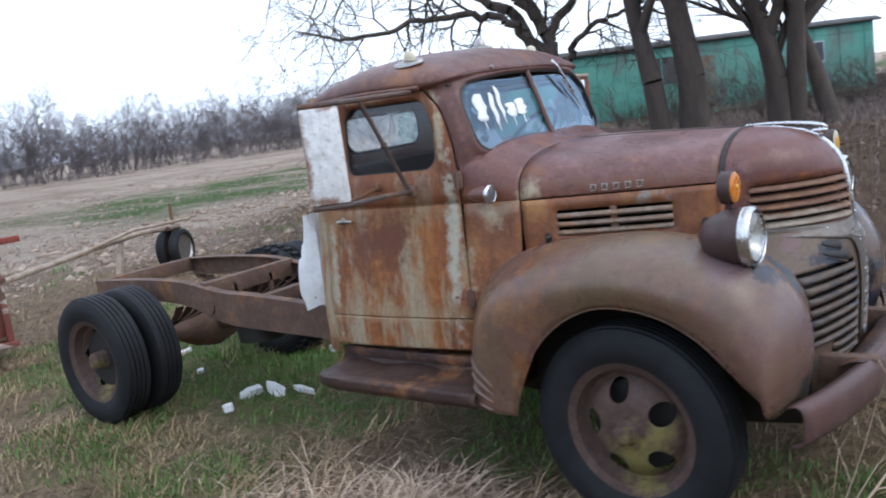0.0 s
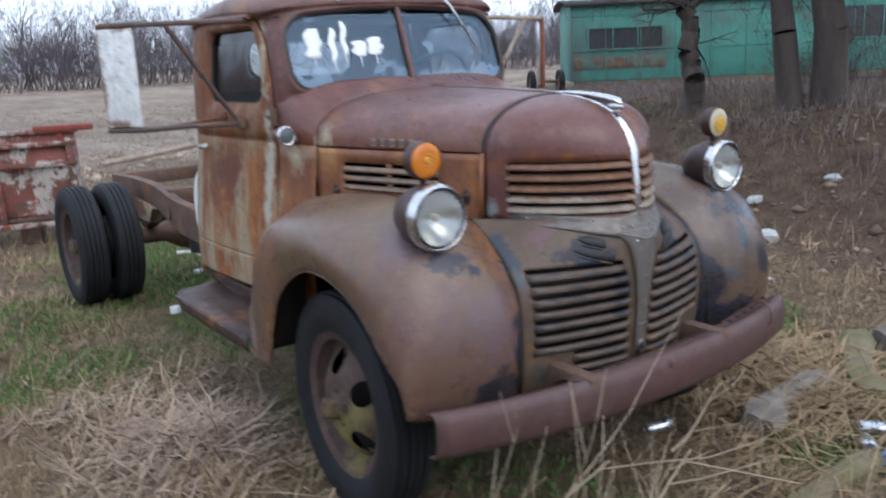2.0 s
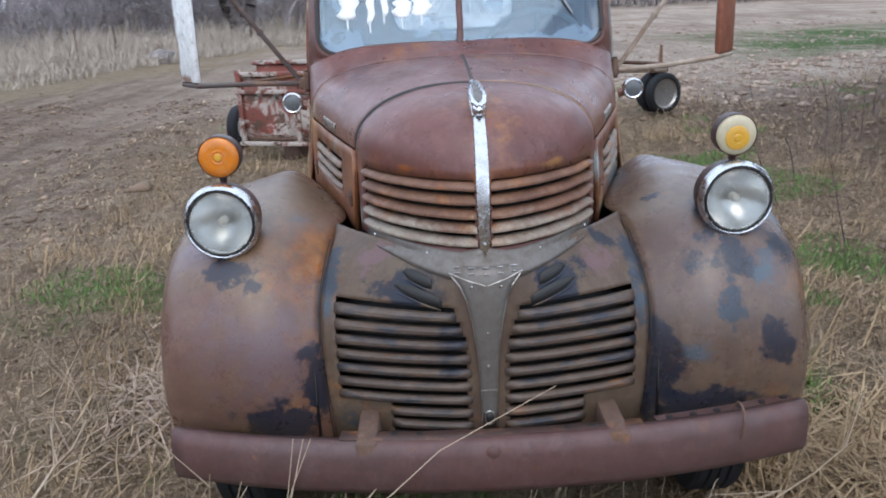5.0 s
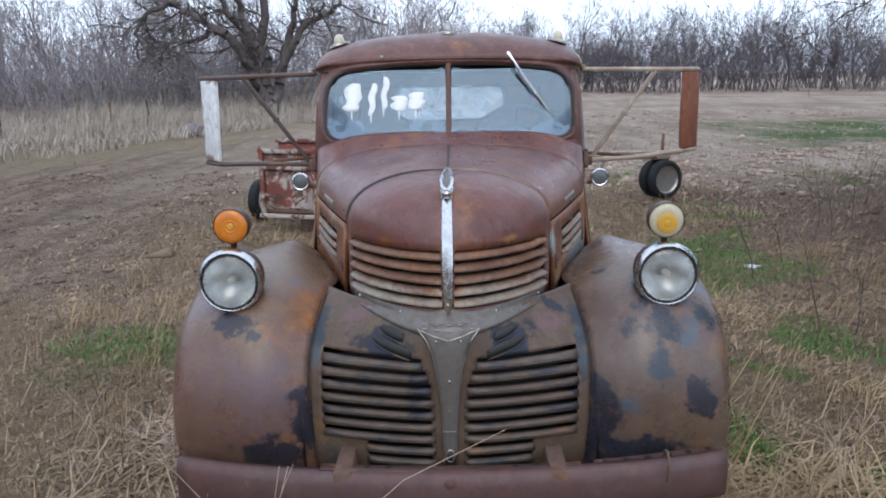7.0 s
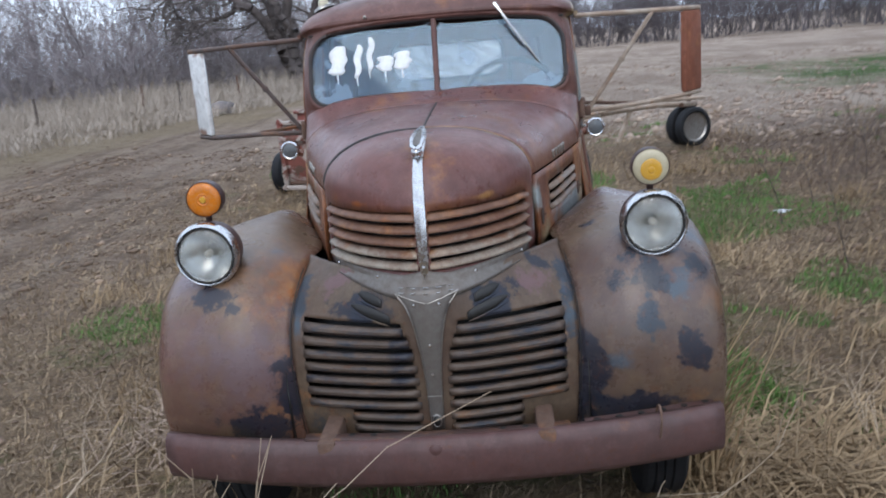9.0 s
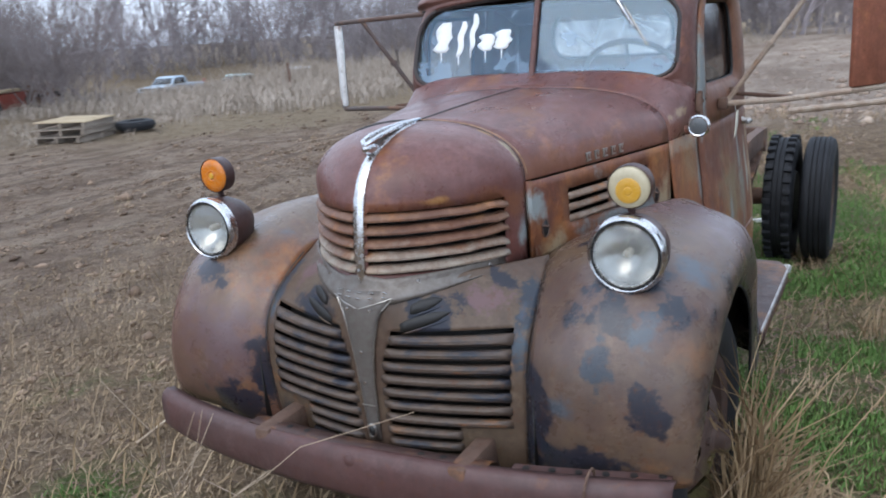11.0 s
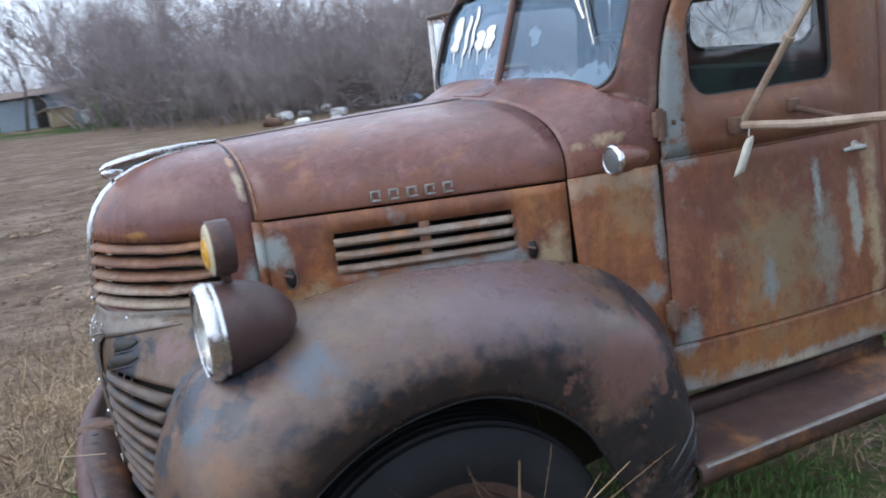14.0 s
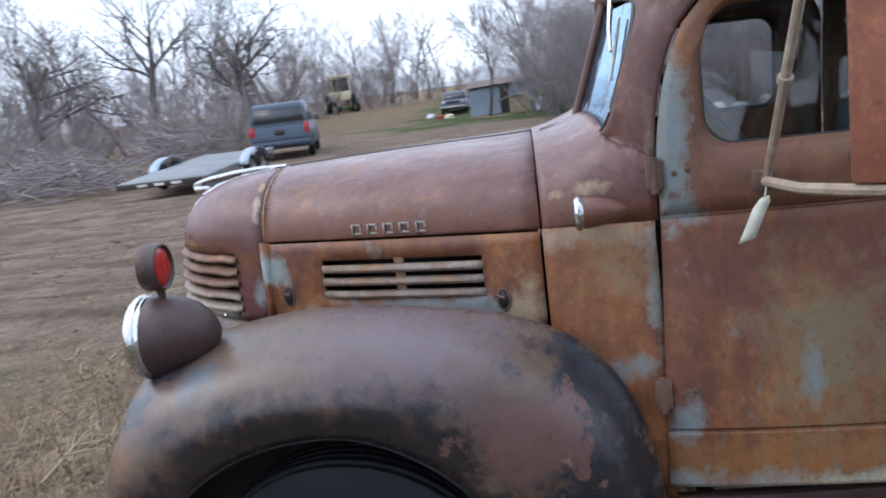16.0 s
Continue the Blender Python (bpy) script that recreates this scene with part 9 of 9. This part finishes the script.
# litter
def scrap(name, label, x, y, sx, sy, sz, mat, seed, turn=0, group="white litter in the grass", lift=0.0):
    """A small lump of crumpled or broken litter."""
    r3 = random.Random(seed)
    bm = fresh()
    bmesh.ops.create_icosphere(bm, subdivisions=2, radius=1)
    for v in bm.verts:
        d = 1 + 0.35 * noise.noise(v.co * 1.7 + Vector((seed, 0, 0))) + 0.15 * noise.noise(v.co * 5 + Vector((seed, 3, 0)))
        v.co = Vector((math.copysign(abs(v.co.x) ** 0.7, v.co.x) * sx, math.copysign(abs(v.co.y) ** 0.7, v.co.y) * sy, math.copysign(abs(v.co.z) ** 0.7, v.co.z) * sz)) * d
    if name == "foam_scrap":
        # snapped slabs: flat faces and straight broken sides
        bm.free()
        bm = fresh()
        k = r3.choice((5, 6, 6))
        ring = [(sx * 1.1 * r3.uniform(0.75, 1.1) * math.cos(2 * math.pi * q / k + 0.3), sy * 1.2 * r3.uniform(0.75, 1.1) * math.sin(2 * math.pi * q / k + 0.3)) for q in range(k)]
        low = [bm.verts.new((px, py, -0.7 * sz)) for px, py in ring]
        top = [bm.verts.new((px * 0.93, py * 0.93, 0.7 * sz + 0.2 * sz * r3.uniform(-1, 1))) for px, py in ring]
        bm.faces.new(low)
        bm.faces.new(top)
        for q in range(k):
            bm.faces.new((low[q], low[(q + 1) % k], top[(q + 1) % k], top[q]))
        bmesh.ops.bevel(bm, geom=list(bm.edges), offset=0.15 * sz, segments=1, affect="EDGES")
    o = tagged(part(name, bm, mat, None, smooth=name != "foam_scrap", angle=30), label, "litter", group)
    o.matrix_world = pose(x, y, ground_z(x, y) + sz * 0.75 + lift, r3.uniform(-8, 8), r3.uniform(-8, 8), turn)
    return o


for k, (x, y, sx, sy, sz, turn) in enumerate(((-0.10, 3.12, 0.19, 0.05, 0.022, 65), (-0.20, 3.26, 0.11, 0.05, 0.035, 10), (-0.02, 2.92, 0.15, 0.035, 0.02, 80), (0.35, 4.85, 0.09, 0.04, 0.02, 0), (-0.50, 3.15, 0.05, 0.04, 0.035, 40),
                                              (0.45, 2.3, 0.10, 0.04, 0.02, 10), (0.2, 5.0, 0.07, 0.05, 0.02, 0), (0.05, 4.2, 0.04, 0.03, 0.02, 0), (0.75, 3.4, 0.05, 0.03, 0.04, 70))):
    scrap("foam_scrap", "broken piece of white foam lying in the grass", x, y, sx, sy, sz, white_foam, k, turn)
for k, (x, y, sx, sy, sz) in enumerate(((4.1, 2.1, 0.07, 0.05, 0.04), (4.0, 1.85, 0.08, 0.06, 0.04), (4.15, 1.5, 0.09, 0.08, 0.06), (5.5, 1.71, 0.09, 0.05, 0.04), (3.05, 0.88, 0.13, 0.03, 0.012), (2.9, 4.75, 0.09, 0.06, 0.015), (4.86, 2.98, 0.13, 0.07, 0.03), (5.02, 2.24, 0.09, 0.055, 0.04))):
    scrap("plastic_scrap", "dirty white plastic scrap among the weeds", x, y, sx, sy, sz, plastic_white if k != 6 else tin, 20 + k, 25 * k, "plastic scraps in the weeds")
# The grey lump at (-8.9, 25.3) stands for a rock, not rubbish.
for k, (x, y, s, mat) in enumerate(((-23.6, 6.3, 0.35, plastic_white), (-22.4, 7.7, 0.3, plastic_white), (-21.0, 6.1, 0.2, white_foam), (-24.5, 7.2, 0.22, plastic_white), (-25.4, 8.3, 0.3, white_foam), (-22.8, 5.6, 0.16, green_sheet), (-21.6, 5.4, 0.3, frame_rust), (-20.6, 7.0, 0.14, plastic_white), (-25.8, 6.4, 0.2, tan_wood),
                                    (-46.5, -4.9, 0.35, plastic_white), (-44.0, -3.6, 0.3, cream_paint), (-45.0, -4.2, 0.28, flake_red), (-42.0, 4.4, 0.6, tin), (-48, 5.2, 0.4, plastic_white), (-12.0, 2.2, 0.08, white_foam), (-24, 10.8, 0.4, tin_blue), (-8.9, 25.3, 0.5, grey_bark))):
    scrap("rubbish", "scattered rubbish dumped at the edge of the thicket", x, y, s, s * 0.7, s * 0.45, mat, 50 + k, 40 * k, "rubbish along the thicket")


def crushed_can(x, y, turn, mat, seed):
    bm = fresh()
    add_lathe(bm, [(0.0, 0.0), (0.026, 0.0), (0.032, 0.008), (0.033, 0.05), (0.033, 0.105), (0.027, 0.118), (0.025, 0.115), (0, 0.113)], (0, 0, 0), "x", 1, 20)
    for v in bm.verts:
        v.co.z += 0.010 * noise.noise(v.co * 30 + Vector((seed, 0, 0)))
        v.co.y *= 1.1
    o = part("drink_can", bm, mat, None, angle=40)
    tagged(o, "crushed metal drink can lying in the straw", "can", "drink cans")
    o.matrix_world = pose(x, y, ground_z(x, y) + 0.03, 0, 6, turn)


for k, (x, y, turn, mat) in enumerate(((1.04, -1.03, 40, can_metal), (1.27, -0.98, 120, can_metal), (0.60, -0.34, 160, can_metal), (0.98, -1.12, 10, can_blue), (-0.55, -0.66, 80, can_metal))):
    crushed_can(x, y, turn, mat, k)
for x, y, ln, r, turn, mat, lab in ((0.84, -0.62, 0.72, 0.082, 10, log_wood, "grey split log lying in straw beside the bumper"), (1.52, -0.80, 0.9, 0.085, 35, moss_log, "mossy rotten log lying in the grass"), (2.25, -0.45, 0.5, 0.10, -20, log_wood, "short grey log lying in the grass"), (0.25, -1.15, 0.75, 0.05, 8, moss_log, "half-buried rotten log in the grass")):
    bm = fresh()
    rows = []
    for k in range(21):
        f = k / 20
        rr = r * (1 + 0.12 * math.sin(f * 9))
        rows.append([Vector((ln * f, rr * math.cos(g) * (1 + 0.30 * noise.noise(Vector((f * 4, math.cos(g) * 3, math.sin(g) * 3 + ln))) + 0.12 * noise.noise(Vector((f * 13, math.cos(g) * 6, ln)))) + 0.03 * math.sin(f * 4), r * 0.6 + min(rr * 0.72, rr * 0.9 * math.sin(g)) + 0.02 * noise.noise(Vector((f * 9, g * 2, ln))))) for g in np.linspace(0, 2 * math.pi, 19)[:-1]])
    vs = add_grid(bm, rows, close_v=True)
    bm.faces.new(vs[0])
    bm.faces.new(vs[-1])
    tagged(part("log", bm, mat, None, angle=40), lab, "log", "logs beside the truck").matrix_world = pose(x, y, ground_z(x, y) - 0.02, 0, 0, turn)


def dry_branch(x, y, turn, length, seed, lift):
    s = grow(random.Random(seed), length * 1.6, 0.009, 2, (6, 2), 0.6, 0.2)
    v, q = prisms(s, 5, 0.0018)
    o = tagged(new("dry_branch", raw_mesh("dry_branch", v, q, stick_mat)), "pale dry forked branch lying in the grass", "branch", "dry branches")
    o.matrix_world = pose(x, y, ground_z(x, y) + lift) @ pose(0, 0, 0, 0, 78, turn)


for k, (x, y, turn, ln, lift) in enumerate(((-1.12, -0.55, -35, 0.9, 0.06), (-0.55, -1.05, 12, 0.8, 0.05), (-0.9, -0.8, -80, 0.6, 0.04), (0.35, -0.55, 20, 0.7, 0.04), (-1.7, -0.2, 80, 0.6, 0.03), (0.2, -1.3, -30, 0.6, 0.03), (-0.95, -2.05, 140, 0.45, 0.03), (1.7, -0.1, 60, 0.6, 0.05))):
    dry_branch(x, y, turn, ln, 90 + k, lift)
